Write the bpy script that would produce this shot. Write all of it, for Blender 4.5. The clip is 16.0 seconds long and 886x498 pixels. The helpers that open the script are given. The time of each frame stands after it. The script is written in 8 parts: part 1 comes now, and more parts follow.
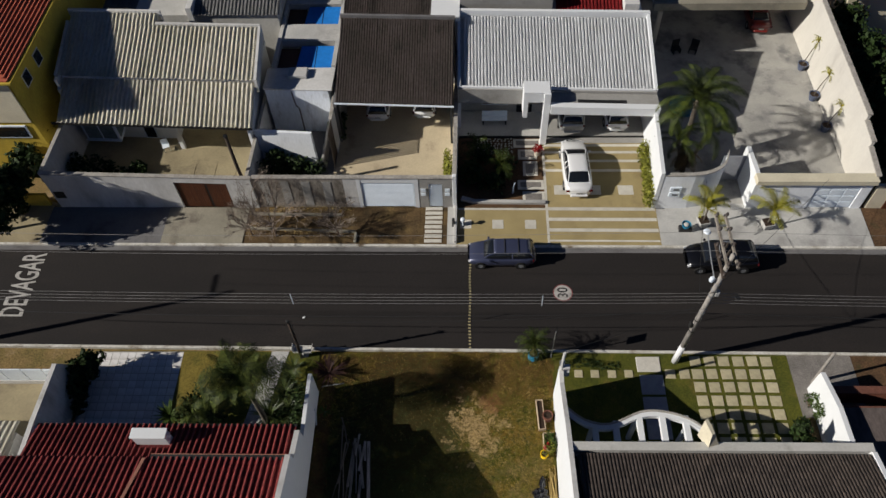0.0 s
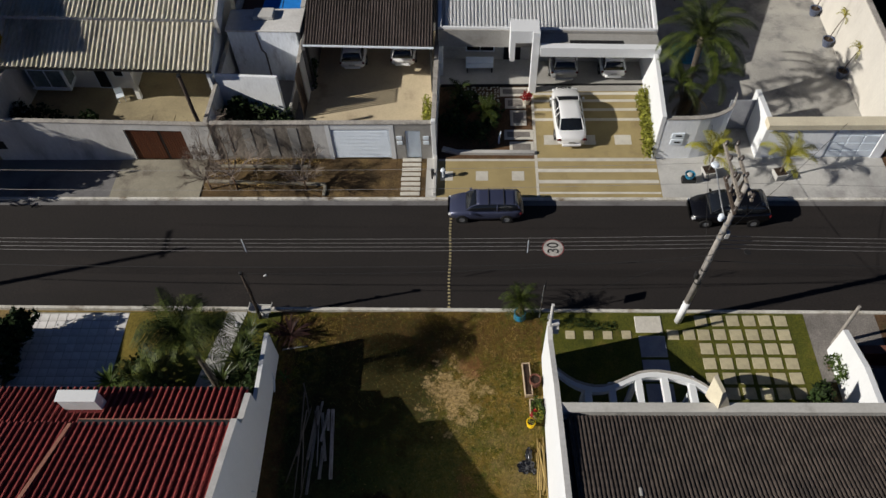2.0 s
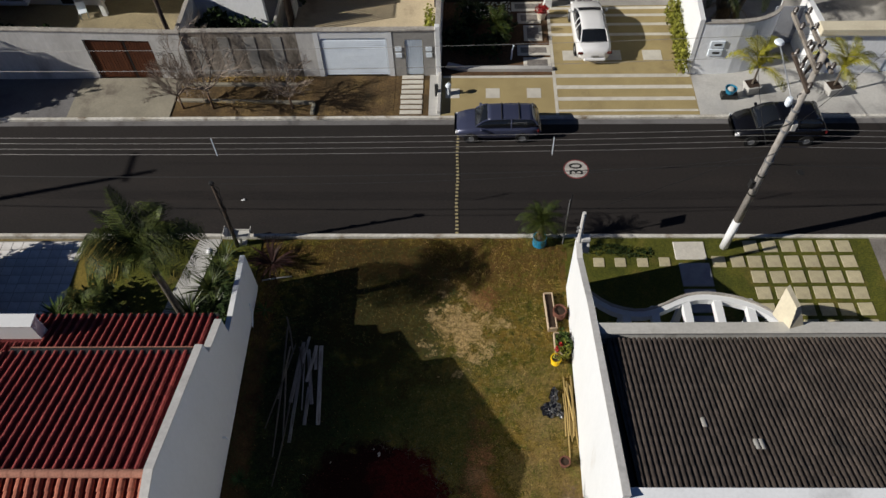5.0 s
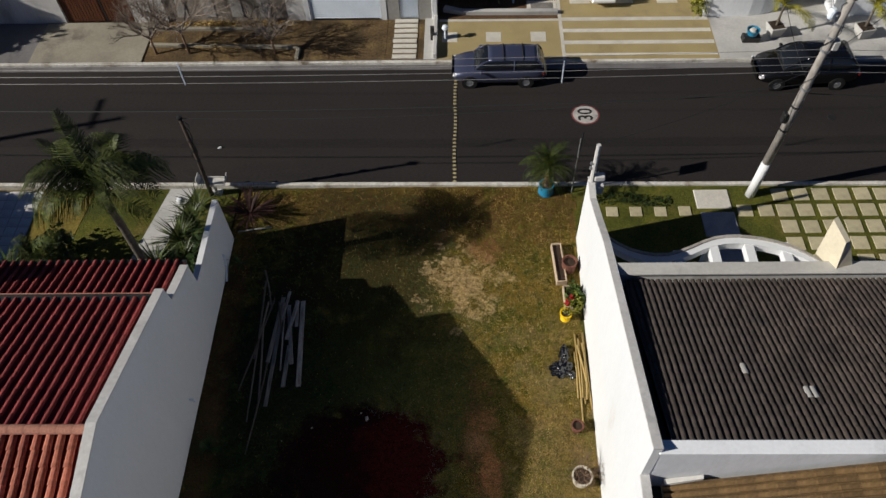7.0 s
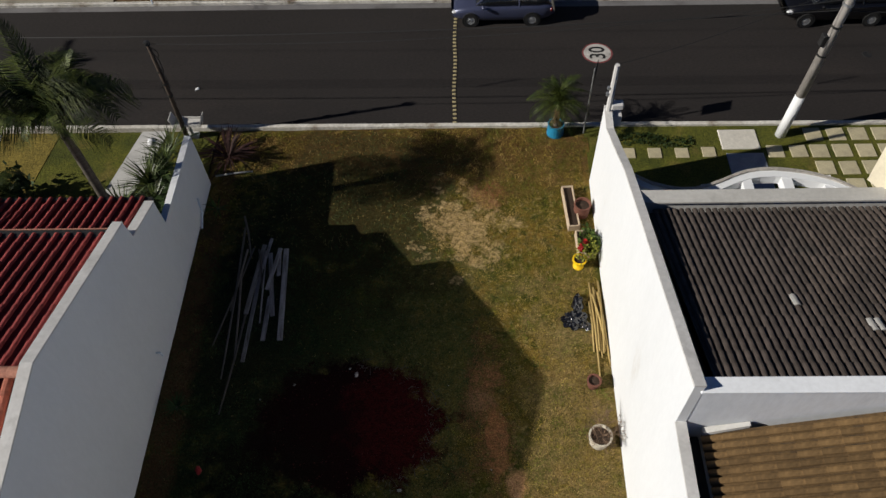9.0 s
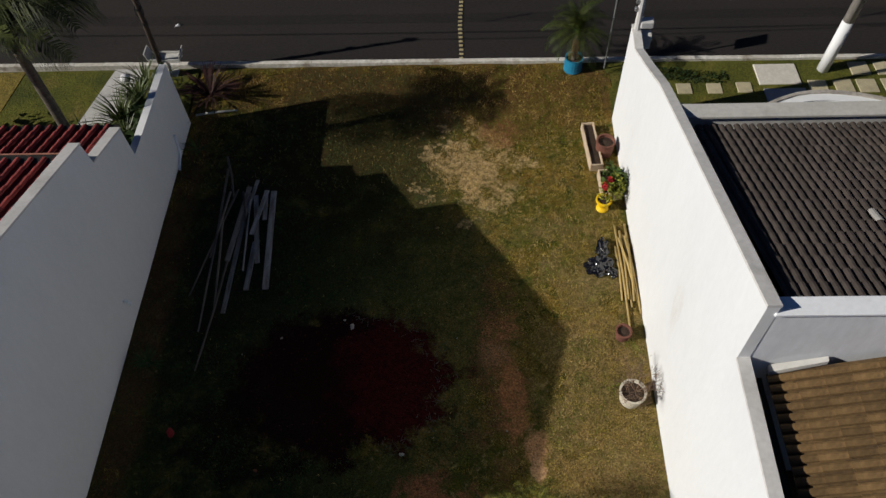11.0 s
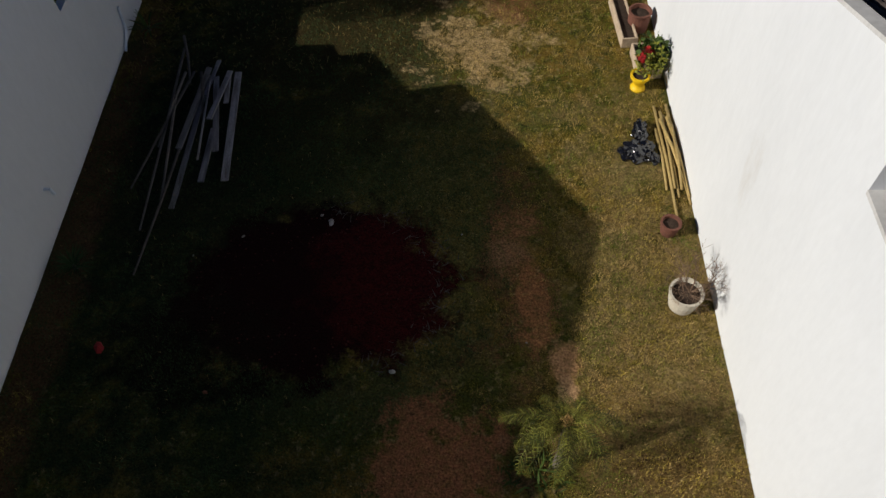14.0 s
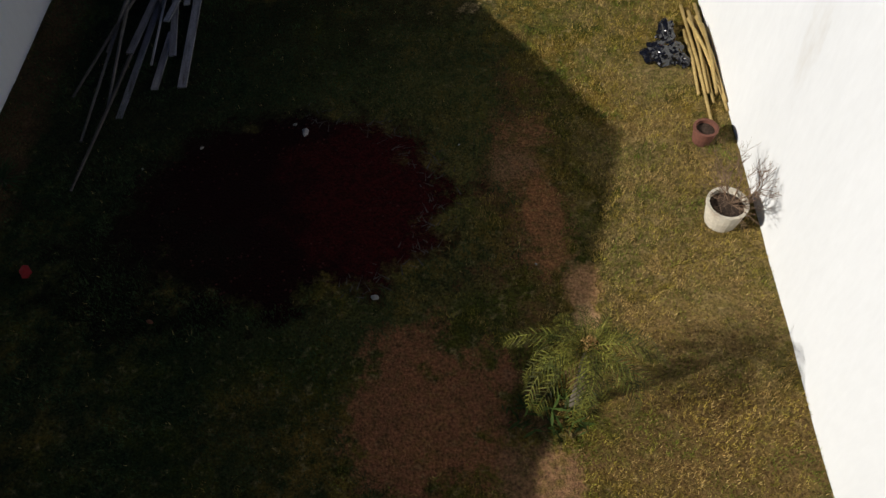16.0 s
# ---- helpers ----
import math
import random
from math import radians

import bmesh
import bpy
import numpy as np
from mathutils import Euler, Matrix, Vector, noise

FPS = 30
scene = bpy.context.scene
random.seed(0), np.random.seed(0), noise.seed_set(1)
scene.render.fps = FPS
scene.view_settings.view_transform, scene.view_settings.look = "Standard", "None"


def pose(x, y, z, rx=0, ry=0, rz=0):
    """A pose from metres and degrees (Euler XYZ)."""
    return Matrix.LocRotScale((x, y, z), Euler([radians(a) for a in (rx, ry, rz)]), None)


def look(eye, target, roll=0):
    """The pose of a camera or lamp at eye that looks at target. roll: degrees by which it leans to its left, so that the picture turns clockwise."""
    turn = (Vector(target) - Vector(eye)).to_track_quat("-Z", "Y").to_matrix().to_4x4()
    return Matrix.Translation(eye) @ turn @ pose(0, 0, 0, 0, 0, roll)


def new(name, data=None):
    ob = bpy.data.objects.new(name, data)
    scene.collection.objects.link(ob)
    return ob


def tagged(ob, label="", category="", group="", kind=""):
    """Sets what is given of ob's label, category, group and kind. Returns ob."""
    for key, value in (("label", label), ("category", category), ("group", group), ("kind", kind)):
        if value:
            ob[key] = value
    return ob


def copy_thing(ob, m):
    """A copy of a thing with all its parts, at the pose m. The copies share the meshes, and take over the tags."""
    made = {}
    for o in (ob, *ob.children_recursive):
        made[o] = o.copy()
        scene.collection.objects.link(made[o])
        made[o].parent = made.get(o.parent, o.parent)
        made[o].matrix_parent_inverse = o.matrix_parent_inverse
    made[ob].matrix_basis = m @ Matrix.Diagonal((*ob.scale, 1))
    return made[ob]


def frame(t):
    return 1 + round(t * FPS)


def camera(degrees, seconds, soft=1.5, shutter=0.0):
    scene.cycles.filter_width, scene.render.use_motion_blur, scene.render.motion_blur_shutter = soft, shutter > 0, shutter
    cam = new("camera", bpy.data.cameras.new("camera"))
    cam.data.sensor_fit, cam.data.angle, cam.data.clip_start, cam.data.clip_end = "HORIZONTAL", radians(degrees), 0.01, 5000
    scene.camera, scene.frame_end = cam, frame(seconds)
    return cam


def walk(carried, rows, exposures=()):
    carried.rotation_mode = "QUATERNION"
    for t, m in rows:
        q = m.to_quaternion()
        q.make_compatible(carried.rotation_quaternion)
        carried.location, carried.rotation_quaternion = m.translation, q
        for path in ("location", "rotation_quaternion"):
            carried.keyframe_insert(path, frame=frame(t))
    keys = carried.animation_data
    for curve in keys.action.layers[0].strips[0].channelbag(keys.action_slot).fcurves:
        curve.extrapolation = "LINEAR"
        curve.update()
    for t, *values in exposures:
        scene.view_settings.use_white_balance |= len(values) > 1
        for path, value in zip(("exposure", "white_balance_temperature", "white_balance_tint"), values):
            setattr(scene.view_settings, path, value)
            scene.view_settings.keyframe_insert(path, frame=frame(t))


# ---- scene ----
cam = camera(61.0, 16.0)
PATH = [
    (0, (0.111, -20.114, 38.928), (0.0315, -18.9537, 37.3010), -2.9),
    (0.5, (0.446, -19.887, 37.616), (0.3701, -18.7282, 35.9890), -2.7),
    (1, (0.902, -19.810, 36.194), (0.8243, -18.6454, 34.5690), -2.8),
    (1.5, (1.129, -19.866, 34.733), (1.0498, -18.6960, 33.1130), -2.8),
    (2, (1.170, -19.787, 33.479), (1.0920, -18.6186, 31.8580), -2.9),
    (2.5, (1.135, -19.806, 32.250), (1.0582, -18.6369, 30.6300), -2.9),
    (3, (0.978, -19.850, 31.028), (0.9036, -18.6766, 29.4100), -2.8),
    (3.5, (0.817, -19.823, 29.900), (0.7423, -18.6502, 28.2810), -2.8),
    (4, (0.629, -19.788, 28.856), (0.5570, -18.6162, 27.2380), -2.7),
    (6.5, (0.449, -19.551, 23.906), (0.3845, -18.3770, 22.2880), -2.5),
    (7, (0.434, -19.530, 23.001), (0.3722, -18.3521, 21.3850), -2.4),
    (7.5, (0.427, -19.516, 22.168), (0.3661, -18.3402, 20.5510), -2.5),
    (8, (0.444, -19.483, 21.334), (0.3827, -18.3090, 19.7170), -2.5),
    (10.5, (0.161, -19.189, 17.396), (0.1007, -18.0229, 15.7730), -2.6),
    (11, (0.105, -19.137, 16.630), (0.0432, -17.9695, 15.0060), -2.7),
    (11.5, (0.033, -19.050, 15.877), (-0.0257, -17.8852, 14.2520), -2.7),
    (12, (-0.002, -19.033, 15.127), (-0.0619, -17.8716, 13.5000), -2.8),
    (12.5, (0.027, -18.958, 14.388), (-0.0416, -17.8024, 12.7570), -3.1),
    (13, (-0.034, -18.901, 13.669), (-0.0971, -17.7510, 12.0340), -3.0),
    (13.5, (-0.067, -18.837, 12.959), (-0.1277, -17.6943, 11.3180), -2.9),
    (14, (-0.049, -18.813, 12.248), (-0.1110, -17.6701, 10.6070), -3.0),
    (14.5, (-0.016, -18.780, 11.511), (-0.0813, -17.6358, 9.8720), -3.1),
    (15, (-0.022, -18.704, 10.856), (-0.0870, -17.5669, 9.2120), -3.2),
    (15.5, (-0.024, -18.647, 10.214), (-0.0876, -17.5149, 8.5670), -3.2),
    (16, (-0.032, -18.630, 9.636), (-0.0927, -17.5069, 7.9830), -3.1),
]
walk(cam, [(t, look(eye, target, roll)) for t, eye, target, roll in PATH], [(0, 0.14), (3, 0.19), (8, 0.21), (11, 0.02), (13, -0.08), (14.5, -0.08), (15.2, -0.02), (16, 0.10)])

# ---- world, sun, exposure ----
SUN_EL, SUN_AZ = radians(28.9), radians(14.0)  # the light travels towards +x and a little +y
travel = Vector((math.cos(SUN_AZ) * math.cos(SUN_EL), math.sin(SUN_AZ) * math.cos(SUN_EL), -math.sin(SUN_EL)))
world = bpy.data.worlds.new("sky")
scene.world = world
world.use_nodes = True
wn = world.node_tree.nodes
wn.clear()
sky = wn.new("ShaderNodeTexSky")
sky.sky_type, sky.sun_disc, sky.ozone_density = "NISHITA", False, 7.0
sky.air_density, sky.dust_density = 0.36, 0.1
sky.sun_elevation, sky.sun_rotation = SUN_EL, math.atan2(-travel.x, -travel.y)
back = wn.new("ShaderNodeBackground")
back.inputs["Strength"].default_value = 0.043
wout = wn.new("ShaderNodeOutputWorld")
world.node_tree.links.new(sky.outputs[0], back.inputs[0])
world.node_tree.links.new(back.outputs[0], wout.inputs[0])
sun = new("sun", bpy.data.lights.new("sun", "SUN"))
sun.data.energy, sun.data.angle, sun.data.color = 4.35, radians(0.55), (1.0, 0.95, 0.87)
sun.matrix_world = look((-60, -15, 60), Vector((-60, -15, 60)) + travel)
scene.view_settings.exposure = 0.0

NEAR = Matrix.Rotation(radians(0.6), 4, "Z")  # the near plots stand a little askew of the street
rng = random.Random(7)


# ---- materials ----
def nodes_of(name):
    m = bpy.data.materials.new(name)
    m.use_nodes = True
    return m, m.node_tree.nodes, m.node_tree.links, m.node_tree.nodes["Principled BSDF"]


def noise_node(n, l, vec, scale, detail=4.0, rough=0.6):
    t = n.new("ShaderNodeTexNoise")
    t.inputs["Scale"].default_value, t.inputs["Detail"].default_value, t.inputs["Roughness"].default_value = scale, detail, rough
    l.new(vec, t.inputs["Vector"])
    return t.outputs["Fac"]


def remap(n, l, value, a, b, lo=0.0, hi=1.0):
    t = n.new("ShaderNodeMapRange")
    for key, v in zip(("From Min", "From Max", "To Min", "To Max"), (a, b, lo, hi)):
        t.inputs[key].default_value = v
    l.new(value, t.inputs["Value"])
    return t.outputs[0]


def mixed(n, l, fac, a, b, how="MIX"):
    t = n.new("ShaderNodeMix")
    t.data_type, t.blend_type = "RGBA", how
    for key, v in ((0, fac), (6, a), (7, b)):
        if isinstance(v, (int, float)):
            t.inputs[key].default_value = v
        elif isinstance(v, tuple):
            t.inputs[key].default_value = (*v, 1)
        else:
            l.new(v, t.inputs[key])
    return t.outputs[2]


def calc(n, l, how, a, b):
    t = n.new("ShaderNodeMath")
    t.operation = how
    for key, v in ((0, a), (1, b)):
        if isinstance(v, (int, float)):
            t.inputs[key].default_value = v
        else:
            l.new(v, t.inputs[key])
    return t.outputs[0]


def mat(name, col, col2=None, rough=0.85, metal=0.0, scale=0.8, fine=14.0, grain=0.25, bump=0.15, dist=0.02, lo=0.4, hi=0.7,
        stain=None, stain_scale=0.5, stain_at=(0.55, 0.75), rnd=0.0, stretch=(1, 1, 1), island=False, spec=0.3):
    """A surface of two tones in large patches, a fine grain, relief, and stains of a third tone."""
    m, n, l, b = nodes_of(name)
    tc, mp = n.new("ShaderNodeTexCoord"), n.new("ShaderNodeMapping")
    mp.inputs["Scale"].default_value = stretch
    l.new(tc.outputs["Object"], mp.inputs["Vector"])
    vec = mp.outputs[0]
    col2 = col2 or tuple(c * 0.78 for c in col)
    c = mixed(n, l, remap(n, l, noise_node(n, l, vec, scale), lo, hi), col, col2)
    if stain:
        c = mixed(n, l, remap(n, l, noise_node(n, l, vec, stain_scale, 6, 0.65), *stain_at), c, stain)
    g = noise_node(n, l, vec, fine, 3)
    value = remap(n, l, g, 0.3, 0.7, 1 - grain, 1 + grain)
    if rnd:
        if island:
            src = n.new("ShaderNodeNewGeometry").outputs["Random Per Island"]
        else:
            src = n.new("ShaderNodeObjectInfo").outputs["Random"]
        value = calc(n, l, "MULTIPLY", value, remap(n, l, src, 0, 1, 1 - rnd, 1 + rnd))
    vm = n.new("ShaderNodeVectorMath")
    vm.operation = "SCALE"
    l.new(c, vm.inputs[0])
    l.new(value, vm.inputs["Scale"])
    l.new(vm.outputs[0], b.inputs["Base Color"])
    b.inputs["Roughness"].default_value, b.inputs["Metallic"].default_value = rough, metal
    b.inputs["Specular IOR Level"].default_value = spec
    if bump:
        bp = n.new("ShaderNodeBump")
        bp.inputs["Strength"].default_value, bp.inputs["Distance"].default_value = bump, dist
        l.new(g, bp.inputs["Height"])
        l.new(bp.outputs[0], b.inputs["Normal"])
    return m


ASPHALT = mat("asphalt", (0.0205, 0.0172, 0.0160), (0.0155, 0.0134, 0.0127), 0.9, scale=0.35, fine=22, grain=0.3, bump=0.4, dist=0.01,
              stain=(0.030, 0.024, 0.021), stain_scale=0.22, stretch=(0.35, 1, 1))
KERB = mat("kerb_paint", (0.62, 0.60, 0.55), (0.42, 0.39, 0.33), scale=1.2, fine=9, grain=0.2, stain=(0.20, 0.15, 0.10), stain_scale=0.9, stain_at=(0.56, 0.68))
CONCRETE = mat("concrete", (0.30, 0.275, 0.215), (0.20, 0.185, 0.145), scale=0.4, fine=9, grain=0.09, bump=0.06, stain=(0.13, 0.11, 0.09), stain_scale=0.45, stain_at=(0.56, 0.74))
CONCRETE_LIGHT = mat("light_concrete", (0.51, 0.50, 0.475), (0.39, 0.385, 0.37), scale=0.35, fine=9, grain=0.07, bump=0.05, stain=(0.30, 0.29, 0.28), stain_scale=0.3, stain_at=(0.52, 0.66))
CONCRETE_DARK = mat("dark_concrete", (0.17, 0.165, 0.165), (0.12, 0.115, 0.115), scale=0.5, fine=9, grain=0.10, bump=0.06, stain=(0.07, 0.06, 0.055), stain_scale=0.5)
YARD_TAN = mat("tan_yard_concrete", (0.34, 0.285, 0.175), (0.24, 0.20, 0.125), scale=0.4, fine=8, grain=0.09, bump=0.06, stain=(0.16, 0.13, 0.09), stain_scale=0.45)
WHITE = mat("white_plaster", (0.735, 0.75, 0.76), (0.695, 0.71, 0.72), 0.9, scale=0.5, fine=10, grain=0.02, bump=0.03, stain=(0.55, 0.52, 0.47), stain_scale=0.5, stain_at=(0.66, 0.85), stretch=(1, 1, 0.35))
# bluish copy of the white plaster, brightened for faces the sun only grazes
WHITE_COOL_LIFTED = mat("cool_white_plaster", (0.84, 0.865, 0.89), (0.78, 0.805, 0.83), 0.9, scale=0.5, fine=10, grain=0.05, bump=0.1, stain=(0.50, 0.51, 0.52), stain_scale=0.5, stain_at=(0.60, 0.80), stretch=(1, 1, 0.35))
WHITE_OLD = mat("weathered_white_plaster", (0.62, 0.61, 0.59), (0.50, 0.49, 0.47), 0.9, scale=0.7, fine=8, grain=0.08, stain=(0.26, 0.25, 0.23), stain_scale=0.6, stain_at=(0.57, 0.78), stretch=(1, 1, 0.3))
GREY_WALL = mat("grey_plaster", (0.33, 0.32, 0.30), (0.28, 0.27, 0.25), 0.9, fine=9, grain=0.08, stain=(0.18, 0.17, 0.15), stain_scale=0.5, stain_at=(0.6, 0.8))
GREY_LIGHT = mat("light_grey_plaster", (0.50, 0.49, 0.46), (0.43, 0.42, 0.39), 0.9, fine=9, grain=0.08, stain=(0.28, 0.27, 0.24), stain_scale=0.5, stain_at=(0.6, 0.8))
COPING = mat("grey_coping", (0.40, 0.37, 0.33), (0.30, 0.28, 0.25), 0.9, scale=1.5, fine=10, stain=(0.15, 0.14, 0.12), stain_scale=1.2, stain_at=(0.55, 0.75))
CREAM = mat("cream_plaster", (0.66, 0.60, 0.45), (0.58, 0.52, 0.39), 0.9, fine=9, grain=0.06)
YELLOW = mat("yellow_plaster", (0.52, 0.38, 0.05), (0.42, 0.30, 0.04), 0.9, fine=9, grain=0.1, stain=(0.20, 0.14, 0.04), stain_scale=0.5, stain_at=(0.6, 0.8))
FIBRE = mat("pale_fibre_cement", (0.76, 0.73, 0.64), (0.60, 0.575, 0.46), 0.95, scale=0.45, fine=8, grain=0.15, stain=(0.20, 0.19, 0.16), stain_scale=0.35, stain_at=(0.55, 0.8), stretch=(1, 0.3, 1))
FIBRE_DARK = mat("dark_fibre_cement", (0.13, 0.112, 0.092), (0.080, 0.070, 0.060), 0.95, scale=0.6, fine=9, grain=0.25, stain=(0.035, 0.032, 0.03), stain_scale=0.5, stretch=(1, 0.35, 1))
FIBRE_BROWN = mat("brown_weathered_sheet", (0.125, 0.100, 0.092), (0.080, 0.066, 0.060), 0.95, scale=0.5, fine=8, grain=0.25, stain=(0.02, 0.018, 0.016), stain_scale=0.4, stretch=(1, 0.35, 1))
ZINC = mat("white_coated_sheet", (0.82, 0.83, 0.84), (0.74, 0.75, 0.76), 0.5, scale=0.5, fine=6, grain=0.06, stain=(0.60, 0.59, 0.57), stain_scale=0.4, stain_at=(0.58, 0.85), stretch=(1, 0.2, 1))
RED_DECK = mat("dark_red_roof_bed", (0.135, 0.012, 0.014), (0.090, 0.009, 0.010), 0.85, scale=0.7, fine=12, grain=0.25)
RED_TILE = mat("red_painted_tile", (0.27, 0.050, 0.044), (0.165, 0.026, 0.024), 0.75, scale=0.7, fine=12, grain=0.25, rnd=0.22, stain=(0.075, 0.016, 0.014), stain_scale=0.8, stain_at=(0.56, 0.75))
RED_JOINED = mat("red_painted_tile_far", (0.26, 0.048, 0.042), (0.160, 0.025, 0.023), 0.75, scale=0.7, fine=12, grain=0.25, rnd=0.22, island=True, stain=(0.075, 0.016, 0.014), stain_scale=0.8, stain_at=(0.56, 0.75))
CLAY_TILE = mat("dusty_red_clay_tile", (0.40, 0.135, 0.085), (0.25, 0.070, 0.048), 0.85, scale=1.0, fine=12, grain=0.25, rnd=0.2)
DARK_TILE = mat("dark_weathered_tile", (0.062, 0.049, 0.042), (0.036, 0.029, 0.026), 0.9, scale=0.9, fine=12, grain=0.3, rnd=0.22, stain=(0.035, 0.031, 0.028), stain_scale=0.8)
DARK_JOINED = mat("dark_weathered_tile_far", (0.074, 0.058, 0.048), (0.045, 0.036, 0.031), 0.9, scale=0.9, fine=12, grain=0.3, rnd=0.22, island=True, stain=(0.035, 0.031, 0.028), stain_scale=0.8)
BROWN_TILE = mat("brown_clay_tile", (0.145, 0.088, 0.036), (0.066, 0.040, 0.019), 0.85, scale=1.2, fine=12, grain=0.3, rnd=0.3, stain=(0.05, 0.04, 0.03), stain_scale=1.4)
MORTAR = mat("pale_ridge_mortar", (0.42, 0.20, 0.14), (0.28, 0.12, 0.085), 0.9, fine=14)
TAN = mat("tan_washed_aggregate", (0.365, 0.290, 0.140), (0.305, 0.240, 0.115), 0.95, scale=0.8, fine=30, grain=0.2, stain=(0.22, 0.165, 0.09), stain_scale=0.5, stain_at=(0.58, 0.8))
SLAB = mat("pale_stone_slab", (0.60, 0.57, 0.50), (0.50, 0.47, 0.41), 0.85, scale=1.5, fine=12, grain=0.12, rnd=0.07)
PAVER = mat("concrete_paver", (0.47, 0.415, 0.27), (0.385, 0.34, 0.225), 0.9, scale=2.0, fine=14, grain=0.14, rnd=0.10, stain=(0.28, 0.25, 0.18), stain_scale=1.4, stain_at=(0.58, 0.78))
SLATE = mat("blue_grey_stepping_slab", (0.34, 0.35, 0.38), (0.27, 0.28, 0.31), 0.85, scale=1.5, fine=12, grain=0.1, rnd=0.06)
DRIVE_TILE = mat("pale_grey_drive_tile", (0.70, 0.68, 0.66), (0.58, 0.56, 0.54), 0.8, scale=1.5, fine=12, grain=0.12, rnd=0.10)
PINK_YARD = mat("pinkish_paving", (0.57, 0.475, 0.32), (0.48, 0.395, 0.27), 0.9, scale=0.5, fine=10, grain=0.07, bump=0.06, stain=(0.30, 0.22, 0.15), stain_scale=0.5, stain_at=(0.58, 0.8))
SOIL = mat("red_brown_soil", (0.115, 0.064, 0.032), (0.070, 0.041, 0.022), 1.0, scale=1.2, fine=9, grain=0.4, bump=0.6, dist=0.04, stain=(0.055, 0.05, 0.02), stain_scale=1.0)
VERGE = mat("brown_verge_earth", (0.105, 0.066, 0.030), (0.058, 0.040, 0.019), 1.0, scale=0.9, fine=10, grain=0.4, bump=0.6, dist=0.04, stain=(0.165, 0.110, 0.045), stain_scale=0.8, stain_at=(0.5, 0.66))
DIRT = mat("dry_verge", (0.22, 0.15, 0.06), (0.12, 0.10, 0.03), 1.0, scale=0.8, fine=9, grain=0.4, bump=0.6, dist=0.04, stain=(0.30, 0.22, 0.13), stain_scale=0.6)
LAWN = mat("lawn", (0.092, 0.094, 0.011), (0.045, 0.054, 0.007), 1.0, scale=0.8, fine=16, grain=0.45, bump=0.8, dist=0.04, stain=(0.16, 0.12, 0.03), stain_scale=0.7)
LAWN_DRY = mat("dry_lawn", (0.20, 0.15, 0.03), (0.12, 0.095, 0.018), 1.0, scale=0.9, fine=16, grain=0.45, bump=0.8, dist=0.04, stain=(0.07, 0.075, 0.014), stain_scale=0.6)
GRAVEL = mat("grey_gravel", (0.24, 0.22, 0.20), (0.17, 0.155, 0.14), 1.0, scale=1.2, fine=26, grain=0.5, bump=0.8, dist=0.03)
WOOD_GATE = mat("brown_varnished_wood", (0.100, 0.032, 0.013), (0.068, 0.022, 0.010), 0.55, scale=2, fine=18, grain=0.25, stretch=(6, 6, 0.6), rnd=0.12)
STICK = mat("dark_dry_stick", (0.12, 0.105, 0.095), (0.075, 0.065, 0.058), 1.0, scale=3, fine=24, grain=0.3, rnd=0.4)
CLAD = mat("stained_grey_render", (0.27, 0.24, 0.205), (0.17, 0.148, 0.122), 0.95, scale=1.2, fine=10, grain=0.3, stain=(0.075, 0.062, 0.05), stain_scale=0.9, stretch=(1, 1, 0.4))
WOOD_OLD = mat("grey_weathered_wood", (0.28, 0.265, 0.265), (0.15, 0.14, 0.138), 0.95, scale=3, fine=30, grain=0.3, stretch=(5, 0.7, 5), rnd=0.35, stain=(0.12, 0.10, 0.09), stain_scale=2.2, stain_at=(0.55, 0.7))
BAMBOO = mat("yellow_bamboo_cane", (0.42, 0.30, 0.11), (0.30, 0.21, 0.08), 0.7, scale=2, fine=20, grain=0.2, rnd=0.25)
POST_WOOD = mat("dark_post_wood", (0.075, 0.055, 0.042), (0.05, 0.038, 0.03), 0.95, scale=3, fine=24, grain=0.3, stretch=(5, 5, 0.6))
BARK = mat("palm_bark", (0.13, 0.11, 0.085), (0.085, 0.07, 0.055), 1.0, scale=2, fine=16, grain=0.35, bump=0.6, dist=0.03, stretch=(1, 1, 5))
TWIG = mat("dry_twig", (0.20, 0.13, 0.085), (0.13, 0.085, 0.055), 1.0, scale=3, fine=20)
FROND = mat("palm_frond", (0.064, 0.080, 0.014), (0.018, 0.030, 0.007), 0.5, scale=1.8, fine=9, grain=0.4, rnd=0.45, bump=0, spec=0.12)
FROND_YELLOW = mat("yellowing_palm_frond", (0.30, 0.27, 0.03), (0.17, 0.17, 0.022), 0.6, scale=1.5, fine=12, grain=0.3, rnd=0.3, bump=0, spec=0.12)
FROND_DEAD = mat("dead_palm_frond", (0.20, 0.135, 0.065), (0.12, 0.08, 0.04), 0.8, scale=1.5, fine=12, grain=0.3, rnd=0.3, bump=0, spec=0.12)
FROND_LIGHT = mat("light_palm_frond", (0.150, 0.142, 0.026), (0.028, 0.040, 0.009), 0.6, scale=3.0, fine=14, grain=0.4, rnd=0.75, island=True, bump=0, spec=0.12)
FROND_DARK = mat("dark_palm_frond", (0.072, 0.088, 0.020), (0.016, 0.026, 0.007), 0.55, scale=2.2, fine=7, grain=0.5, rnd=0.45, bump=0, spec=0.12, lo=0.42, hi=0.6)
LEAF = mat("green_leaf", (0.055, 0.085, 0.018), (0.035, 0.058, 0.013), 0.6, scale=1.5, fine=9, grain=0.3, rnd=0.45, island=True, bump=0, spec=0.12)
LEAF_DARK = mat("dark_leaf", (0.026, 0.044, 0.013), (0.018, 0.032, 0.010), 0.6, scale=1.5, fine=9, grain=0.3, rnd=0.45, island=True, bump=0, spec=0.12)
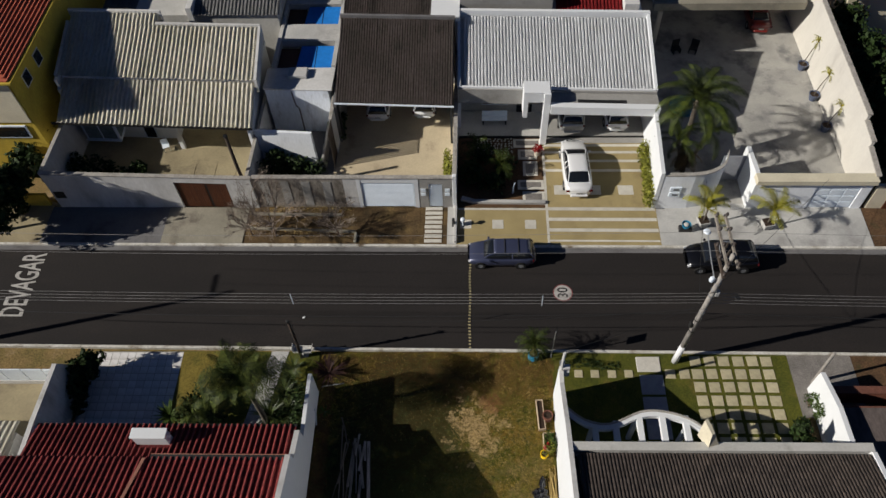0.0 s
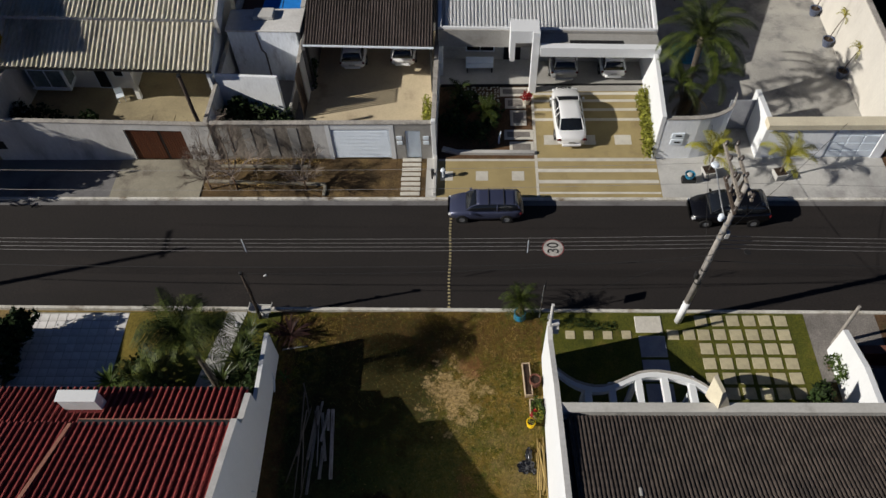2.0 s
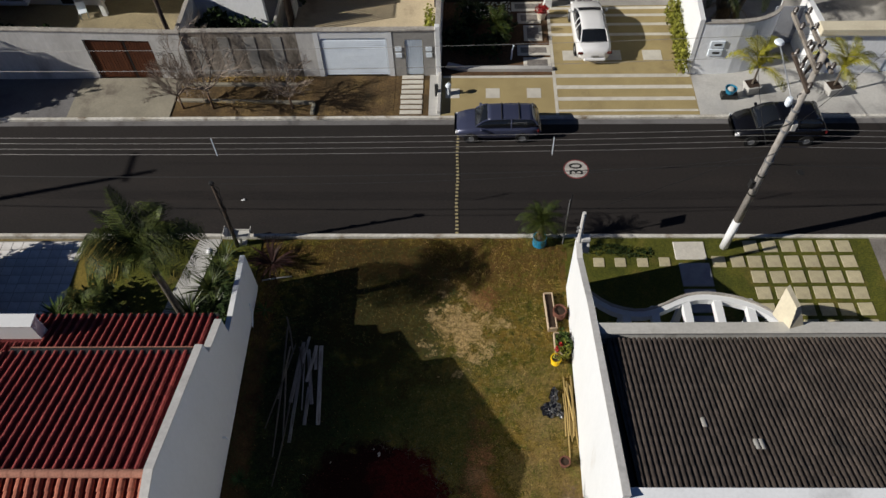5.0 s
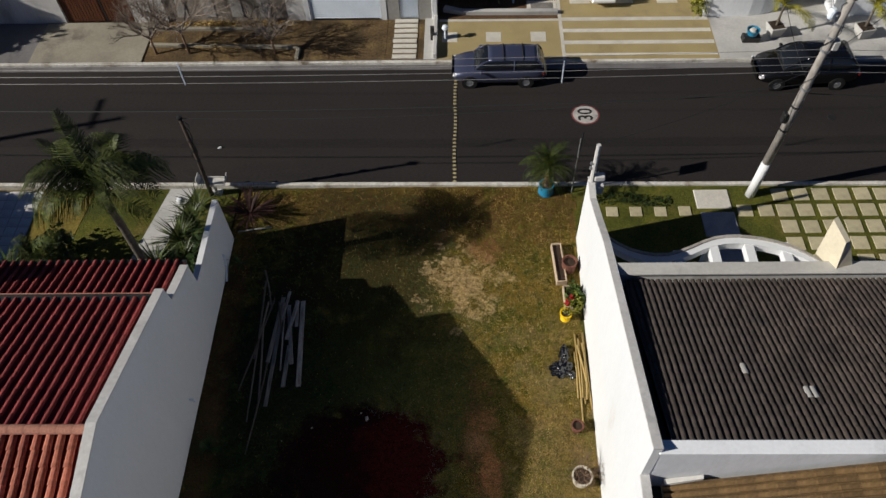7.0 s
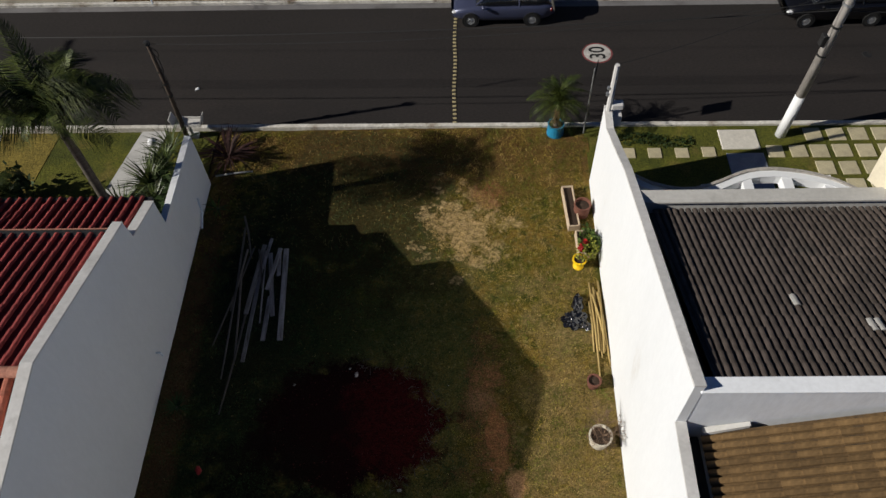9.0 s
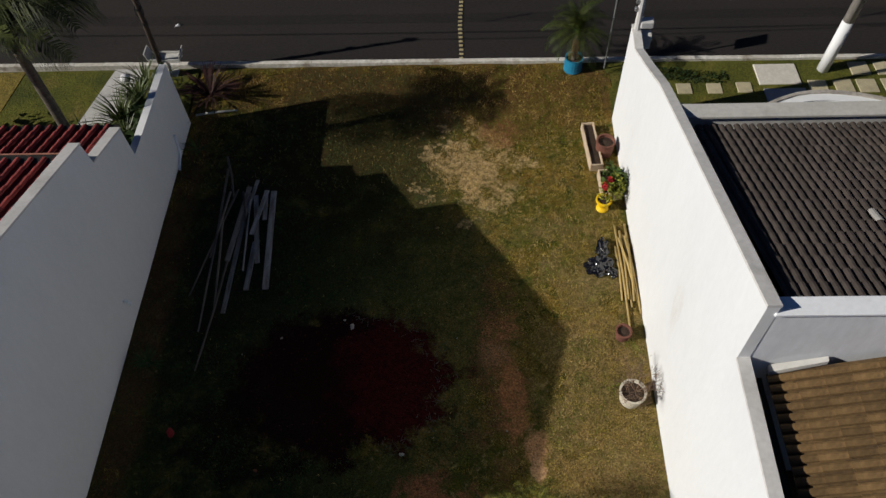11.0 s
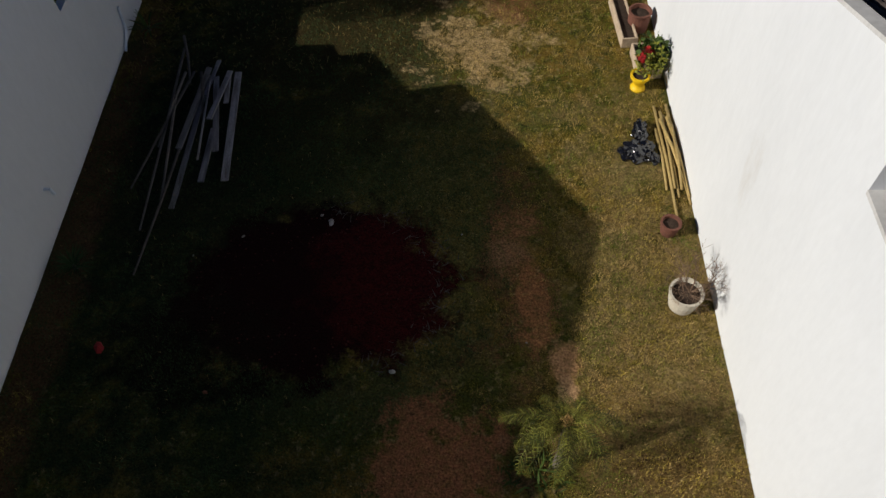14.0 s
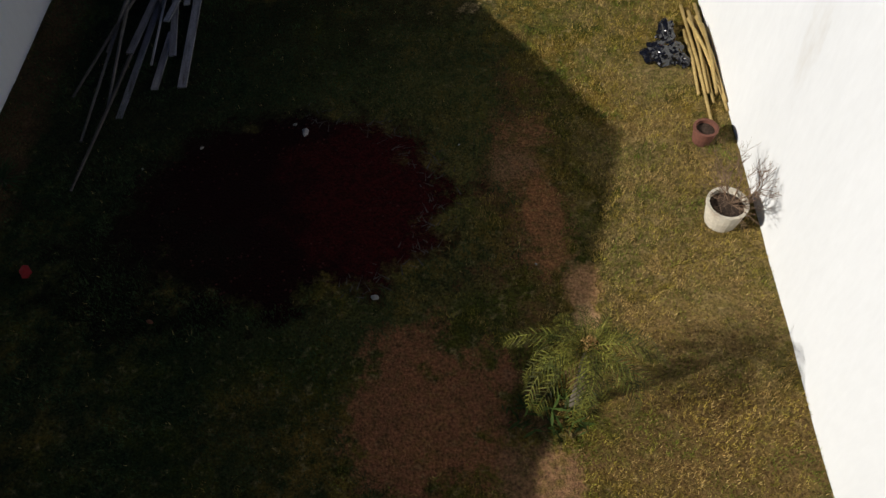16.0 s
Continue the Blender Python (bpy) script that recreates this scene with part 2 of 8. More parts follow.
LEAF_YELLOW = mat("yellow_green_leaf", (0.22, 0.22, 0.035), (0.13, 0.14, 0.025), 0.6, scale=1.5, fine=9, grain=0.3, rnd=0.4, island=True, bump=0, spec=0.12)
LEAF_RED = mat("red_purple_leaf", (0.036, 0.016, 0.015), (0.020, 0.013, 0.010), 0.6, scale=1.5, fine=9, grain=0.3, rnd=0.45, island=True, bump=0, spec=0.12)
LEAF_CYCAD = mat("glossy_dark_leaf", (0.052, 0.070, 0.018), (0.020, 0.032, 0.010), 0.4, scale=2.0, fine=9, grain=0.4, rnd=0.5, island=True, bump=0, spec=0.3)
PETAL = mat("red_petal", (0.30, 0.012, 0.012), None, 0.6, rnd=0.3, island=True, bump=0)
# green grass with the wall's shade put into its dark tone
BLADE_SHADED = mat("dark_green_grass_blade", (0.056, 0.094, 0.036), (0.022, 0.040, 0.015), 0.9, scale=0.9, fine=2.3, grain=0.3, rnd=0.4, island=True, bump=0, spec=0.05)
YARD_D = mat("grey_worn_concrete", (0.42, 0.405, 0.37), (0.28, 0.272, 0.255), scale=0.35, fine=9, grain=0.07, bump=0.05, stain=(0.19, 0.188, 0.185), stain_scale=0.45, stain_at=(0.50, 0.64))
BLADE = mat("grass_blade", (0.275, 0.205, 0.042), (0.095, 0.125, 0.016), 0.9, scale=1.05, fine=3.5, grain=0.45, rnd=0.65, island=True, bump=0, lo=0.44, hi=0.58, stain=(0.36, 0.240, 0.085), stain_scale=1.7, stain_at=(0.52, 0.62), spec=0.05)
STRAW = mat("dry_straw", (0.52, 0.375, 0.150), (0.30, 0.205, 0.075), 0.9, scale=1.5, fine=3, rnd=0.45, island=True, bump=0, spec=0.05)
# window glass with the sky's reflection put into its pale colour
GLASS_PALE = mat("curtained_window_glass", (0.20, 0.24, 0.235), (0.13, 0.16, 0.16), 0.08, scale=0.9, fine=3, bump=0, spec=0.6)
TWIG_GREY = mat("grey_dry_twig", (0.27, 0.22, 0.18), (0.15, 0.115, 0.09), 1.0, scale=1.2, fine=12)
METAL_DARK = mat("dark_metal", (0.05, 0.05, 0.05), (0.035, 0.035, 0.035), 0.5, metal=0.6, fine=10)
GALV = mat("galvanised_metal", (0.42, 0.43, 0.44), (0.34, 0.35, 0.36), 0.45, metal=0.7, fine=10)
WIRE = mat("bare_cable", (0.30, 0.29, 0.28), (0.24, 0.23, 0.22), 0.5, metal=0.4, bump=0)
WIRE_DARK = mat("black_cable", (0.02, 0.02, 0.02), None, 0.6, bump=0)
CERAMIC = mat("porcelain_insulator", (0.055, 0.044, 0.038), None, 0.3)
POLE = mat("pole_concrete", (0.35, 0.325, 0.295), (0.25, 0.23, 0.205), 0.95, scale=1, fine=10, stain=(0.20, 0.18, 0.15), stain_scale=1.2, stretch=(1, 1, 0.3))
PAINT_WHITE = mat("white_road_paint", (0.48, 0.46, 0.43), (0.34, 0.325, 0.30), 0.85, scale=2, fine=12, grain=0.2, stain=(0.16, 0.15, 0.14), stain_scale=3, stain_at=(0.58, 0.72))
PAINT_RED = mat("red_road_paint", (0.24, 0.065, 0.065), (0.13, 0.04, 0.04), 0.85, scale=2, fine=12, grain=0.2)
PAINT_BLACK = mat("black_road_paint", (0.02, 0.02, 0.02), None, 0.85)
STUD = mat("yellow_stud", (0.42, 0.36, 0.19), (0.28, 0.23, 0.13), 0.7, scale=4, fine=20)
TERRACOTTA = mat("terracotta", (0.165, 0.068, 0.046), (0.115, 0.047, 0.032), 0.9, scale=3, fine=18, grain=0.15)
POT_WHITE = mat("chalky_white_pot", (0.58, 0.53, 0.43), (0.46, 0.40, 0.32), 0.9, scale=3, fine=16, grain=0.12, stain=(0.36, 0.27, 0.19), stain_scale=3)
YELLOW_POT = mat("bright_yellow_plastic", (0.82, 0.52, 0.012), (0.72, 0.44, 0.010), 0.5, scale=3, fine=10, grain=0.08)
BLUE_POT = mat("turquoise_plastic", (0.02, 0.20, 0.34), (0.015, 0.15, 0.27), 0.45, scale=3, fine=10, grain=0.1)
SLATE_POT = mat("blue_grey_glazed_pot", (0.10, 0.12, 0.18), (0.07, 0.085, 0.13), 0.4, scale=3, fine=10, grain=0.1)
PLANTER = mat("pale_fibre_planter", (0.52, 0.41, 0.29), (0.38, 0.28, 0.19), 0.9, scale=3, fine=16, grain=0.15)
POT_EARTH = mat("dark_pot_earth", (0.050, 0.032, 0.022), (0.03, 0.02, 0.014), 1.0, scale=6, fine=30, grain=0.5, bump=0.6)
BLACK_BAG = mat("black_glossy_plastic", (0.006, 0.006, 0.008), None, 0.16, scale=4, fine=2.2, bump=0.5, dist=0.08, spec=0.9, grain=0.0)
BLUE_TARP = mat("blue_canvas", (0.015, 0.20, 0.62), (0.012, 0.15, 0.50), 0.6, scale=0.6, fine=4, grain=0.1)
CAR_BLUE = mat("blue_grey_car_paint", (0.058, 0.066, 0.118), (0.050, 0.058, 0.105), 0.3, metal=0.3, fine=60, grain=0.06, bump=0, spec=0.6)
CAR_WHITE = mat("white_car_paint", (0.78, 0.78, 0.78), (0.74, 0.74, 0.74), 0.25, fine=30, grain=0.02, bump=0, spec=0.5)
CAR_BLACK = mat("black_car_paint", (0.005, 0.005, 0.006), None, 0.22, fine=30, grain=0.05, bump=0, spec=0.6)
CAR_SILVER = mat("silver_car_paint", (0.42, 0.43, 0.44), (0.38, 0.39, 0.40), 0.3, metal=0.5, fine=60, grain=0.04, bump=0)
CAR_RED = mat("dark_red_car_paint", (0.16, 0.015, 0.012), None, 0.3, fine=30, grain=0.04, bump=0)
for gloss in (CAR_BLUE, CAR_WHITE, CAR_BLACK, CAR_SILVER, CAR_RED):
    shader = gloss.node_tree.nodes["Principled BSDF"]
    shader.inputs["Coat Weight"].default_value, shader.inputs["Coat Roughness"].default_value = 0.25 if gloss == CAR_BLACK else 0.8, 0.05
TRIM_BLACK = mat("black_trim", (0.018, 0.018, 0.018), None, 0.6, bump=0)
TYRE = mat("rubber_tyre", (0.018, 0.018, 0.018), None, 0.9)
GLASS = mat("tinted_glass", (0.012, 0.014, 0.017), None, 0.06, bump=0, spec=0.8, grain=0)
LAMP_CLEAR = mat("clear_lamp_glass", (0.75, 0.76, 0.78), None, 0.1, bump=0, spec=0.8)
LAMP_RED = mat("red_lamp_glass", (0.10, 0.008, 0.008), None, 0.15, bump=0, spec=0.6)
GATE_WHITE = mat("white_painted_steel", (0.76, 0.83, 0.90), (0.70, 0.77, 0.84), 0.5, scale=1.5, fine=12, grain=0.05)
D_WALL = mat("cream_white_plaster", (0.60, 0.57, 0.51), (0.53, 0.50, 0.45), 0.9, scale=0.5, fine=10, grain=0.05, bump=0.1, stain=(0.40, 0.37, 0.32), stain_scale=0.5, stain_at=(0.60, 0.80), stretch=(1, 1, 0.35))
ORANGE_TILE_FAR = mat("orange_red_roof_tiles", (0.42, 0.105, 0.055), (0.29, 0.07, 0.038), 0.85, scale=0.7, fine=9, grain=0.25)
GREY_TILE_FAR = mat("grey_roof_tiles", (0.23, 0.23, 0.23), (0.17, 0.17, 0.17), 0.9, scale=0.7, fine=9, grain=0.25)
RED_FAR = mat("dark_red_sheet", (0.26, 0.014, 0.016), (0.19, 0.012, 0.013), 0.7, scale=0.7, fine=6, grain=0.15)
BRICK_RED = mat("reddish_bare_brick", (0.24, 0.085, 0.05), (0.17, 0.06, 0.04), 0.95, scale=1, fine=10, grain=0.3)
BLUE_WHITE = mat("bluish_white_lime_wash", (0.82, 0.87, 0.94), (0.72, 0.77, 0.84), 0.9, scale=0.6, fine=8, grain=0.08, stain=(0.22, 0.23, 0.25), stain_scale=0.55, stain_at=(0.58, 0.74), stretch=(1, 1, 0.3))


def lot_material():
    """Dry grass with straw, bare red earth and a dark heap of turned soil; shade is put into the dark west patches."""
    m, n, l, b = nodes_of("vacant_lot_grass_and_earth")
    tc = n.new("ShaderNodeTexCoord")
    p = tc.outputs["Object"]
    wob = remap(n, l, noise_node(n, l, p, 1.15, 8, 0.72), 0.20, 0.80)

    def patch(cx, cy, rx, ry, soft=0.35, wobble=1.6):
        s = n.new("ShaderNodeVectorMath")
        s.operation = "SUBTRACT"
        l.new(p, s.inputs[0])
        s.inputs[1].default_value = (cx, cy, 0)
        d = n.new("ShaderNodeVectorMath")
        d.operation = "MULTIPLY"
        l.new(s.outputs[0], d.inputs[0])
        d.inputs[1].default_value = (1 / rx, 1 / ry, 0)
        e = n.new("ShaderNodeVectorMath")
        e.operation = "LENGTH"
        l.new(d.outputs[0], e.inputs[0])
        v = calc(n, l, "ADD", e.outputs["Value"], calc(n, l, "MULTIPLY", calc(n, l, "SUBTRACT", wob, 0.5), wobble))
        return remap(n, l, v, 1 + soft / 2, 1 - soft / 2)

    big = noise_node(n, l, p, 0.55, 5, 0.6)
    mid = noise_node(n, l, p, 3.2, 5, 0.65)
    speck = noise_node(n, l, p, 6.5, 6, 0.7)
    c = mixed(n, l, remap(n, l, big, 0.40, 0.60), (0.068, 0.074, 0.010), (0.190, 0.122, 0.026))
    c = mixed(n, l, remap(n, l, mid, 0.46, 0.64), c, (0.046, 0.054, 0.011))
    c = mixed(n, l, remap(n, l, noise_node(n, l, p, 7, 4), 0.55, 0.70), c, (0.28, 0.21, 0.10))
    for cx, cy, rx, ry, col, soft_edge, wb, amount, broken in (
        # wall shade on the grass, put into the dark green of this patch
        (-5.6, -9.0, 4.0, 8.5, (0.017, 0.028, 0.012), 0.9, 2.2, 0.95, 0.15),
        (-0.9, -9.0, 2.4, 5.5, (0.105, 0.105, 0.034), 0.8, 2.6, 0.7, 0.5),
        # dim brown earth, darkened further for palm and wall shade near the street
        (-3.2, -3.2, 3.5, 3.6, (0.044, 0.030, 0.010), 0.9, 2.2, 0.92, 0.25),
        (-2.0, -0.6, 7.5, 1.1, (0.105, 0.060, 0.020), 0.5, 2.0, 0.85, 0.6),
        (3.3, -13.0, 1.5, 6.5, (0.235, 0.165, 0.070), 0.6, 2.4, 0.85, 0.6),
        (3.0, -16.2, 2.4, 2.3, (0.120, 0.072, 0.026), 0.8, 2.6, 0.85, 0.6),
        (1.6, -1.4, 3.0, 1.5, (0.150, 0.080, 0.030), 0.8, 2.6, 0.75, 0.5),
        (0.25, -4.25, 1.05, 1.25, (0.56, 0.40, 0.20), 0.5, 4.6, 0.95, 0.85),
        (1.15, -2.8, 0.55, 0.6, (0.25, 0.105, 0.050), 0.6, 2.0, 0.8, 0.5),
        (0.80, -10.8, 0.60, 2.2, (0.185, 0.085, 0.040), 0.7, 3.4, 0.85, 0.75),
        (0.92, -9.75, 0.40, 0.34, (0.29, 0.135, 0.062), 0.8, 3.0, 0.75, 0.7),
        (0.75, -10.4, 0.40, 0.26, (0.24, 0.140, 0.075), 0.8, 3.0, 0.75, 0.7),
        (1.04, -11.35, 0.30, 0.80, (0.33, 0.145, 0.062), 0.7, 3.2, 0.85, 0.65),
        (1.25, -12.15, 0.26, 0.36, (0.33, 0.150, 0.066), 0.7, 3.0, 0.85, 0.6),
        (1.55, -12.75, 0.26, 0.42, (0.44, 0.24, 0.12), 0.5, 2.4, 0.95, 0.4),
        (1.56, -13.35, 0.17, 0.30, (0.50, 0.30, 0.16), 0.4, 1.6, 0.95, 0.3),
        (-0.75, -14.75, 1.05, 1.15, (0.30, 0.120, 0.060), 0.35, 2.6, 0.9, 0.45),
        (0.75, -15.6, 0.45, 0.9, (0.24, 0.13, 0.07), 0.5, 3.4, 0.9, 0.6),
        (-8.1, -9.5, 0.45, 9.0, (0.115, 0.058, 0.030), 0.5, 1.6, 0.85, 0.2),
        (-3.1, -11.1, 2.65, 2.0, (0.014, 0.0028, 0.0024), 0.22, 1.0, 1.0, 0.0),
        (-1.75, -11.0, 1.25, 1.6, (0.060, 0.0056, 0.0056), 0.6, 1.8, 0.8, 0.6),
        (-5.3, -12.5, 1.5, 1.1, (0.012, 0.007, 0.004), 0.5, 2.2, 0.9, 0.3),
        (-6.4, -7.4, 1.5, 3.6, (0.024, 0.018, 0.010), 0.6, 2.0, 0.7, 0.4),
    ):
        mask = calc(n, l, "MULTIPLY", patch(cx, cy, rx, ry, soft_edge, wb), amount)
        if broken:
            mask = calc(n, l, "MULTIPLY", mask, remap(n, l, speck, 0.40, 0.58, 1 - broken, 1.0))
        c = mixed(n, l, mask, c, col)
    g = noise_node(n, l, p, 24, 4, 0.7)
    vm = n.new("ShaderNodeVectorMath")
    vm.operation = "SCALE"
    l.new(c, vm.inputs[0])
    l.new(remap(n, l, g, 0.30, 0.70, 0.30, 1.70), vm.inputs["Scale"])
    l.new(vm.outputs[0], b.inputs["Base Color"])
    b.inputs["Roughness"].default_value = 1.0
    b.inputs["Specular IOR Level"].default_value = 0.1
    bp = n.new("ShaderNodeBump")
    bp.inputs["Strength"].default_value, bp.inputs["Distance"].default_value = 0.9, 0.05
    l.new(g, bp.inputs["Height"])
    l.new(bp.outputs[0], b.inputs["Normal"])
    return m


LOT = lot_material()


# ---- mesh helpers ----
def link(name, bm, material, parent=None, m=None, smooth=False):
    me = bpy.data.meshes.new(name)
    bmesh.ops.recalc_face_normals(bm, faces=bm.faces[:])
    bm.to_mesh(me)
    bm.free()
    if smooth:
        me.polygons.foreach_set("use_smooth", [True] * len(me.polygons))
    me.materials.append(material)
    ob = new(name, me)
    if parent:
        ob.parent = parent
    if m is not None:
        ob.matrix_basis = m
    return ob


def part(name, bm, material, parent, label="", smooth=False, m=None):
    ob = link(name, bm, material, parent, m, smooth)
    return tagged(ob, label) if label else ob


def thing(name, label, category, m=None, group="", kind=""):
    ob = new(name)
    ob.empty_display_size = 0.2
    if m is not None:
        ob.matrix_basis = m
    return tagged(ob, label, category, group, kind)


def solid(name, bm, material, label, category, m=None, group="", kind="", smooth=False):
    return tagged(link(name, bm, material, None, m, smooth), label, category, group, kind)


def structure(name, bm, material, label, category, m=None):
    return solid(name, bm, material, label, category, m, kind="structure")


def mesh_np(name, verts, faces, material, parent=None, m=None):
    me = bpy.data.meshes.new(name)
    me.from_pydata([tuple(v) for v in verts], [], [tuple(f) for f in faces])
    me.materials.append(material)
    ob = new(name, me)
    if parent:
        ob.parent = parent
    if m is not None:
        ob.matrix_basis = m
    return ob


def another(ob, parent, m):
    """A further piece on the same mesh."""
    o = new(ob.name.split(".")[0], ob.data)
    o.parent = parent
    o.matrix_basis = m
    return o


def hexa(bm, lower, upper):
    """A block from four lower and four upper corners, both in the same turn."""
    a = [bm.verts.new(p) for p in lower]
    b = [bm.verts.new(p) for p in upper]
    k = len(a)
    bm.faces.new(a[::-1])
    bm.faces.new(b)
    for i in range(k):
        bm.faces.new((a[i], a[(i + 1) % k], b[(i + 1) % k], b[i]))
    return bm


def box(x0, x1, y0, y1, z0, z1, bm=None):
    bm = bm or bmesh.new()
    q = [(x0, y0), (x1, y0), (x1, y1), (x0, y1)]
    return hexa(bm, [(x, y, z0) for x, y in q], [(x, y, z1) for x, y in q])


def soft(bm, w=0.02, seg=1):
    bmesh.ops.bevel(bm, geom=bm.edges[:], offset=w, segments=seg, affect="EDGES", clamp_overlap=True)
    return bm


def slab(pts, z0, z1, bm=None):
    """A flat piece with a plan of any outline."""
    return hexa(bm or bmesh.new(), [(x, y, z0) for x, y in pts], [(x, y, z1) for x, y in pts])


def wall_yz(pts, x0, x1, bm=None):
    """A wall along y: its outline in y and z, between two x."""
    return hexa(bm or bmesh.new(), [(x0, y, z) for y, z in pts], [(x1, y, z) for y, z in pts])


def wall_xz(pts, y0, y1, bm=None):
    return hexa(bm or bmesh.new(), [(x, y0, z) for x, z in pts], [(x, y1, z) for x, z in pts])


def tube(pts, radii, seg=8, bm=None, cap=True):
    bm = bm or bmesh.new()
    pts = [Vector(p) for p in pts]
    if isinstance(radii, (int, float)):
        radii = [radii] * len(pts)
    rings = []
    for i, p in enumerate(pts):
        d = (pts[min(i + 1, len(pts) - 1)] - pts[max(i - 1, 0)]).normalized()
        u = d.cross(Vector((0, 0, 1)) if abs(d.z) < 0.9 else Vector((1, 0, 0))).normalized()
        v = d.cross(u)
        rings.append([bm.verts.new(p + radii[i] * (math.cos(2 * math.pi * k / seg) * u + math.sin(2 * math.pi * k / seg) * v)) for k in range(seg)])
    for a, b in zip(rings, rings[1:]):
        for k in range(seg):
            bm.faces.new((a[k], a[(k + 1) % seg], b[(k + 1) % seg], b[k]))
    if cap:
        bm.faces.new(rings[0][::-1])
        bm.faces.new(rings[-1])
    return bm


def turned(profile, seg=20, bm=None):
    """A body turned about z from rows of (radius, height); closed where the radius is nought."""
    bm = bm or bmesh.new()
    rings = []
    for r, z in profile:
        if r < 1e-4:
            rings.append([bm.verts.new((0, 0, z))])
        else:
            rings.append([bm.verts.new((r * math.cos(2 * math.pi * k / seg), r * math.sin(2 * math.pi * k / seg), z)) for k in range(seg)])
    for a, b in zip(rings, rings[1:]):
        for k in range(seg):
            q = [a[k % len(a)], a[(k + 1) % len(a)], b[(k + 1) % len(b)], b[k % len(b)]]
            q = list(dict.fromkeys(q))
            if len(q) > 2:
                bm.faces.new(q)
    return bm


def ribbed(x0, x1, ya, za, yb, zb, pitch=0.3, high=0.05, steps=6, square=False, rows=6, sag=0.012, seed=3):
    """A ribbed roof sheet over x0 to x1, from its low edge (ya, za) to its high edge (yb, zb), ribs along the slope."""
    bm = bmesh.new()
    r = random.Random(seed)
    count = max(1, round((x1 - x0) / pitch))
    pitch = (x1 - x0) / count
    if square:
        shape = [(0.0, 0), (0.34, 0), (0.46, 1), (0.88, 1)]
    else:
        shape = [(k / steps, 0.5 - 0.5 * math.cos(2 * math.pi * k / steps)) for k in range(steps)]
    xs = [(x0 + (c + f) * pitch, h) for c in range(count) for f, h in shape] + [(x1, 0)]
    grid = []
    for j in range(rows + 1):
        f = j / rows
        dip = [r.uniform(-sag, sag) for _ in range(count + 1)]
        grid.append([bm.verts.new((x, ya + (yb - ya) * f, za + (zb - za) * f + h * high + dip[min(count, int((x - x0) / pitch))])) for x, h in xs])
    for a, b in zip(grid, grid[1:]):
        for i in range(len(xs) - 1):
            bm.faces.new((a[i], a[i + 1], b[i + 1], b[i]))
    bmesh.ops.solidify(bm, geom=bm.faces[:], thickness=0.02)
    return bm


# ---- plants ----
def frond_mesh(name, length, width, droop, pairs, material, curl=0.5, leaf_w=0.035, seed=1, sweep=0.55, rib=0.03):
    """A feather leaf along +x that rises and bends over, its leaflets hanging to both sides."""
    r = random.Random(seed)
    verts, faces = [], []
    spine = []
    for i in range(13):
        f = i / 12
        ang = radians(droop[0] + (droop[1] - droop[0]) * f ** 1.2)
        if i:
            px, pz = spine[-1]
            spine.append((px + length / 12 * math.cos(ang), pz + length / 12 * math.sin(ang)))
        else:
            spine.append((0.0, 0.0))

    def at(f):
        i = min(11, int(f * 12))
        g = f * 12 - i
        return Vector((spine[i][0] * (1 - g) + spine[i + 1][0] * g, 0, spine[i][1] * (1 - g) + spine[i + 1][1] * g))

    for i in range(12):
        f0, f1 = i / 12, (i + 1) / 12
        a, b = at(f0), at(min(f1, 0.9999))
        w0, w1 = rib * (1 - f0) + rib / 5, rib * (1 - f1) + rib / 5
        k = len(verts)
        verts += [a + Vector((0, w0, 0)), a - Vector((0, w0, 0)), b - Vector((0, w1, 0)), b + Vector((0, w1, 0)), a + Vector((0, 0, -w0)), b + Vector((0, 0, -w1))]
        faces += [(k, k + 1, k + 2, k + 3), (k + 1, k + 4, k + 5, k + 2), (k + 4, k, k + 3, k + 5)]
    for i in range(pairs):
        f = 0.12 + 0.87 * i / (pairs - 1)
        p = at(min(f, 0.999))
        ahead = (at(min(f + 0.03, 0.9999)) - at(f - 0.03)).normalized()
        ll = width * math.sin(math.pi * (0.16 + 0.80 * f)) ** 0.7
        for side in (-1, 1):
            d = (Vector((0, side, 0)) * 0.85 + ahead * (sweep + r.uniform(-0.12, 0.12)) + Vector((0, 0, r.uniform(-0.15, 0.25)))).normalized()
            mid = p + d * ll * 0.5
            tip = p + d * ll * 0.97 + Vector((0, 0, -curl * ll * r.uniform(0.55, 1.1)))
            w = ahead * leaf_w * 0.5
            k = len(verts)
            verts += [p - w, p + w, mid + w * 1.1, mid - w * 1.1, tip]
            faces += [(k, k + 1, k + 2, k + 3), (k + 3, k + 2, k + 4)]
    me = bpy.data.meshes.new(name)
    me.from_pydata([tuple(v) for v in verts], [], faces)
    me.materials.append(material)
    return me


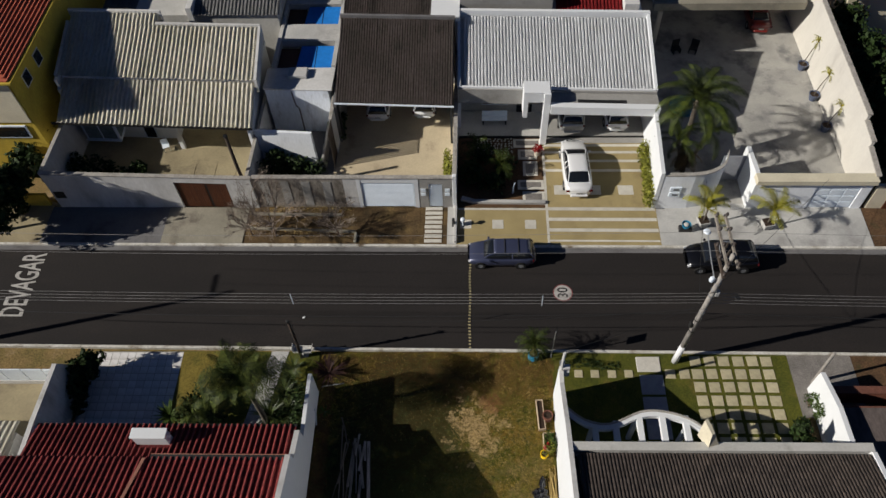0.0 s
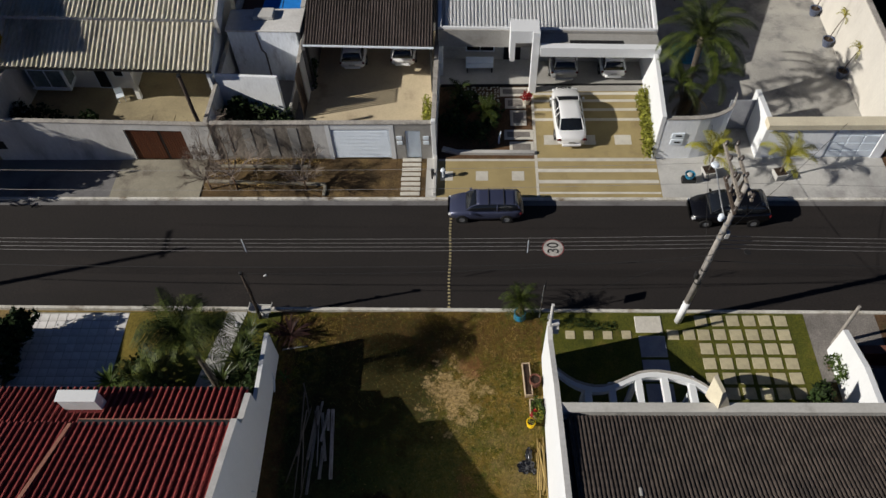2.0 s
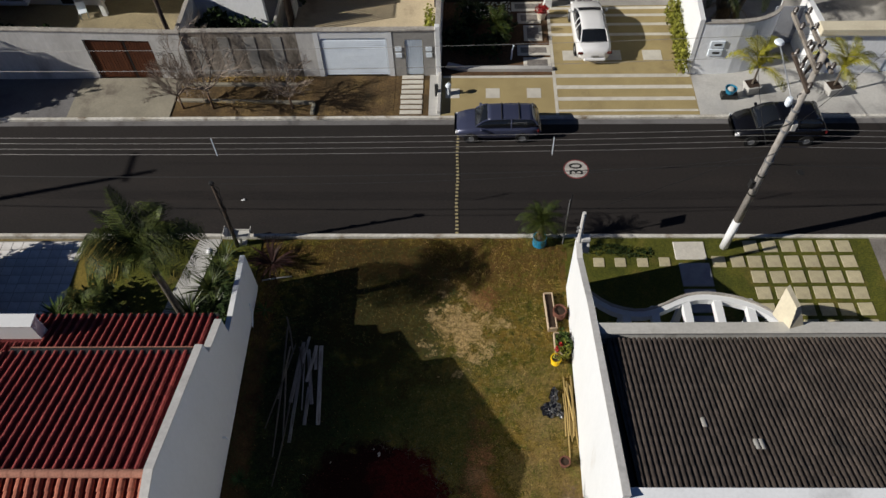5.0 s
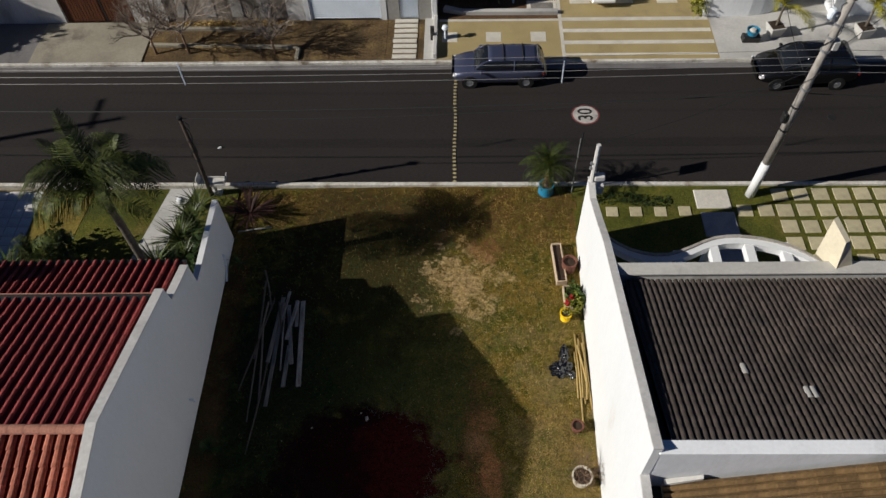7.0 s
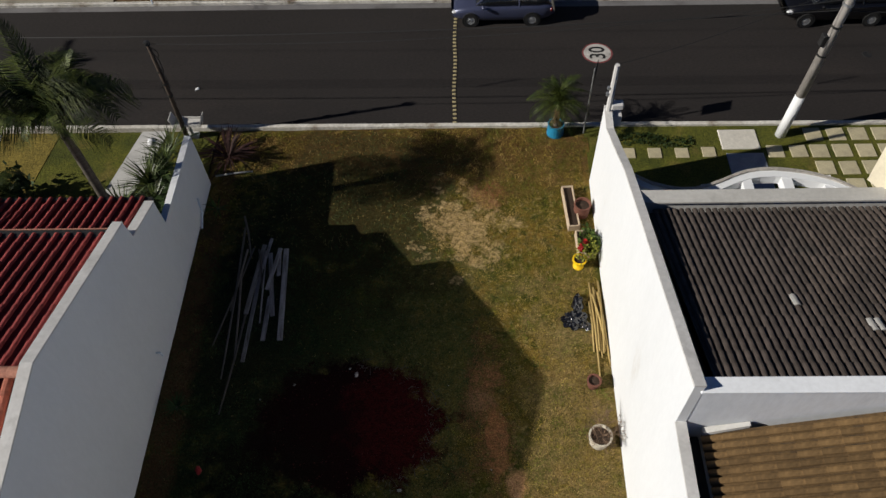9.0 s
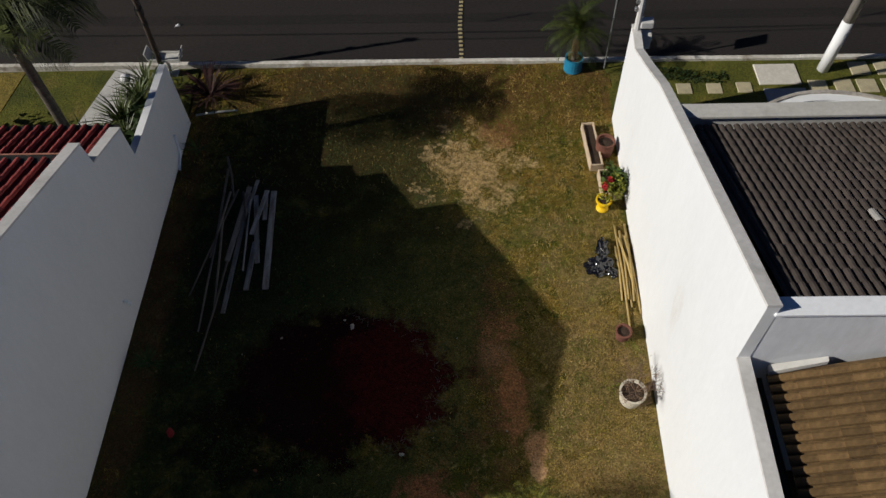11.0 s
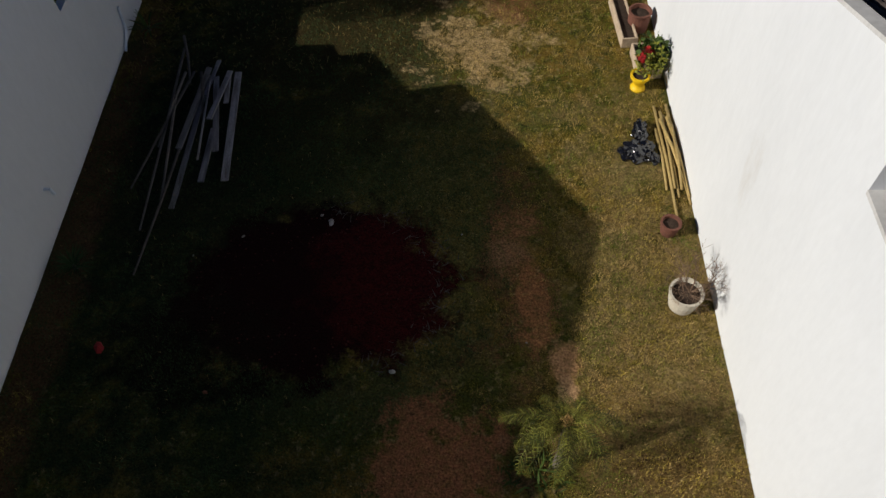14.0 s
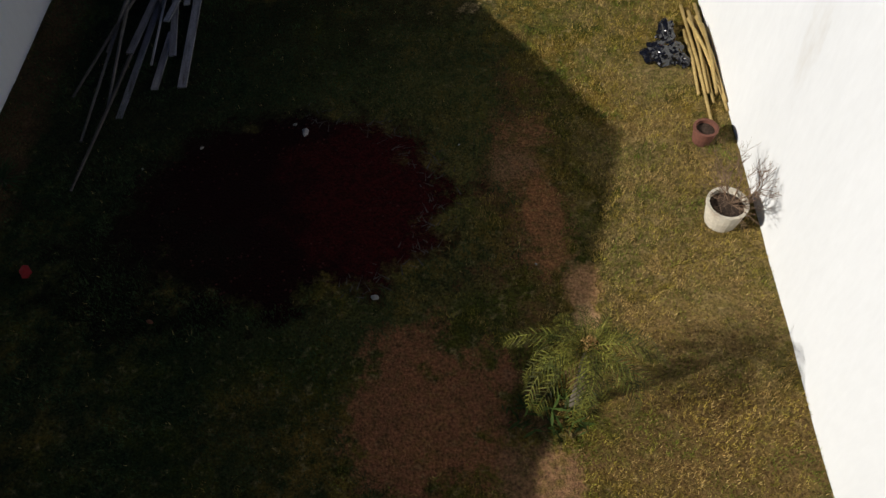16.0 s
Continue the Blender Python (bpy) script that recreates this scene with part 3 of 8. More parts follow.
def palm(name, label, x, y, z, height, fronds, meshes, lean=(0, 0), radius=0.12, m=None, group="", tilt=(-25, 55), scale=1.0, seed=1, parent=None, crown_bulge=0.0):
    r = random.Random(seed)
    base = (m or Matrix()) @ Matrix.Translation((x, y, z))
    top = Vector((lean[0], lean[1], height))
    root = thing(name, label, "palm", base, group)
    pts = [Vector((lean[0] * f ** 1.6, lean[1] * f ** 1.6, height * f)) for f in (0, 0.1, 0.25, 0.4, 0.55, 0.7, 0.85, 1.0)]
    rad = [radius * (1.35, 1.1, 1.0, 0.95, 0.92, 0.9, 0.92, 0.8)[i] for i in range(8)]
    part("trunk", tube(pts, rad, 9), BARK, root, smooth=True)
    if crown_bulge:
        b = turned([(0, -0.1), (crown_bulge, 0.1), (crown_bulge * 1.1, 0.35), (crown_bulge * 0.6, 0.6), (0, 0.75)], 9)
        part("crown_base", b, BARK, root, "fibrous brown crown base", m=Matrix.Translation(top - Vector((0, 0, 0.35))), smooth=True)
    for i in range(fronds):
        o = new("frond", meshes[i % len(meshes)])
        o.parent = root
        turn = i * 137.5 + r.uniform(-18, 18)
        f = i / max(1, fronds - 1)
        up = tilt[1] * (1 - f) + tilt[0] * f + r.uniform(-7, 7)
        s = scale * r.uniform(0.85, 1.1)
        o.matrix_basis = Matrix.Translation(top) @ pose(0, 0, 0, 0, 0, turn) @ pose(0, 0, 0, r.uniform(-20, 20), -up, 0) @ Matrix.Diagonal((s, s, s, 1))
    return root


def leaf_cloud(blobs, count, size, seed=1, long=1.7):
    """Loose leaves in several uneven lumps."""
    g = np.random.default_rng(seed)
    verts, faces = [], []
    vol = np.array([b[3] * b[4] * b[5] for b in blobs])
    which = g.choice(len(blobs), count, p=vol / vol.sum())
    for i in range(count):
        cx, cy, cz, rx, ry, rz = blobs[which[i]]
        d = g.normal(size=3)
        d /= np.linalg.norm(d)
        rad = g.uniform(0.35, 1.0) ** 0.5 * (1 + 0.22 * math.sin(5 * d[0] + 3 * d[1] + which[i]) + 0.12 * g.normal())
        c = np.array([cx, cy, cz]) + d * rad * (rx, ry, rz)
        u = g.normal(size=3)
        u /= np.linalg.norm(u)
        v = np.cross(u, d + 0.6 * g.normal(size=3))
        v /= np.linalg.norm(v) + 1e-6
        s = size * g.uniform(0.6, 1.3)
        k = len(verts)
        verts += [c - u * s * long / 2, c + v * s / 2, c + u * s * long / 2, c - v * s / 2]
        faces.append((k, k + 1, k + 2, k + 3))
    return verts, faces


def branches(height, spread, levels, seed, radius=0.03, first=5):
    """A bare, many-forked shrub."""
    r = random.Random(seed)
    bm = bmesh.new()

    def grow(p, d, length, rad, level):
        q = p + d * length * 0.5 + Vector((r.uniform(-1, 1), r.uniform(-1, 1), r.uniform(-0.4, 0.6))) * length * 0.08
        e = p + d * length
        tube([p, q, e], [rad, rad * 0.85, rad * 0.65], 4 if level < 2 else 3, bm, cap=False)
        if level < levels:
            for _ in range(3 if level else 4):
                nd = (d + Vector((r.uniform(-1, 1), r.uniform(-1, 1), r.uniform(-0.5, 0.7))) * 0.75).normalized()
                grow(q if r.random() < 0.35 else e, nd, length * r.uniform(0.55, 0.8), rad * 0.6, level + 1)

    for i in range(first):
        a = 2 * math.pi * i / first + r.uniform(-0.4, 0.4)
        d = Vector((math.cos(a) * spread, math.sin(a) * spread, 1)).normalized()
        grow(Vector((0, 0, 0)), d, height * r.uniform(0.32, 0.45), radius, 0)
    return bm


def bush(name, label, x, y, z, blobs, count, size, material, m=None, group="", seed=1, stem=0.4, category="shrub", long=1.7):
    root = thing(name, label, category, (m or Matrix()) @ Matrix.Translation((x, y, z)), group)
    part("stem", branches(max(stem, 0.3), 0.7, 1, seed, 0.02, 4), TWIG, root)
    v, f = leaf_cloud(blobs, count, size, seed, long)
    mesh_np("foliage", v, f, material, root)
    return root


def spiky(name, label, x, y, z, leaves, length, material, width=0.06, m=None, group="", seed=1, rise=(15, 80), category="plant"):
    """A rosette of stiff blade leaves."""
    r = random.Random(seed)
    root = thing(name, label, category, (m or Matrix()) @ Matrix.Translation((x, y, z)), group)
    part("stem", tube([(0, 0, 0), (0, 0, length * 0.25)], [0.05, 0.03], 6), BARK, root)
    verts, faces = [], []
    for i in range(leaves):
        a, e = r.uniform(0, 6.283), radians(r.uniform(*rise))
        ll = length * r.uniform(0.7, 1.1)
        d = Vector((math.cos(a) * math.cos(e), math.sin(a) * math.cos(e), math.sin(e)))
        s = Vector((-math.sin(a), math.cos(a), 0)) * width / 2
        o = Vector((0, 0, length * 0.12))
        k = len(verts)
        mid, tip = o + d * ll * 0.55, o + d * ll + Vector((math.cos(a), math.sin(a), -1)) * ll * 0.15
        verts += [o - s * 0.6, o + s * 0.6, mid + s, mid - s, tip]
        faces += [(k, k + 1, k + 2, k + 3), (k + 3, k + 2, k + 4)]
    mesh_np("foliage", verts, faces, material, root)
    return root


# ---- ground, street ----
def grid_sheet(x0, x1, y0, y1, step, amp, z=0.0, seed=0):
    nx, ny = max(1, round((x1 - x0) / step)), max(1, round((y1 - y0) / step))
    verts, faces = [], []
    for j in range(ny + 1):
        for i in range(nx + 1):
            x, y = x0 + (x1 - x0) * i / nx, y0 + (y1 - y0) * j / ny
            h = amp * (noise.noise((x * 0.7 + seed, y * 0.7, 0)) + 0.5 * noise.noise((x * 2.3 + seed, y * 2.3, 4)))
            verts.append((x, y, z + h))
    for j in range(ny):
        for i in range(nx):
            k = j * (nx + 1) + i
            faces.append((k, k + 1, k + nx + 2, k + nx + 1))
    return verts, faces


structure("ground", box(-900, 900, -900, 900, -0.6, -0.12), DIRT, "dry earth and grass all round the street", "ground")
structure("road", box(-300, 300, 0.50, 7.76, -0.3, 0.0), ASPHALT, "dark grey worn asphalt street", "road")
for name, ya, yb, zt in (("kerb", 0.34, 0.50, 0.11), ("kerb", 7.76, 7.93, 0.13)):
    bm = bmesh.new()
    x = -60.0
    while x < 60:
        step = 1.0
        box(x + 0.001, x + step - 0.001, ya + rng.uniform(-0.005, 0.005), yb, -0.2, zt + rng.uniform(-0.005, 0.005), bm)
        x += step
    tagged(structure(name, soft(bm, 0.006), KERB, "chipped white-painted concrete kerb along the asphalt", "kerb"), group="kerbs")
structure("gutter", box(-60, 60, 7.42, 7.76, -0.2, 0.004), CONCRETE_DARK, "dusty grey concrete gutter strip beside the kerb", "gutter")

# studs across the road
row = thing("road_stud_row", "row of small yellow reflector studs across the asphalt", "road stud", kind="structure")
stud = None
y = 0.62
while y < 7.2:
    m = Matrix.Translation((-0.05 + 0.02 * math.sin(y * 2), y, 0.0))
    if stud is None:
        stud = part("stud", soft(box(-0.07, 0.07, -0.05, 0.05, 0, 0.035), 0.015), STUD, row, m=m)
    else:
        another(stud, row, m)
    y += 0.215


def flat_text(name, body, size, m, material, label, squeeze=1.0, parent=None):
    cu = bpy.data.curves.new(name, "FONT")
    cu.body, cu.size, cu.align_x, cu.align_y, cu.offset = body, size, "CENTER", "CENTER", 0.012 * size
    cu.extrude = 0.003
    tmp = bpy.data.objects.new(name, cu)
    me = bpy.data.meshes.new_from_object(tmp)
    bpy.data.objects.remove(tmp)
    me.materials.append(material)
    ob = new(name, me)
    ob.parent = parent
    ob.matrix_basis = m @ Matrix.Diagonal((1, squeeze, 1, 1))
    return tagged(ob, label)


word = thing("road_lettering", "worn white capital letters painted on the asphalt", "road marking", pose(-28.0, 4.75, 0.0, 0, 0, 90), kind="structure")
flat_text("lettering", "DEVAGAR", 1.05, pose(0, 0, 0.006), PAINT_WHITE, "white road lettering", 2.0, word)
roundel = thing("speed_roundel", "round white speed marking with a red rim on the asphalt", "road marking", pose(5.58, 4.43, 0.0), kind="structure")
part("rim", turned([(0, 0.004), (0.60, 0.004), (0.60, 0.0), (0, 0.0)], 40), PAINT_RED, roundel, "faded red rim")
part("disc", turned([(0, 0.009), (0.535, 0.009), (0.535, 0.0045), (0, 0.0045)], 40), PAINT_WHITE, roundel)
flat_text("digits", "30", 0.76, pose(0.02, 0, 0.013, 0, 0, 90), PAINT_BLACK, "black digits", 1.15, roundel)
# patches and manhole
structure("manhole", turned([(0, 0.004), (0.10, 0.004), (0.10, 0.012), (0.16, 0.012), (0.18, 0.0), (0, 0.0)], 20), METAL_DARK, "small round dark iron cover in the asphalt", "manhole cover", pose(16.0, 4.2, 0))

# far pavement, plot by plot
ZP = 0.13
# the first pavement's dark concrete also carries the street tree's shade
structure("pavement_1", box(-28.1, -20.1, 7.93, 10.86, -0.2, ZP), CONCRETE_DARK, "stained grey concrete pavement, tree shade in its dark tone", "pavement")
structure("pavement_2", box(-20.1, -14.75, 7.93, 10.86, -0.2, ZP + 0.02), CONCRETE, "pale worn concrete drive across the pavement", "pavement")
structure("pavement_3", box(-1.55, -0.95, 7.93, 10.95, -0.2, ZP + 0.03), CONCRETE_LIGHT, "pale concrete strip beside the boundary wall", "pavement")
structure("pavement_4", box(-0.95, 4.95, 7.93, 10.9, -0.2, ZP), TAN, "tan washed aggregate pavement with inset slabs", "pavement")
structure("pavement_5", box(4.95, 12.0, 7.93, 10.9, -0.2, ZP + 0.002), TAN, "tan washed aggregate drive with white bands", "pavement")
structure("pavement_6", box(12.0, 25.1, 7.93, 11.3, -0.2, ZP), CONCRETE_LIGHT, "pale patchy concrete pavement", "pavement")
structure("pavement_7", box(25.1, 60, 7.93, 11.3, -0.2, ZP - 0.04), SOIL, "bare red-brown earth verge", "pavement")
structure("pavement_8", box(-60, -28.1, 7.93, 11.3, -0.2, ZP - 0.02), YARD_TAN, "yellowish concrete pavement in tree shade", "pavement")
structure("pavement_9", box(-14.75, -7.55, 7.93, 10.95, -0.2, ZP - 0.03), VERGE, "dry planted verge between low kerbs", "verge")
structure("pavement_10", box(-7.55, -3.35, 7.93, 10.95, -0.2, ZP - 0.02), VERGE, "brown bare earth drive with dry grass", "verge")
structure("pavement_11", box(-3.35, -1.55, 7.93, 10.95, -0.2, ZP - 0.03), VERGE, "bare earth strip under pale stepping slabs", "verge")
for x0, x1, y0, y1 in ((-14.6, -7.45, 9.05, -2.0), (-14.6, -8.5, 10.24, -0.6)):
    tagged(structure("verge_edging", soft(box(0, x1 - x0, -0.09, 0.09, 0, ZP + 0.11), 0.025), CONCRETE, "low pale concrete edging in the verge", "edging", pose(x0, y0 + 0.08, 0, 0, 0, y1)), group="verge edgings")
tagged(structure("verge_edging", soft(box(-7.54, -7.36, 8.02, 8.80, 0, ZP + 0.11), 0.025), CONCRETE, "low pale concrete edging in the verge", "edging"), group="verge edgings")
steps = thing("slab_path", "row of pale stepping slabs up to the small gate", "path", pose(-2.45, 8.1, ZP), kind="structure")
first = part("slab", soft(box(-0.56, 0.56, -0.13, 0.13, -0.06, 0.015), 0.012), SLAB, steps, m=pose(0, 0.1, 0))
for i in range(1, 8):
    another(first, steps, pose(rng.uniform(-0.02, 0.02), 0.1 + i * 0.375, 0, 0, 0, rng.uniform(-1, 1)))
inlay = thing("pavement_slab_row", "three square pale slabs set into the tan pavement", "slab", pose(0, 9.55, ZP), kind="structure")
first = part("slab", soft(box(-0.36, 0.36, -0.36, 0.36, -0.05, 0.007), 0.004), SLAB, inlay, m=pose(-0.35, 0, 0))
for xx in (1.72, 3.83):
    another(first, inlay, pose(xx, 0, 0))
for yy, w in ((8.25, 0.07), (9.1, 0.13), (9.97, 0.13), (10.83, 0.13)):
    tagged(structure("drive_band", box(5.02, 11.95, yy - w, yy + w, 0, ZP + 0.007), SLAB, "white concrete band across the tan drive", "paving band"), group="drive bands")
structure("pavement_border", box(4.86, 5.02, 7.95, 16.4, 0, ZP + 0.010), SLAB, "pale narrow band between garden and drive", "paving band")
structure("front_border", box(-0.85, 4.86, 10.72, 10.88, 0, ZP + 0.010), SLAB, "pale narrow band along the garden edge", "paving band")

# ---- plot A: house with the pale ribbed roof ----
structure("yard_a", box(-28.0, -14.5, 11.05, 26, -0.2, 0.12), YARD_TAN, "tan worn concrete yard", "floor")
wf = thing("front_wall", "weathered white front wall with a brown gate", "wall", kind="structure")
bm = wall_xz([(-27.55, 0), (-19.15, 0), (-19.15, 3.18), (-27.55, 3.45)], 10.86, 11.06)
wall_xz([(-15.75, 0), (-14.1, 0), (-14.1, 3.0), (-15.75, 3.06)], 10.86, 11.06, bm)
wall_xz([(-19.15, 2.68), (-15.75, 2.55), (-15.75, 3.06), (-19.15, 3.18)], 10.86, 11.06, bm)
part("wall", bm, WHITE_OLD, wf)
bm = hexa(bmesh.new(), [(-27.6, 10.82, 3.44), (-14.05, 10.82, 2.99), (-14.05, 11.1, 2.99), (-27.6, 11.1, 3.44)],
          [(-27.6, 10.82, 3.51), (-14.05, 10.82, 3.06), (-14.05, 11.1, 3.06), (-27.6, 11.1, 3.51)])
part("coping", bm, COPING, wf)
vent = part("vent", soft(box(-27.45, -26.75, 10.835, 10.87, 1.1, 1.75), 0.01), TRIM_BLACK, wf, "dark louvred vent")
for i in range(5):
    part("louvre", box(-27.42, -26.78, 10.80, 10.84, 1.15 + i * 0.12, 1.18 + i * 0.12), METAL_DARK, vent)
part("letter_slot", soft(box(-15.3, -14.9, 10.83, 10.87, 0.55, 0.80), 0.01), METAL_DARK, wf)
gate = thing("garage_gate", "brown varnished wooden two-leaf gate in the front wall", "gate")
for x0, x1, zt in ((-19.13, -17.15, 2.60), (-17.11, -15.77, 2.54)):
    leaf = part("leaf", box(x0, x1, 10.97, 11.03, 0.14, zt), WOOD_GATE, gate)
    x = x0 + 0.02
    while x < x1 - 0.1:
        part("board", soft(box(x, min(x + 0.145, x1 - 0.01), 10.94, 10.972, 0.16, zt - 0.02), 0.008), WOOD_GATE, leaf)
        x += 0.155
part("rail", box(-17.16, -17.10, 10.93, 11.0, 0.14, 2.56), METAL_DARK, gate)


def bar_wall(name, x0, x1, y0, y1, h, material, label, cap=None, m=None, z=0.0):
    w = thing(name, label, "wall", m, kind="structure")
    part("wall", box(x0, x1, y0, y1, z, h), material, w)
    if cap:
        part("coping", soft(box(x0 - 0.03, x1 + 0.03, y0 - 0.03, y1 + 0.03, h, h + 0.06), 0.012), cap, w)
    return w


bar_wall("wall_west_a", -27.75, -27.55, 11.06, 17.2, 3.3, WHITE_OLD, "weathered white side wall of the yard", COPING)
bar_wall("wall_between_a_b", -14.6, -14.42, 11.06, 22.0, 2.55, WHITE_OLD, "pale weathered wall between two yards", COPING)


def askew(root, k, x0, m=0.0, y0=0.0, dz=0.0):
    """Sets a house a little out of square with the street: the front falls back by k a metre, the sides lean by m."""
    sh = Matrix(((1, -m, 0, m * y0), (-k, 1, 0, k * x0), (0, 0, 1, dz), (0, 0, 0, 1)))
    for ob in root.children_recursive:
        ob.data.transform(sh)


house = thing("house", "low white house under pale ribbed fibre-cement roofs", "house")
for ends in ((-27.9, -20.9, 17.0, 17.2, 0.1, 4.55), (-27.9, -27.7, 17.2, 24.0, 0.1, 5.2), (-20.9, -20.7, 17.0, 19.6, 0.1, 4.7), (-20.7, -14.65, 19.4, 19.6, 0.1, 5.2), (-14.85, -14.65, 14.8, 24.0, 0.1, 3.95)):
    part("wall", box(*ends), WHITE, house)
part("porch_beam", box(-20.9, -14.7, 14.95, 15.15, 3.45, 3.8), WHITE, house)
part("lower_roof", ribbed(-27.55, -14.3, 14.45, 3.95, 17.85, 4.85, 0.30, 0.105, seed=1), FIBRE, house, "pale weathered ribbed sheets")
part("upper_roof", ribbed(-27.75, -14.25, 17.6, 5.2, 22.05, 6.0, 0.30, 0.105, seed=2), FIBRE, house, "pale weathered ribbed sheets")
part("upper_roof", ribbed(-27.75, -21.5, 22.05, 6.0, 23.1, 6.2, 0.30, 0.105, seed=4), FIBRE, house, "pale weathered ribbed sheets")
part("roof_step", box(-27.6, -14.3, 17.8, 18.0, 4.5, 5.22), WHITE_OLD, house)
part("eave_board", box(-27.95, -14.35, 14.5, 14.56, 3.74, 3.95), TRIM_BLACK, house)
for xs in (-27.93, -14.25):
    part("verge_parapet", wall_yz([(17.55, 4.3), (22.25, 5.2), (22.25, 6.18), (17.55, 5.35)], xs, xs + 0.18), WHITE_OLD, house)
part("ridge_wall", box(-21.5, -14.1, 22.07, 22.25, 4.5, 6.2), WHITE_OLD, house)
part("ridge_wall", box(-27.95, -21.3, 23.1, 23.3, 4.5, 6.42), WHITE_OLD, house)
part("pillar", soft(box(-20.5, -20.2, 16.0, 16.3, 0.1, 4.2), 0.02), WHITE, house)
bay = part("bay_window", soft(box(-26.9, -24.5, 15.75, 17.0, 0.9, 2.75), 0.03), GATE_WHITE, house, "white boxed-out bay window")
for xa in (-26.72, -25.62):
    part("pane", box(xa, xa + 0.98, 15.725, 15.752, 1.25, 2.55), GLASS_PALE, bay, "grey-green glass, sky reflection put into its pale tone")
part("pane", box(-24.502, -24.475, 15.92, 16.85, 1.25, 2.55), GLASS_PALE, bay, "grey-green glass, sky reflection put into its pale tone")
part("sill", soft(box(-27.0, -24.4, 15.66, 15.75, 1.08, 1.16), 0.01), GATE_WHITE, bay)
for x0, z0, z1, w in ((-23.2, 0.12, 2.25, 0.9), (-21.9, 1.1, 2.2, 0.7)):
    win = part("window", box(x0, x0 + w, 16.97, 17.0, z0, z1), GATE_WHITE, house)
    part("pane", box(x0 + 0.08, x0 + w - 0.08, 16.955, 16.972, z0 + 0.1, z1 - 0.1), GLASS, win)
door = part("door", box(-18.6, -17.7, 19.36, 19.4, 0.12, 2.2), WOOD_GATE, house)
askew(house, 0.042, -16.0, 0.065, 14.45)
patio = thing("patio_slabs", "large worn tan concrete slabs in the yard", "paving", pose(0, 0, 0.12), kind="structure")
for i in range(4):
    for j in range(2):
        part("slab", soft(box(-20.6 + i * 1.45, -19.19 + i * 1.45, 11.3 + j * 1.75, 13.01 + j * 1.75, -0.02, 0.02 + 0.004 * ((i + j) % 2)), 0.008), YARD_TAN, patio)
# yard furniture and post
post = thing("service_post", "dark weathered wooden service post beside the yard wall", "post", pose(-14.95, 11.9, 0.12))
part("shaft", tube([(0, 0, 0), (-0.15, 0.05, 3.0), (-0.2, 0.1, 5.6)], [0.14, 0.12, 0.11], 8), POST_WOOD, post, smooth=True)
part("cap", turned([(0, 0.16), (0.12, 0.14), (0.14, 0), (0, 0)], 8), METAL_DARK, post, m=pose(-0.2, 0.1, 5.55))
part("meter_box", soft(box(-0.16, 0.16, -0.22, -0.08, 1.2, 1.7), 0.02), METAL_DARK, post)
chair = thing("garden_chair", "white slatted garden chair on the tan yard", "chair", pose(-21.6, 16.1, 0.12, 0, 0, 25))
part("seat", soft(box(-0.24, 0.24, -0.24, 0.24, 0.40, 0.44), 0.01), GATE_WHITE, chair)
part("backrest", soft(box(-0.24, 0.24, 0.20, 0.24, 0.44, 0.90), 0.01), GATE_WHITE, chair)
for sx in (-0.2, 0.2):
    for sy in (-0.2, 0.2):
        part("leg", box(sx - 0.02, sx + 0.02, sy - 0.02, sy + 0.02, 0, 0.40), GATE_WHITE, chair)
bush("yard_shrub", "dark green shrub in the shaded yard corner", -22.9, 14.0, 0.12, [(0, 0, 0.5, 0.55, 0.5, 0.45)], 240, 0.16, LEAF_DARK, seed=3)
# shrubs made taller and wider to stand in for shade on the yard
bush("yard_shrub", "dark shrubs along the front wall, enlarged to fill the shade", -25.6, 13.6, 0.12, [(0, 0, 0.8, 1.5, 0.9, 0.7), (-1.5, 0.3, 0.9, 0.7, 0.9, 0.8), (1.6, -0.2, 0.5, 0.8, 0.7, 0.5)], 1000, 0.16, LEAF_DARK, seed=4)
bush("dry_leaf_heap", "heap of yellow dry cuttings on the yard", -19.6, 12.6, 0.12, [(0, 0, 0.08, 1.2, 0.6, 0.10)], 260, 0.14, LEAF_YELLOW, seed=5, stem=0.1, category="leaf heap")
# behind plot A
rear = thing("rear_house", "grey tiled roof and pale walls behind the ribbed roof", "house")
part("wall", box(-24.5, -14.0, 24.5, 34, 0, 5.2), GREY_LIGHT, rear)
part("roof", ribbed(-20.0, -13.8, 24.3, 5.3, 30, 7.2, 0.26, 0.06, seed=8), GREY_TILE_FAR, rear, "grey ribbed tiles")
part("roof", ribbed(-27.5, -20.3, 24.6, 4.4, 30, 4.9, 0.5, 0.03, seed=9), GREY_TILE_FAR, rear, "dark flat sheets")
part("parapet", box(-20.4, -20.0, 24.2, 31, 4, 6.0), WHITE_OLD, rear)

# ---- plot B: dark carport roof, white gate ----
structure("yard_b", box(-9.5, -1.15, 11.2, 26, -0.2, 0.13), PINK_YARD, "pinkish tan swept paved yard", "floor")
structure("yard_b_side", box(-14.42, -9.5, 11.2, 26, -0.2, 0.10), CONCRETE_DARK, "dark grey concrete side yard", "floor")
wb = thing("front_wall", "grey and white front wall with a garage gate", "wall", kind="structure")
bm = box(-14.05, -8.2, 10.95, 11.15, 0, 2.98)
part("wall", bm, CLAD, wb, "stained grey section of wall")
part("wall", box(-8.2, -7.35, 10.95, 11.15, 0, 2.98), WHITE_OLD, wb)
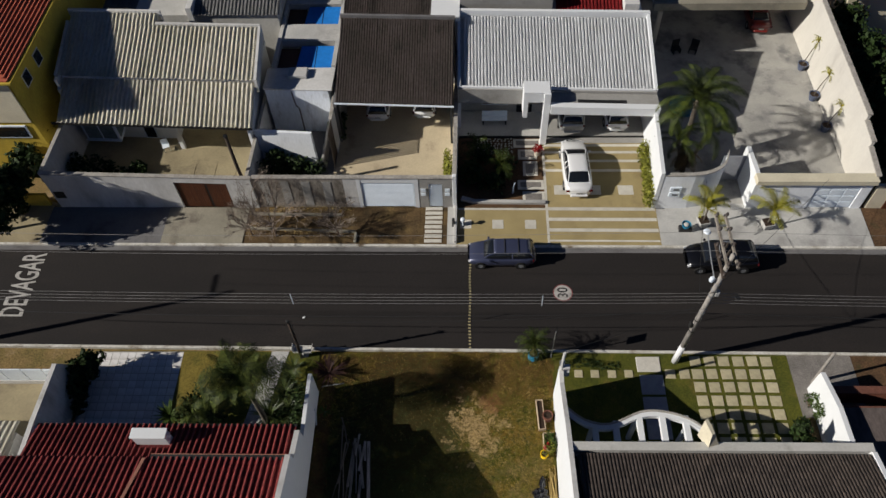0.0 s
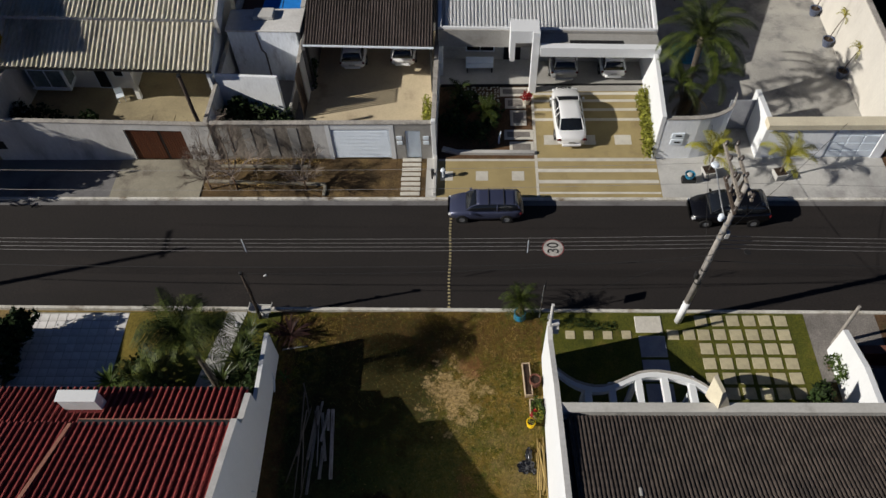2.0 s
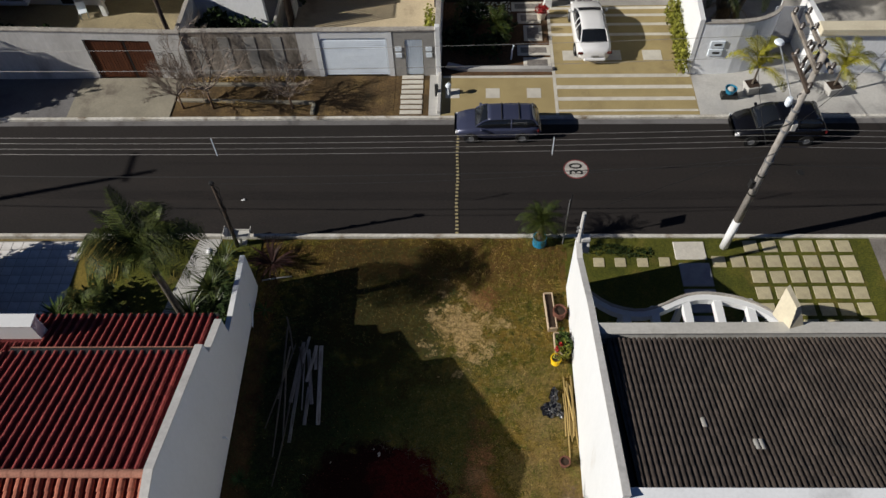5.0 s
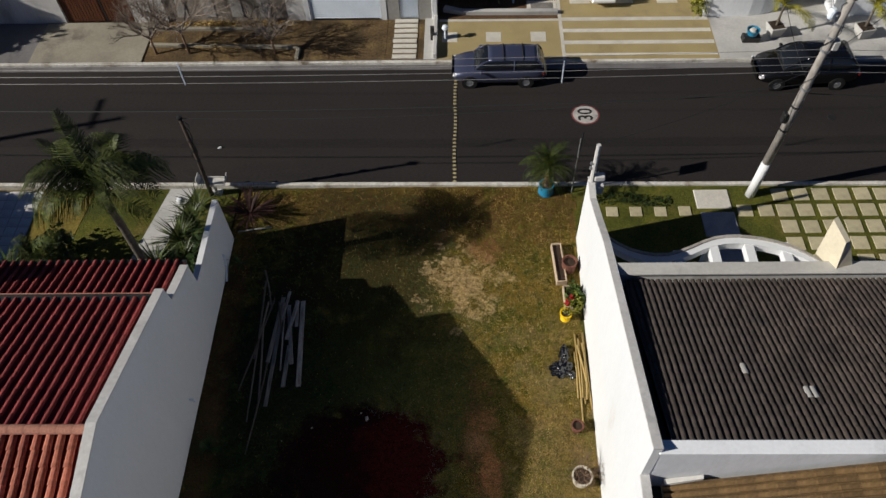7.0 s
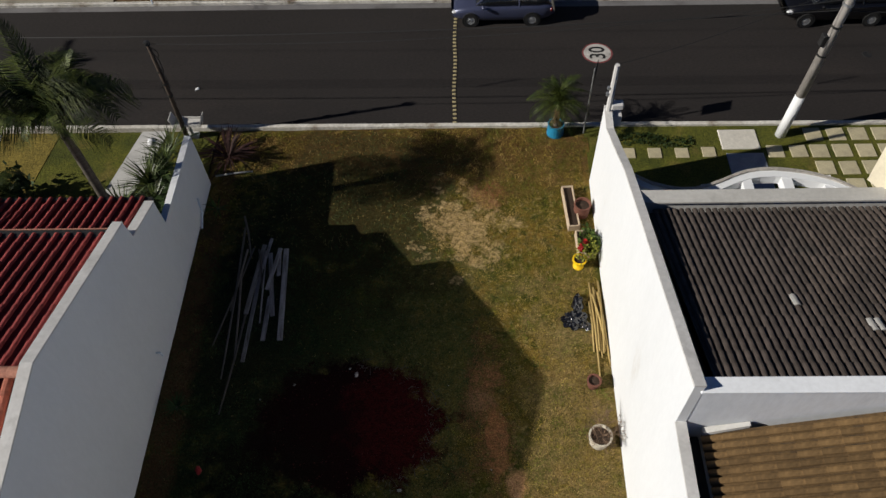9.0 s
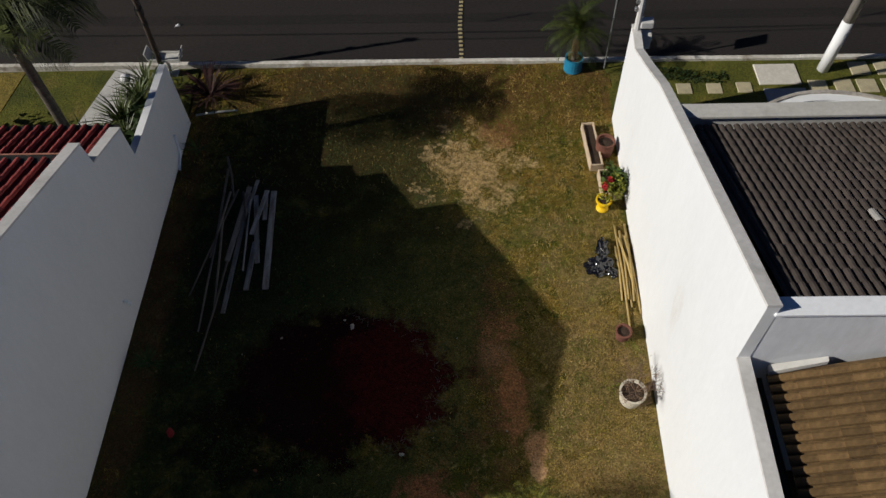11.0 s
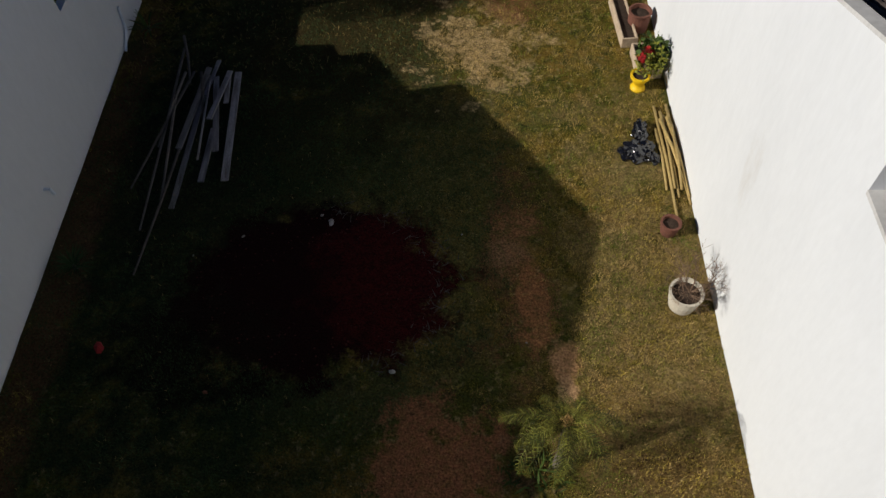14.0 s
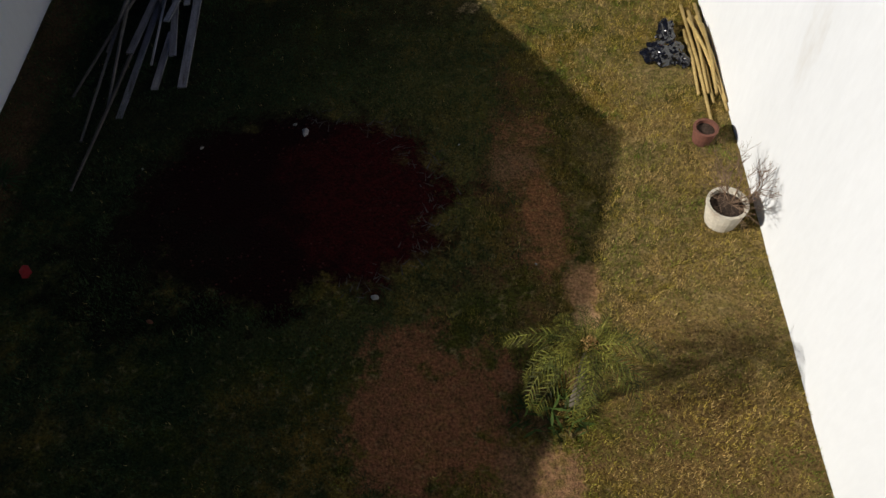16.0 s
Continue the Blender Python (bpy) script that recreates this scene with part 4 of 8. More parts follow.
for ends in ((-7.35, -7.1, 10.93, 11.17, 0, 2.98), (-3.65, -3.4, 10.93, 11.17, 0, 2.98)):
    part("pillar", box(*ends), WHITE, wb, "white plastered gate pillar")
for ends in ((-3.4, -2.78, 10.95, 11.15, 0, 2.98), (-1.85, -1.2, 10.95, 11.15, 0, 2.98), (-2.78, -1.85, 10.95, 11.15, 2.45, 2.98)):
    part("wall", box(*ends), GREY_WALL, wb, "dark grey plastered section")
part("lintel", box(-7.1, -3.65, 10.95, 11.15, 2.55, 2.98), WHITE, wb)
part("coping", box(-14.0, -1.15, 10.90, 11.2, 2.99, 3.06), COPING, wb)
for i in range(4):
    px = -13.6 + i * 1.35
    part("panel", soft(box(px, px + 0.55, 10.925, 10.952, 0.35, 2.7), 0.01), GREY_WALL, wb, "grey upright wall panel")
for bx in (-3.1, -1.55):
    for bz in (1.35, 1.75):
        part("meter_box", soft(box(bx - 0.16, bx + 0.16, 10.90, 10.952, bz, bz + 0.28), 0.01), GATE_WHITE, wb)
gg = thing("garage_gate", "white painted steel garage gate with fine slats", "gate")
part("gate_frame", box(-7.08, -3.67, 11.02, 11.06, 0.15, 2.54), GATE_WHITE, gg)
for i in range(19):
    part("slat", hexa(bmesh.new(), [(-6.98, 10.965, 0.22 + i * 0.118), (-3.77, 10.965, 0.22 + i * 0.118), (-3.77, 11.02, 0.22 + i * 0.118), (-6.98, 11.02, 0.22 + i * 0.118)], [(-6.98, 11.012, 0.315 + i * 0.118), (-3.77, 11.012, 0.315 + i * 0.118), (-3.77, 11.022, 0.315 + i * 0.118), (-6.98, 11.022, 0.315 + i * 0.118)]), GATE_WHITE, gg)
for x0 in (-7.08, -3.77):
    part("stile", box(x0, x0 + 0.1, 10.97, 11.022, 0.15, 2.54), GATE_WHITE, gg)
pg = thing("small_gate", "narrow white steel gate in the grey wall", "gate")
part("gate_frame", box(-2.76, -1.87, 11.03, 11.06, 0.14, 2.43), GATE_WHITE, pg)
for i in range(7):
    part("bar", box(-2.70 + i * 0.125, -2.66 + i * 0.125, 10.99, 11.032, 0.2, 2.38), GATE_WHITE, pg)
bar_wall("wall_between_b_c", -1.2, -0.98, 11.15, 24, 2.75, WHITE, "white boundary wall between two drives", COPING)
part("post", soft(box(-1.22, -0.96, 10.9, 11.15, 0, 3.25), 0.02), WHITE, wb, "white end pillar of the wall")
low = thing("boundary_kerb", "low white wall across the pavement between two plots", "low wall", kind="structure")
part("wall", soft(box(-1.12, -0.92, 8.0, 10.9, 0.1, 0.42), 0.03), CONCRETE_LIGHT, low)
part("intercom_post", soft(box(-1.25, -1.07, 9.3, 9.5, 0.1, 0.85), 0.02), METAL_DARK, low)

carport = thing("carport", "dark brown weathered ribbed carport roof over parked cars", "carport")
part("roof", ribbed(-9.15, -1.25, 16.55, 3.8, 22.9, 5.75, 0.177, 0.055, seed=11), FIBRE_BROWN, carport)
part("gutter", box(-9.2, -1.2, 16.46, 16.56, 3.70, 3.78), GATE_WHITE, carport)
# shade under the carport roof, deepened by the dark colour of these two walls
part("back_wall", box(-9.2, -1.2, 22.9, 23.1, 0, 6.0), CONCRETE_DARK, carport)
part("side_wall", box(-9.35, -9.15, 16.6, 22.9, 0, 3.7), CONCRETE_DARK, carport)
for xx in (-9.05, -1.4):
    part("post", box(xx - 0.08, xx + 0.08, 16.65, 16.81, 0.1, 3.75), METAL_DARK, carport)
askew(carport, 0.042, -2.5, 0.0, 0.0, 0.12)
rear2 = thing("rear_house", "brown ribbed roof and white wall behind the carport", "house")
part("wall", box(-9.3, -1.0, 23.4, 33, 0, 4.6), WHITE_OLD, rear2)
part("roof", ribbed(-9.2, -2.9, 23.3, 5.0, 29, 6.4, 0.177, 0.055, seed=12), FIBRE_BROWN, rear2)
part("parapet", box(-2.9, -0.9, 23.2, 31, 3.5, 5.9), WHITE, rear2)
annex = thing("annex", "bluish white lime-washed flat-roofed annex", "annex")
part("wall", hexa(bmesh.new(), [(-14.15, 18.15, 0.1), (-9.75, 17.85, 0.1), (-9.75, 20.1, 0.1), (-14.15, 20.1, 0.1)], [(-14.15, 18.15, 3.85), (-9.75, 17.85, 4.0), (-9.75, 20.1, 3.9), (-14.15, 20.1, 3.85)]), BLUE_WHITE, annex)
part("roof_slab", soft(hexa(bmesh.new(), [(-14.25, 18.12, 3.87), (-9.45, 17.80, 4.02), (-9.45, 20.2, 3.92), (-14.25, 20.2, 3.87)], [(-14.25, 18.12, 4.0), (-9.45, 17.80, 4.15), (-9.45, 20.2, 4.05), (-14.25, 20.2, 4.0)]), 0.03), WHITE_OLD, annex)
part("water_tank", soft(box(-12.6, -11.3, 19.0, 19.9, 4.05, 4.35), 0.04), CONCRETE_LIGHT, annex)
part("downpipe", tube([(-12.3, 18.0, 3.85), (-12.2, 17.98, 2.6), (-12.0, 17.96, 2.3), (-12.0, 17.96, 0.2)], 0.05, 6), CONCRETE_DARK, annex, "stained downpipe")
lean = thing("low_shed_wall", "slanting white yard wall with dark shrubs before it", "wall", kind="structure")
part("wall", hexa(bmesh.new(), [(-14.5, 14.95, 0.1), (-10.62, 14.55, 0.1), (-10.57, 14.75, 0.1), (-14.5, 15.15, 0.1)], [(-14.5, 14.95, 3.15), (-10.62, 14.55, 3.3), (-10.57, 14.75, 3.3), (-14.5, 15.15, 3.15)]), WHITE_COOL_LIFTED, lean)
part("wall", soft(box(-10.2, -10.0, 14.4, 17.9, 0.1, 1.2), 0.04), GREY_WALL, lean)
for y0, y1, z0 in ((20.3, 22.4, 3.85), (24.85, 26.7, 3.95)):
    tarp = thing("blue_awning", "bright blue canvas awning stretched between concrete beams", "awning", group="blue awnings")
    bm = hexa(bmesh.new(), [(-12.3, y0, z0), (-9.75, y0, z0), (-9.75, y1, z0 + 0.2), (-12.1, y1, z0 + 0.2)],
              [(-12.3, y0, z0 + 0.03), (-9.75, y0, z0 + 0.03), (-9.75, y1, z0 + 0.23), (-12.1, y1, z0 + 0.23)])
    part("canvas", bm, BLUE_TARP, tarp)
    part("seam", tube([(-11.0, y0, z0 + 0.03), (-11.0, y1, z0 + 0.24)], 0.02, 5), WIRE_DARK, tarp)
    for xx in (-12.25, -9.8):
        part("pole", tube([(xx, y0 + 0.1, 0.1), (xx, y0 + 0.1, z0 + 0.02)], 0.04, 6), GALV, tarp)
    part("floor_panel", box(-13.6, -12.3, y0 + 0.05, y1, z0 - 0.05, z0), WOOD_GATE, tarp, "brown boarding")
frame_b = thing("beam_frame", "pale concrete frame round the blue awnings", "concrete frame", kind="structure")
for ends in ((-13.9, -13.65, 20.2, 29, 0.1, 4.25), (-9.75, -9.45, 20.2, 29, 3.4, 4.2), (-13.65, -9.75, 22.9, 24.75, 3.6, 4.15), (-13.65, -9.75, 26.95, 28.2, 3.6, 4.25)):
    part("beam", box(*ends), CONCRETE_LIGHT, frame_b)
fence = thing("slat_fence", "open fence of slim upright slats beside the paved yard", "fence")
slat = part("slat", box(-0.02, 0.02, -0.046, 0.046, 0.1, 3.4), POST_WOOD, fence, m=pose(-9.42, 14.45, 0))
for i in range(1, 9):
    another(slat, fence, pose(-9.42, 14.45 + i * 0.158, 0))
bar_wall("wall_side_b", -9.52, -9.34, 15.76, 18.0, 3.4, WHITE_OLD, "weathered wall between the side yard and the carport", COPING)
for zz in (0.35, 3.3):
    part("rail", box(-9.40, -9.37, 14.38, 15.75, zz, zz + 0.05), POST_WOOD, fence)
bush("side_shrub", "dark green shrubs in the side yard", -13.4, 13.6, 0.1, [(0, 0, 1.0, 0.9, 1.1, 0.9), (0.2, 1.2, 0.9, 0.7, 0.7, 0.8), (1.4, 0.2, 0.8, 0.9, 0.9, 0.7), (2.7, -0.1, 0.6, 0.9, 0.9, 0.5)], 1500, 0.17, LEAF_DARK, seed=13)
bush("carport_shrub", "dark shrub beside the carport post", -9.25, 17.3, 0.13, [(0, 0, 0.8, 0.4, 0.6, 0.7), (0.1, 0.7, 1.2, 0.35, 0.5, 0.5)], 320, 0.16, LEAF_DARK, seed=14)
bush("climber", "yellow-green hedge along the white wall", -1.62, 13.2, 0.13, [(0, i * 0.62 - 1.3, 0.85, 0.32, 0.5, 0.95) for i in range(5)], 1300, 0.11, LEAF_YELLOW, seed=15, category="hedge")

# ---- plot C: white house with tan drive ----
structure("drive_c", box(4.95, 12.2, 10.9, 16.7, -0.2, ZP), TAN, "tan washed aggregate drive", "floor")
structure("carport_floor", box(4.95, 12.2, 16.7, 23.5, -0.2, 0.16), GREY_WALL, "grey tiled carport floor", "floor")
structure("porch_floor", box(-0.98, 4.95, 17.3, 23.5, -0.2, 0.26), GREY_LIGHT, "pale grey porch floor", "floor")
structure("garden_bed", box(-0.98, 4.86, 10.88, 17.3, -0.2, 0.10), SOIL, "dark planted garden bed", "garden bed")
structure("step_line", box(-0.9, 12.2, 17.22, 17.30, 0, 0.264), TRIM_BLACK, "dark joint along the porch edge", "floor joint")
for yy in (14.18, 15.05, 15.85, 16.5):
    tagged(structure("drive_band", box(5.02, 12.1, yy - 0.11, yy + 0.11, 0, ZP + 0.007), SLAB, "white concrete band across the tan drive", "paving band"), group="drive bands")
inlay = thing("drive_slab_row", "square pale slabs set into the tan drive", "slab", pose(0, 12.45, ZP), kind="structure")
first = part("slab", soft(box(-0.5, 0.5, -0.4, 0.4, -0.05, 0.007), 0.004), SLAB, inlay, m=pose(6.0, 0, 0))
for xx in (8.1, 10.25):
    another(first, inlay, pose(xx, 0, 0))
path = thing("garden_path", "pale framed stepping panels from the drive to the porch", "path", pose(0, 0, 0.10), kind="structure")
for x0, x1, y0, y1 in ((2.9, 4.8, 16.3, 17.1), (3.2, 4.5, 15.2, 16.1), (3.5, 4.5, 13.7, 15.0), (3.1, 4.85, 12.5, 13.3), (3.4, 4.85, 11.3, 12.3)):
    piece = part("slab", soft(box(x0, x1, y0, y1, -0.05, 0.05), 0.01), SLAB, path)
    part("inset", box(x0 + 0.18, x1 - 0.18, y0 + 0.18, y1 - 0.18, 0.05, 0.056), GRAVEL, piece, "grey pebble inset")
edge = thing("garden_edge", "pale low border round the garden bed", "border", kind="structure")
part("border", slab([(-0.7, 11.5), (0.2, 11.25), (4.86, 11.2), (4.86, 11.45), (0.25, 11.5), (-0.6, 11.8)], 0.05, 0.30), CONCRETE_LIGHT, edge)
chouse = thing("house", "white modern house with a pale ribbed metal roof", "house")
bm = box(-0.78, 12.1, 19.6, 19.8, 0.1, 4.15)
part("wall", bm, GREY_LIGHT, chouse)
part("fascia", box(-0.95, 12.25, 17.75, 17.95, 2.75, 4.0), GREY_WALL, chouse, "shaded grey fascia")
part("roof", ribbed(-0.55, 12.0, 17.98, 3.85, 23.6, 5.45, 0.225, 0.06, square=True, sag=0.004, seed=21), ZINC, chouse, "white ribbed metal sheets")
part("flashing", box(-0.95, 12.3, 17.85, 18.0, 3.98, 4.12), WHITE, chouse)
part("box_gutter", hexa(bmesh.new(), [(-0.78, 18.0, 3.7), (-0.5, 18.0, 3.7), (-0.5, 23.6, 5.2), (-0.78, 23.6, 5.2)], [(-0.78, 18.0, 3.74), (-0.5, 18.0, 3.74), (-0.5, 23.6, 5.24), (-0.78, 23.6, 5.24)]), GALV, chouse)
for xs in (-0.98, 12.1):
    part("parapet", wall_yz([(17.85, 0.1), (23.8, 0.1), (23.8, 5.75), (17.85, 4.15)], xs, xs + 0.2), WHITE, chouse)
part("rear_parapet", box(-0.98, 12.3, 23.7, 23.95, 0.1, 5.85), WHITE, chouse)
part("portal", wall_xz([(3.4, 4.0), (5.1, 4.0), (5.1, 4.85), (3.4, 4.85)], 16.6, 17.75), WHITE, chouse, "white projecting portal")
part("portal_leg", wall_xz([(3.4, 2.6), (3.7, 2.6), (3.7, 4.0), (3.4, 4.0)], 16.6, 17.75), WHITE, chouse)
part("portal_leg", soft(box(4.72, 5.15, 16.5, 16.9, 0.1, 4.83), 0.02), WHITE, chouse)
part("carport_beam", box(5.2, 12.3, 16.3, 16.75, 3.25, 3.9), WHITE, chouse)
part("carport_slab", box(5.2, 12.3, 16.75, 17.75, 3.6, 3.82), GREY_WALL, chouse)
part("beam_slot", box(7.0, 10.2, 16.85, 17.15, 3.82, 3.83), TRIM_BLACK, chouse, "dark slot in the carport slab")
win = part("window", box(0.7, 2.6, 19.55, 19.6, 0.9, 2.3), GATE_WHITE, chouse, "white framed window")
part("pane", box(0.78, 1.62, 19.535, 19.552, 1.0, 2.2), GLASS, win)
part("pane", box(1.68, 2.52, 19.535, 19.552, 1.0, 2.2), GLASS, win)
part("door", box(3.2, 4.3, 19.55, 19.6, 0.26, 2.4), TRIM_BLACK, chouse)
askew(chouse, 0.03, 7.5, 0.012, 17.9)
cd = bar_wall("wall_between_c_d", 11.72, 11.95, 10.9, 22, 3.55, WHITE, "bright white boundary wall beside the drive", None)
askew(cd, 0.0, 0.0, -0.05, 10.9)
bench = thing("porch_bench", "pale slatted bench on the porch", "bench", pose(1.6, 18.6, 0.26))
part("seat", soft(box(-0.9, 0.9, -0.25, 0.25, 0.40, 0.46), 0.01), GATE_WHITE, bench)
part("backrest", soft(box(-0.9, 0.9, 0.20, 0.26, 0.46, 0.95), 0.01), GATE_WHITE, bench)
for sx in (-0.8, 0.8):
    part("leg", box(sx - 0.04, sx + 0.04, -0.22, 0.22, 0, 0.40), METAL_DARK, bench)
rear3 = thing("rear_house", "grey block and dark red roof behind the white house", "house")
part("wall", box(-0.9, 5.6, 24.6, 33, 0, 6.6), GREY_WALL, rear3)
part("wall", box(5.6, 12.0, 24.4, 33, 0, 5.0), WHITE, rear3)
part("roof", ribbed(5.9, 10.6, 24.5, 5.2, 30, 6.6, 0.25, 0.05, seed=24), RED_FAR, rear3, "dark red sheets")
part("parapet", box(10.6, 11.6, 24.3, 30, 4.5, 6.0), WHITE_OLD, rear3)

# ---- plot D: concrete yard with palms ----
structure("yard_d", box(12.6, 25.2, 11.0, 34, -0.2, 0.11), YARD_D, "pale patchy concrete yard with worn stains", "floor")
curve = [(11.98, 10.92), (13.0, 10.92), (13.9, 10.95), (14.5, 11.05), (14.95, 11.2), (15.35, 11.42), (15.7, 11.7), (15.95, 12.05), (16.12, 12.45), (16.3, 12.9)]


def bent(line, offs, z0, z1):
    """A wall that follows a bent line in plan, between two offsets in y."""
    bm, rings = bmesh.new(), []
    for x, y in line:
        rings.append([bm.verts.new(p) for p in ((x, y + offs[0], z0), (x + 0.01, y + offs[1], z0), (x + 0.01, y + offs[1], z1), (x, y + offs[0], z1))])
    for a, b in zip(rings, rings[1:]):
        for k in range(4):
            bm.faces.new((a[k], a[(k + 1) % 4], b[(k + 1) % 4], b[k]))
    bm.faces.new(rings[0][::-1])
    bm.faces.new(rings[-1])
    return bm


wd = thing("front_wall", "pale grey curved front wall with white edges", "wall", kind="structure")
part("curved_wall", bent(curve, (0, 0.2), 0.1, 3.28), WHITE_COOL_LIFTED, wd)
part("curved_coping", bent(curve, (-0.03, 0.23), 3.28, 3.36), COPING, wd)
part("entry_wall", wall_yz([(10.95, 0.1), (14.0, 0.1), (14.0, 2.7), (12.6, 2.85), (10.95, 3.0)], 17.75, 18.02), WHITE, wd, "white wing wall of the entry")
for ends in ((18.02, 21.6, 10.95, 11.15, 0.1, 2.6), (24.4, 25.0, 10.95, 11.15, 0.1, 2.6)):
    part("wall", box(*ends), WHITE_COOL_LIFTED, wd)
part("canopy", soft(box(17.7, 25.1, 10.75, 11.45, 2.6, 3.0), 0.02), CREAM, wd, "thick cream beam above the garage")
part("entry_gate", box(16.3, 17.75, 13.4, 13.46, 0.12, 2.4), SLATE, wd, "blue-grey entry door")
for zz in (0.75, 1.25):
    plate = part("meter_box", soft(box(12.55, 13.25, 10.86, 10.925, zz + 0.6, zz + 1.0), 0.012), GATE_WHITE, wd, "white meter plate")
    part("slot", box(12.75, 13.10, 10.845, 10.862, zz + 0.74, zz + 0.86), TRIM_BLACK, plate)
dg = thing("garage_gate", "white painted steel sectional garage door", "gate")
part("gate_frame", box(21.62, 24.38, 11.03, 11.07, 0.14, 2.58), GATE_WHITE, dg)
for i in range(4):
    for j in range(3):
        part("panel", soft(box(21.74 + j * 0.88, 22.54 + j * 0.88, 10.995, 11.032, 0.22 + i * 0.59, 0.72 + i * 0.59), 0.012), GATE_WHITE, dg)
we = thing("wall_east_d", "tall white stepped boundary wall with a grey top", "wall", kind="structure")
outline = [(11.15, 0.1), (31, 0.1), (31, 4.8), (15.0, 4.45), (15.0, 3.95), (13.3, 3.8), (13.3, 3.35), (11.15, 3.0)]
part("wall", wall_yz(outline, 25.0, 25.2), D_WALL, we)
for (ya, za), (yb, zb) in (((31, 4.8), (15.0, 4.45)), ((15.0, 3.95), (13.3, 3.8)), ((13.3, 3.35), (11.15, 3.0))):
    part("coping", wall_yz([(ya, za), (yb, zb), (yb, zb + 0.08), (ya, za + 0.08)], 24.96, 25.28), COPING, we)
dh = thing("house", "pale house with a deep shaded carport across the yard", "house")
part("beam", box(13.4, 24.4, 27.0, 27.5, 3.4, 4.0), CONCRETE, dh)
part("roof_slab", box(13.4, 24.4, 27.5, 36, 3.6, 3.9), CONCRETE_LIGHT, dh)
part("wall", box(12.6, 24.9, 34, 34.2, 0, 3.4), GREY_WALL, dh)
for xx in (14.0,):
    part("pillar", box(xx - 0.15, xx + 0.15, 27.1, 27.4, 0.1, 3.2), CREAM, dh)
structure("pool_edge", turned([(0, 0.18), (0.85, 0.18), (0.9, 0.22), (1.0, 0.22), (1.02, 0.0), (0, 0.0)], 28), BLUE_POT, "round dark blue basin in the yard", "basin", pose(15.25, 20.3, 0.11), )


# ---- the vacant lot ----
LX0, LX1 = -8.53, 4.44
v, f = grid_sheet(LX0 - 0.1, LX1 + 0.3, -26, 0.34, 0.2, 0.035, 0.0)
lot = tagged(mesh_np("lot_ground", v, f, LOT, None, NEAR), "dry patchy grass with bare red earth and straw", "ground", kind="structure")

lw = thing("wall_west_lot", "tall white gable wall in shade beside the lot", "wall", NEAR, kind="structure")
outline = [(-2.2, -0.1), (-2.25, 2.42), (-5.8, 2.45), (-5.86, 3.46), (-7.46, 3.98), (-7.56, 4.68), (-12.38, 6.25), (-14.4, 5.9), (-15.8, 5.68), (-17.6, 5.25), (-26, 4.5), (-26, -0.1)]
part("wall", wall_yz(outline, LX0 - 0.2, LX0), WHITE, lw)
for (ya, za), (yb, zb) in (((-5.86, 3.46), (-7.46, 3.98)), ((-7.56, 4.68), (-12.38, 6.25)), ((-12.38, 6.25), (-14.4, 5.9)), ((-14.4, 5.9), (-15.8, 5.68)), ((-15.8, 5.68), (-17.6, 5.25))):
    part("coping", wall_yz([(ya, za), (yb, zb), (yb, zb + 0.05), (ya, za + 0.05)], LX0 - 0.24, LX0 + 0.025), WHITE_OLD, lw)
part("outlet", tube([(LX0 - 0.02, -9.3, 0.9), (LX0 + 0.12, -9.3, 0.9), (LX0 + 0.14, -9.3, 0.75)], 0.04, 6), GATE_WHITE, lw, "white pipe outlet")
part("pipe", tube([(LX0 + 0.08, -4.2, 0.05), (LX0 + 0.06, -3.7, 0.3), (LX0 + 0.06, -3.6, 0.9)], 0.035, 6), GATE_WHITE, lw, "thin white pipe")
rw = thing("wall_east_lot", "tall bright white side wall along the lot", "wall", NEAR @ pose(0.187, 0.075, 0, 0, 0, -0.974), kind="structure")
outline = [(-2.3, -0.1), (-2.35, 3.5), (-3.2, 3.38), (-4.4, 3.9), (-5.9, 4.6), (-7.25, 5.05), (-13.35, 7.0), (-13.36, 5.4), (-26, 5.4), (-26, -0.1)]
part("wall", wall_yz(outline, LX1, LX1 + 0.2), WHITE, rw)
for (ya, za), (yb, zb) in (((-2.33, 3.5), (-3.2, 3.38)), ((-3.2, 3.38), (-4.4, 3.9)), ((-4.4, 3.9), (-5.9, 4.6)), ((-5.9, 4.6), (-7.25, 5.05)), ((-7.25, 5.05), (-13.35, 7.0)), ((-13.36, 5.4), (-26, 5.4))):
    part("coping", wall_yz([(ya, za), (yb, zb), (yb, zb + 0.06), (ya, za + 0.06)], LX1 - 0.01, LX1 + 0.21), WHITE_OLD, rw)
mast = thing("service_mast", "slim white concrete service mast at the wall end", "mast", NEAR @ pose(LX1 + 0.25, -2.5, 0.0))
part("shaft", tube([(0, 0, 0), (0, 0, 3.6), (0.0, 0.02, 5.25)], [0.09, 0.09, 0.075], 8), WHITE_OLD, mast)
part("meter_box", soft(box(0.10, 0.42, -0.14, 0.12, 2.95, 3.4), 0.015), WHITE_OLD, mast, "small white metal box")
part("clamp", soft(box(-0.16, -0.07, -0.04, 0.05, 4.1, 4.22), 0.01), GALV, mast)
part("bracket", box(-0.16, -0.07, -0.04, 0.04, 4.35, 4.45), GALV, mast)
part("meter_box", soft(box(0.06, 0.42, -0.1, 0.16, 3.58, 3.80), 0.03), WHITE_OLD, mast, "crumpled white box beside the mast")

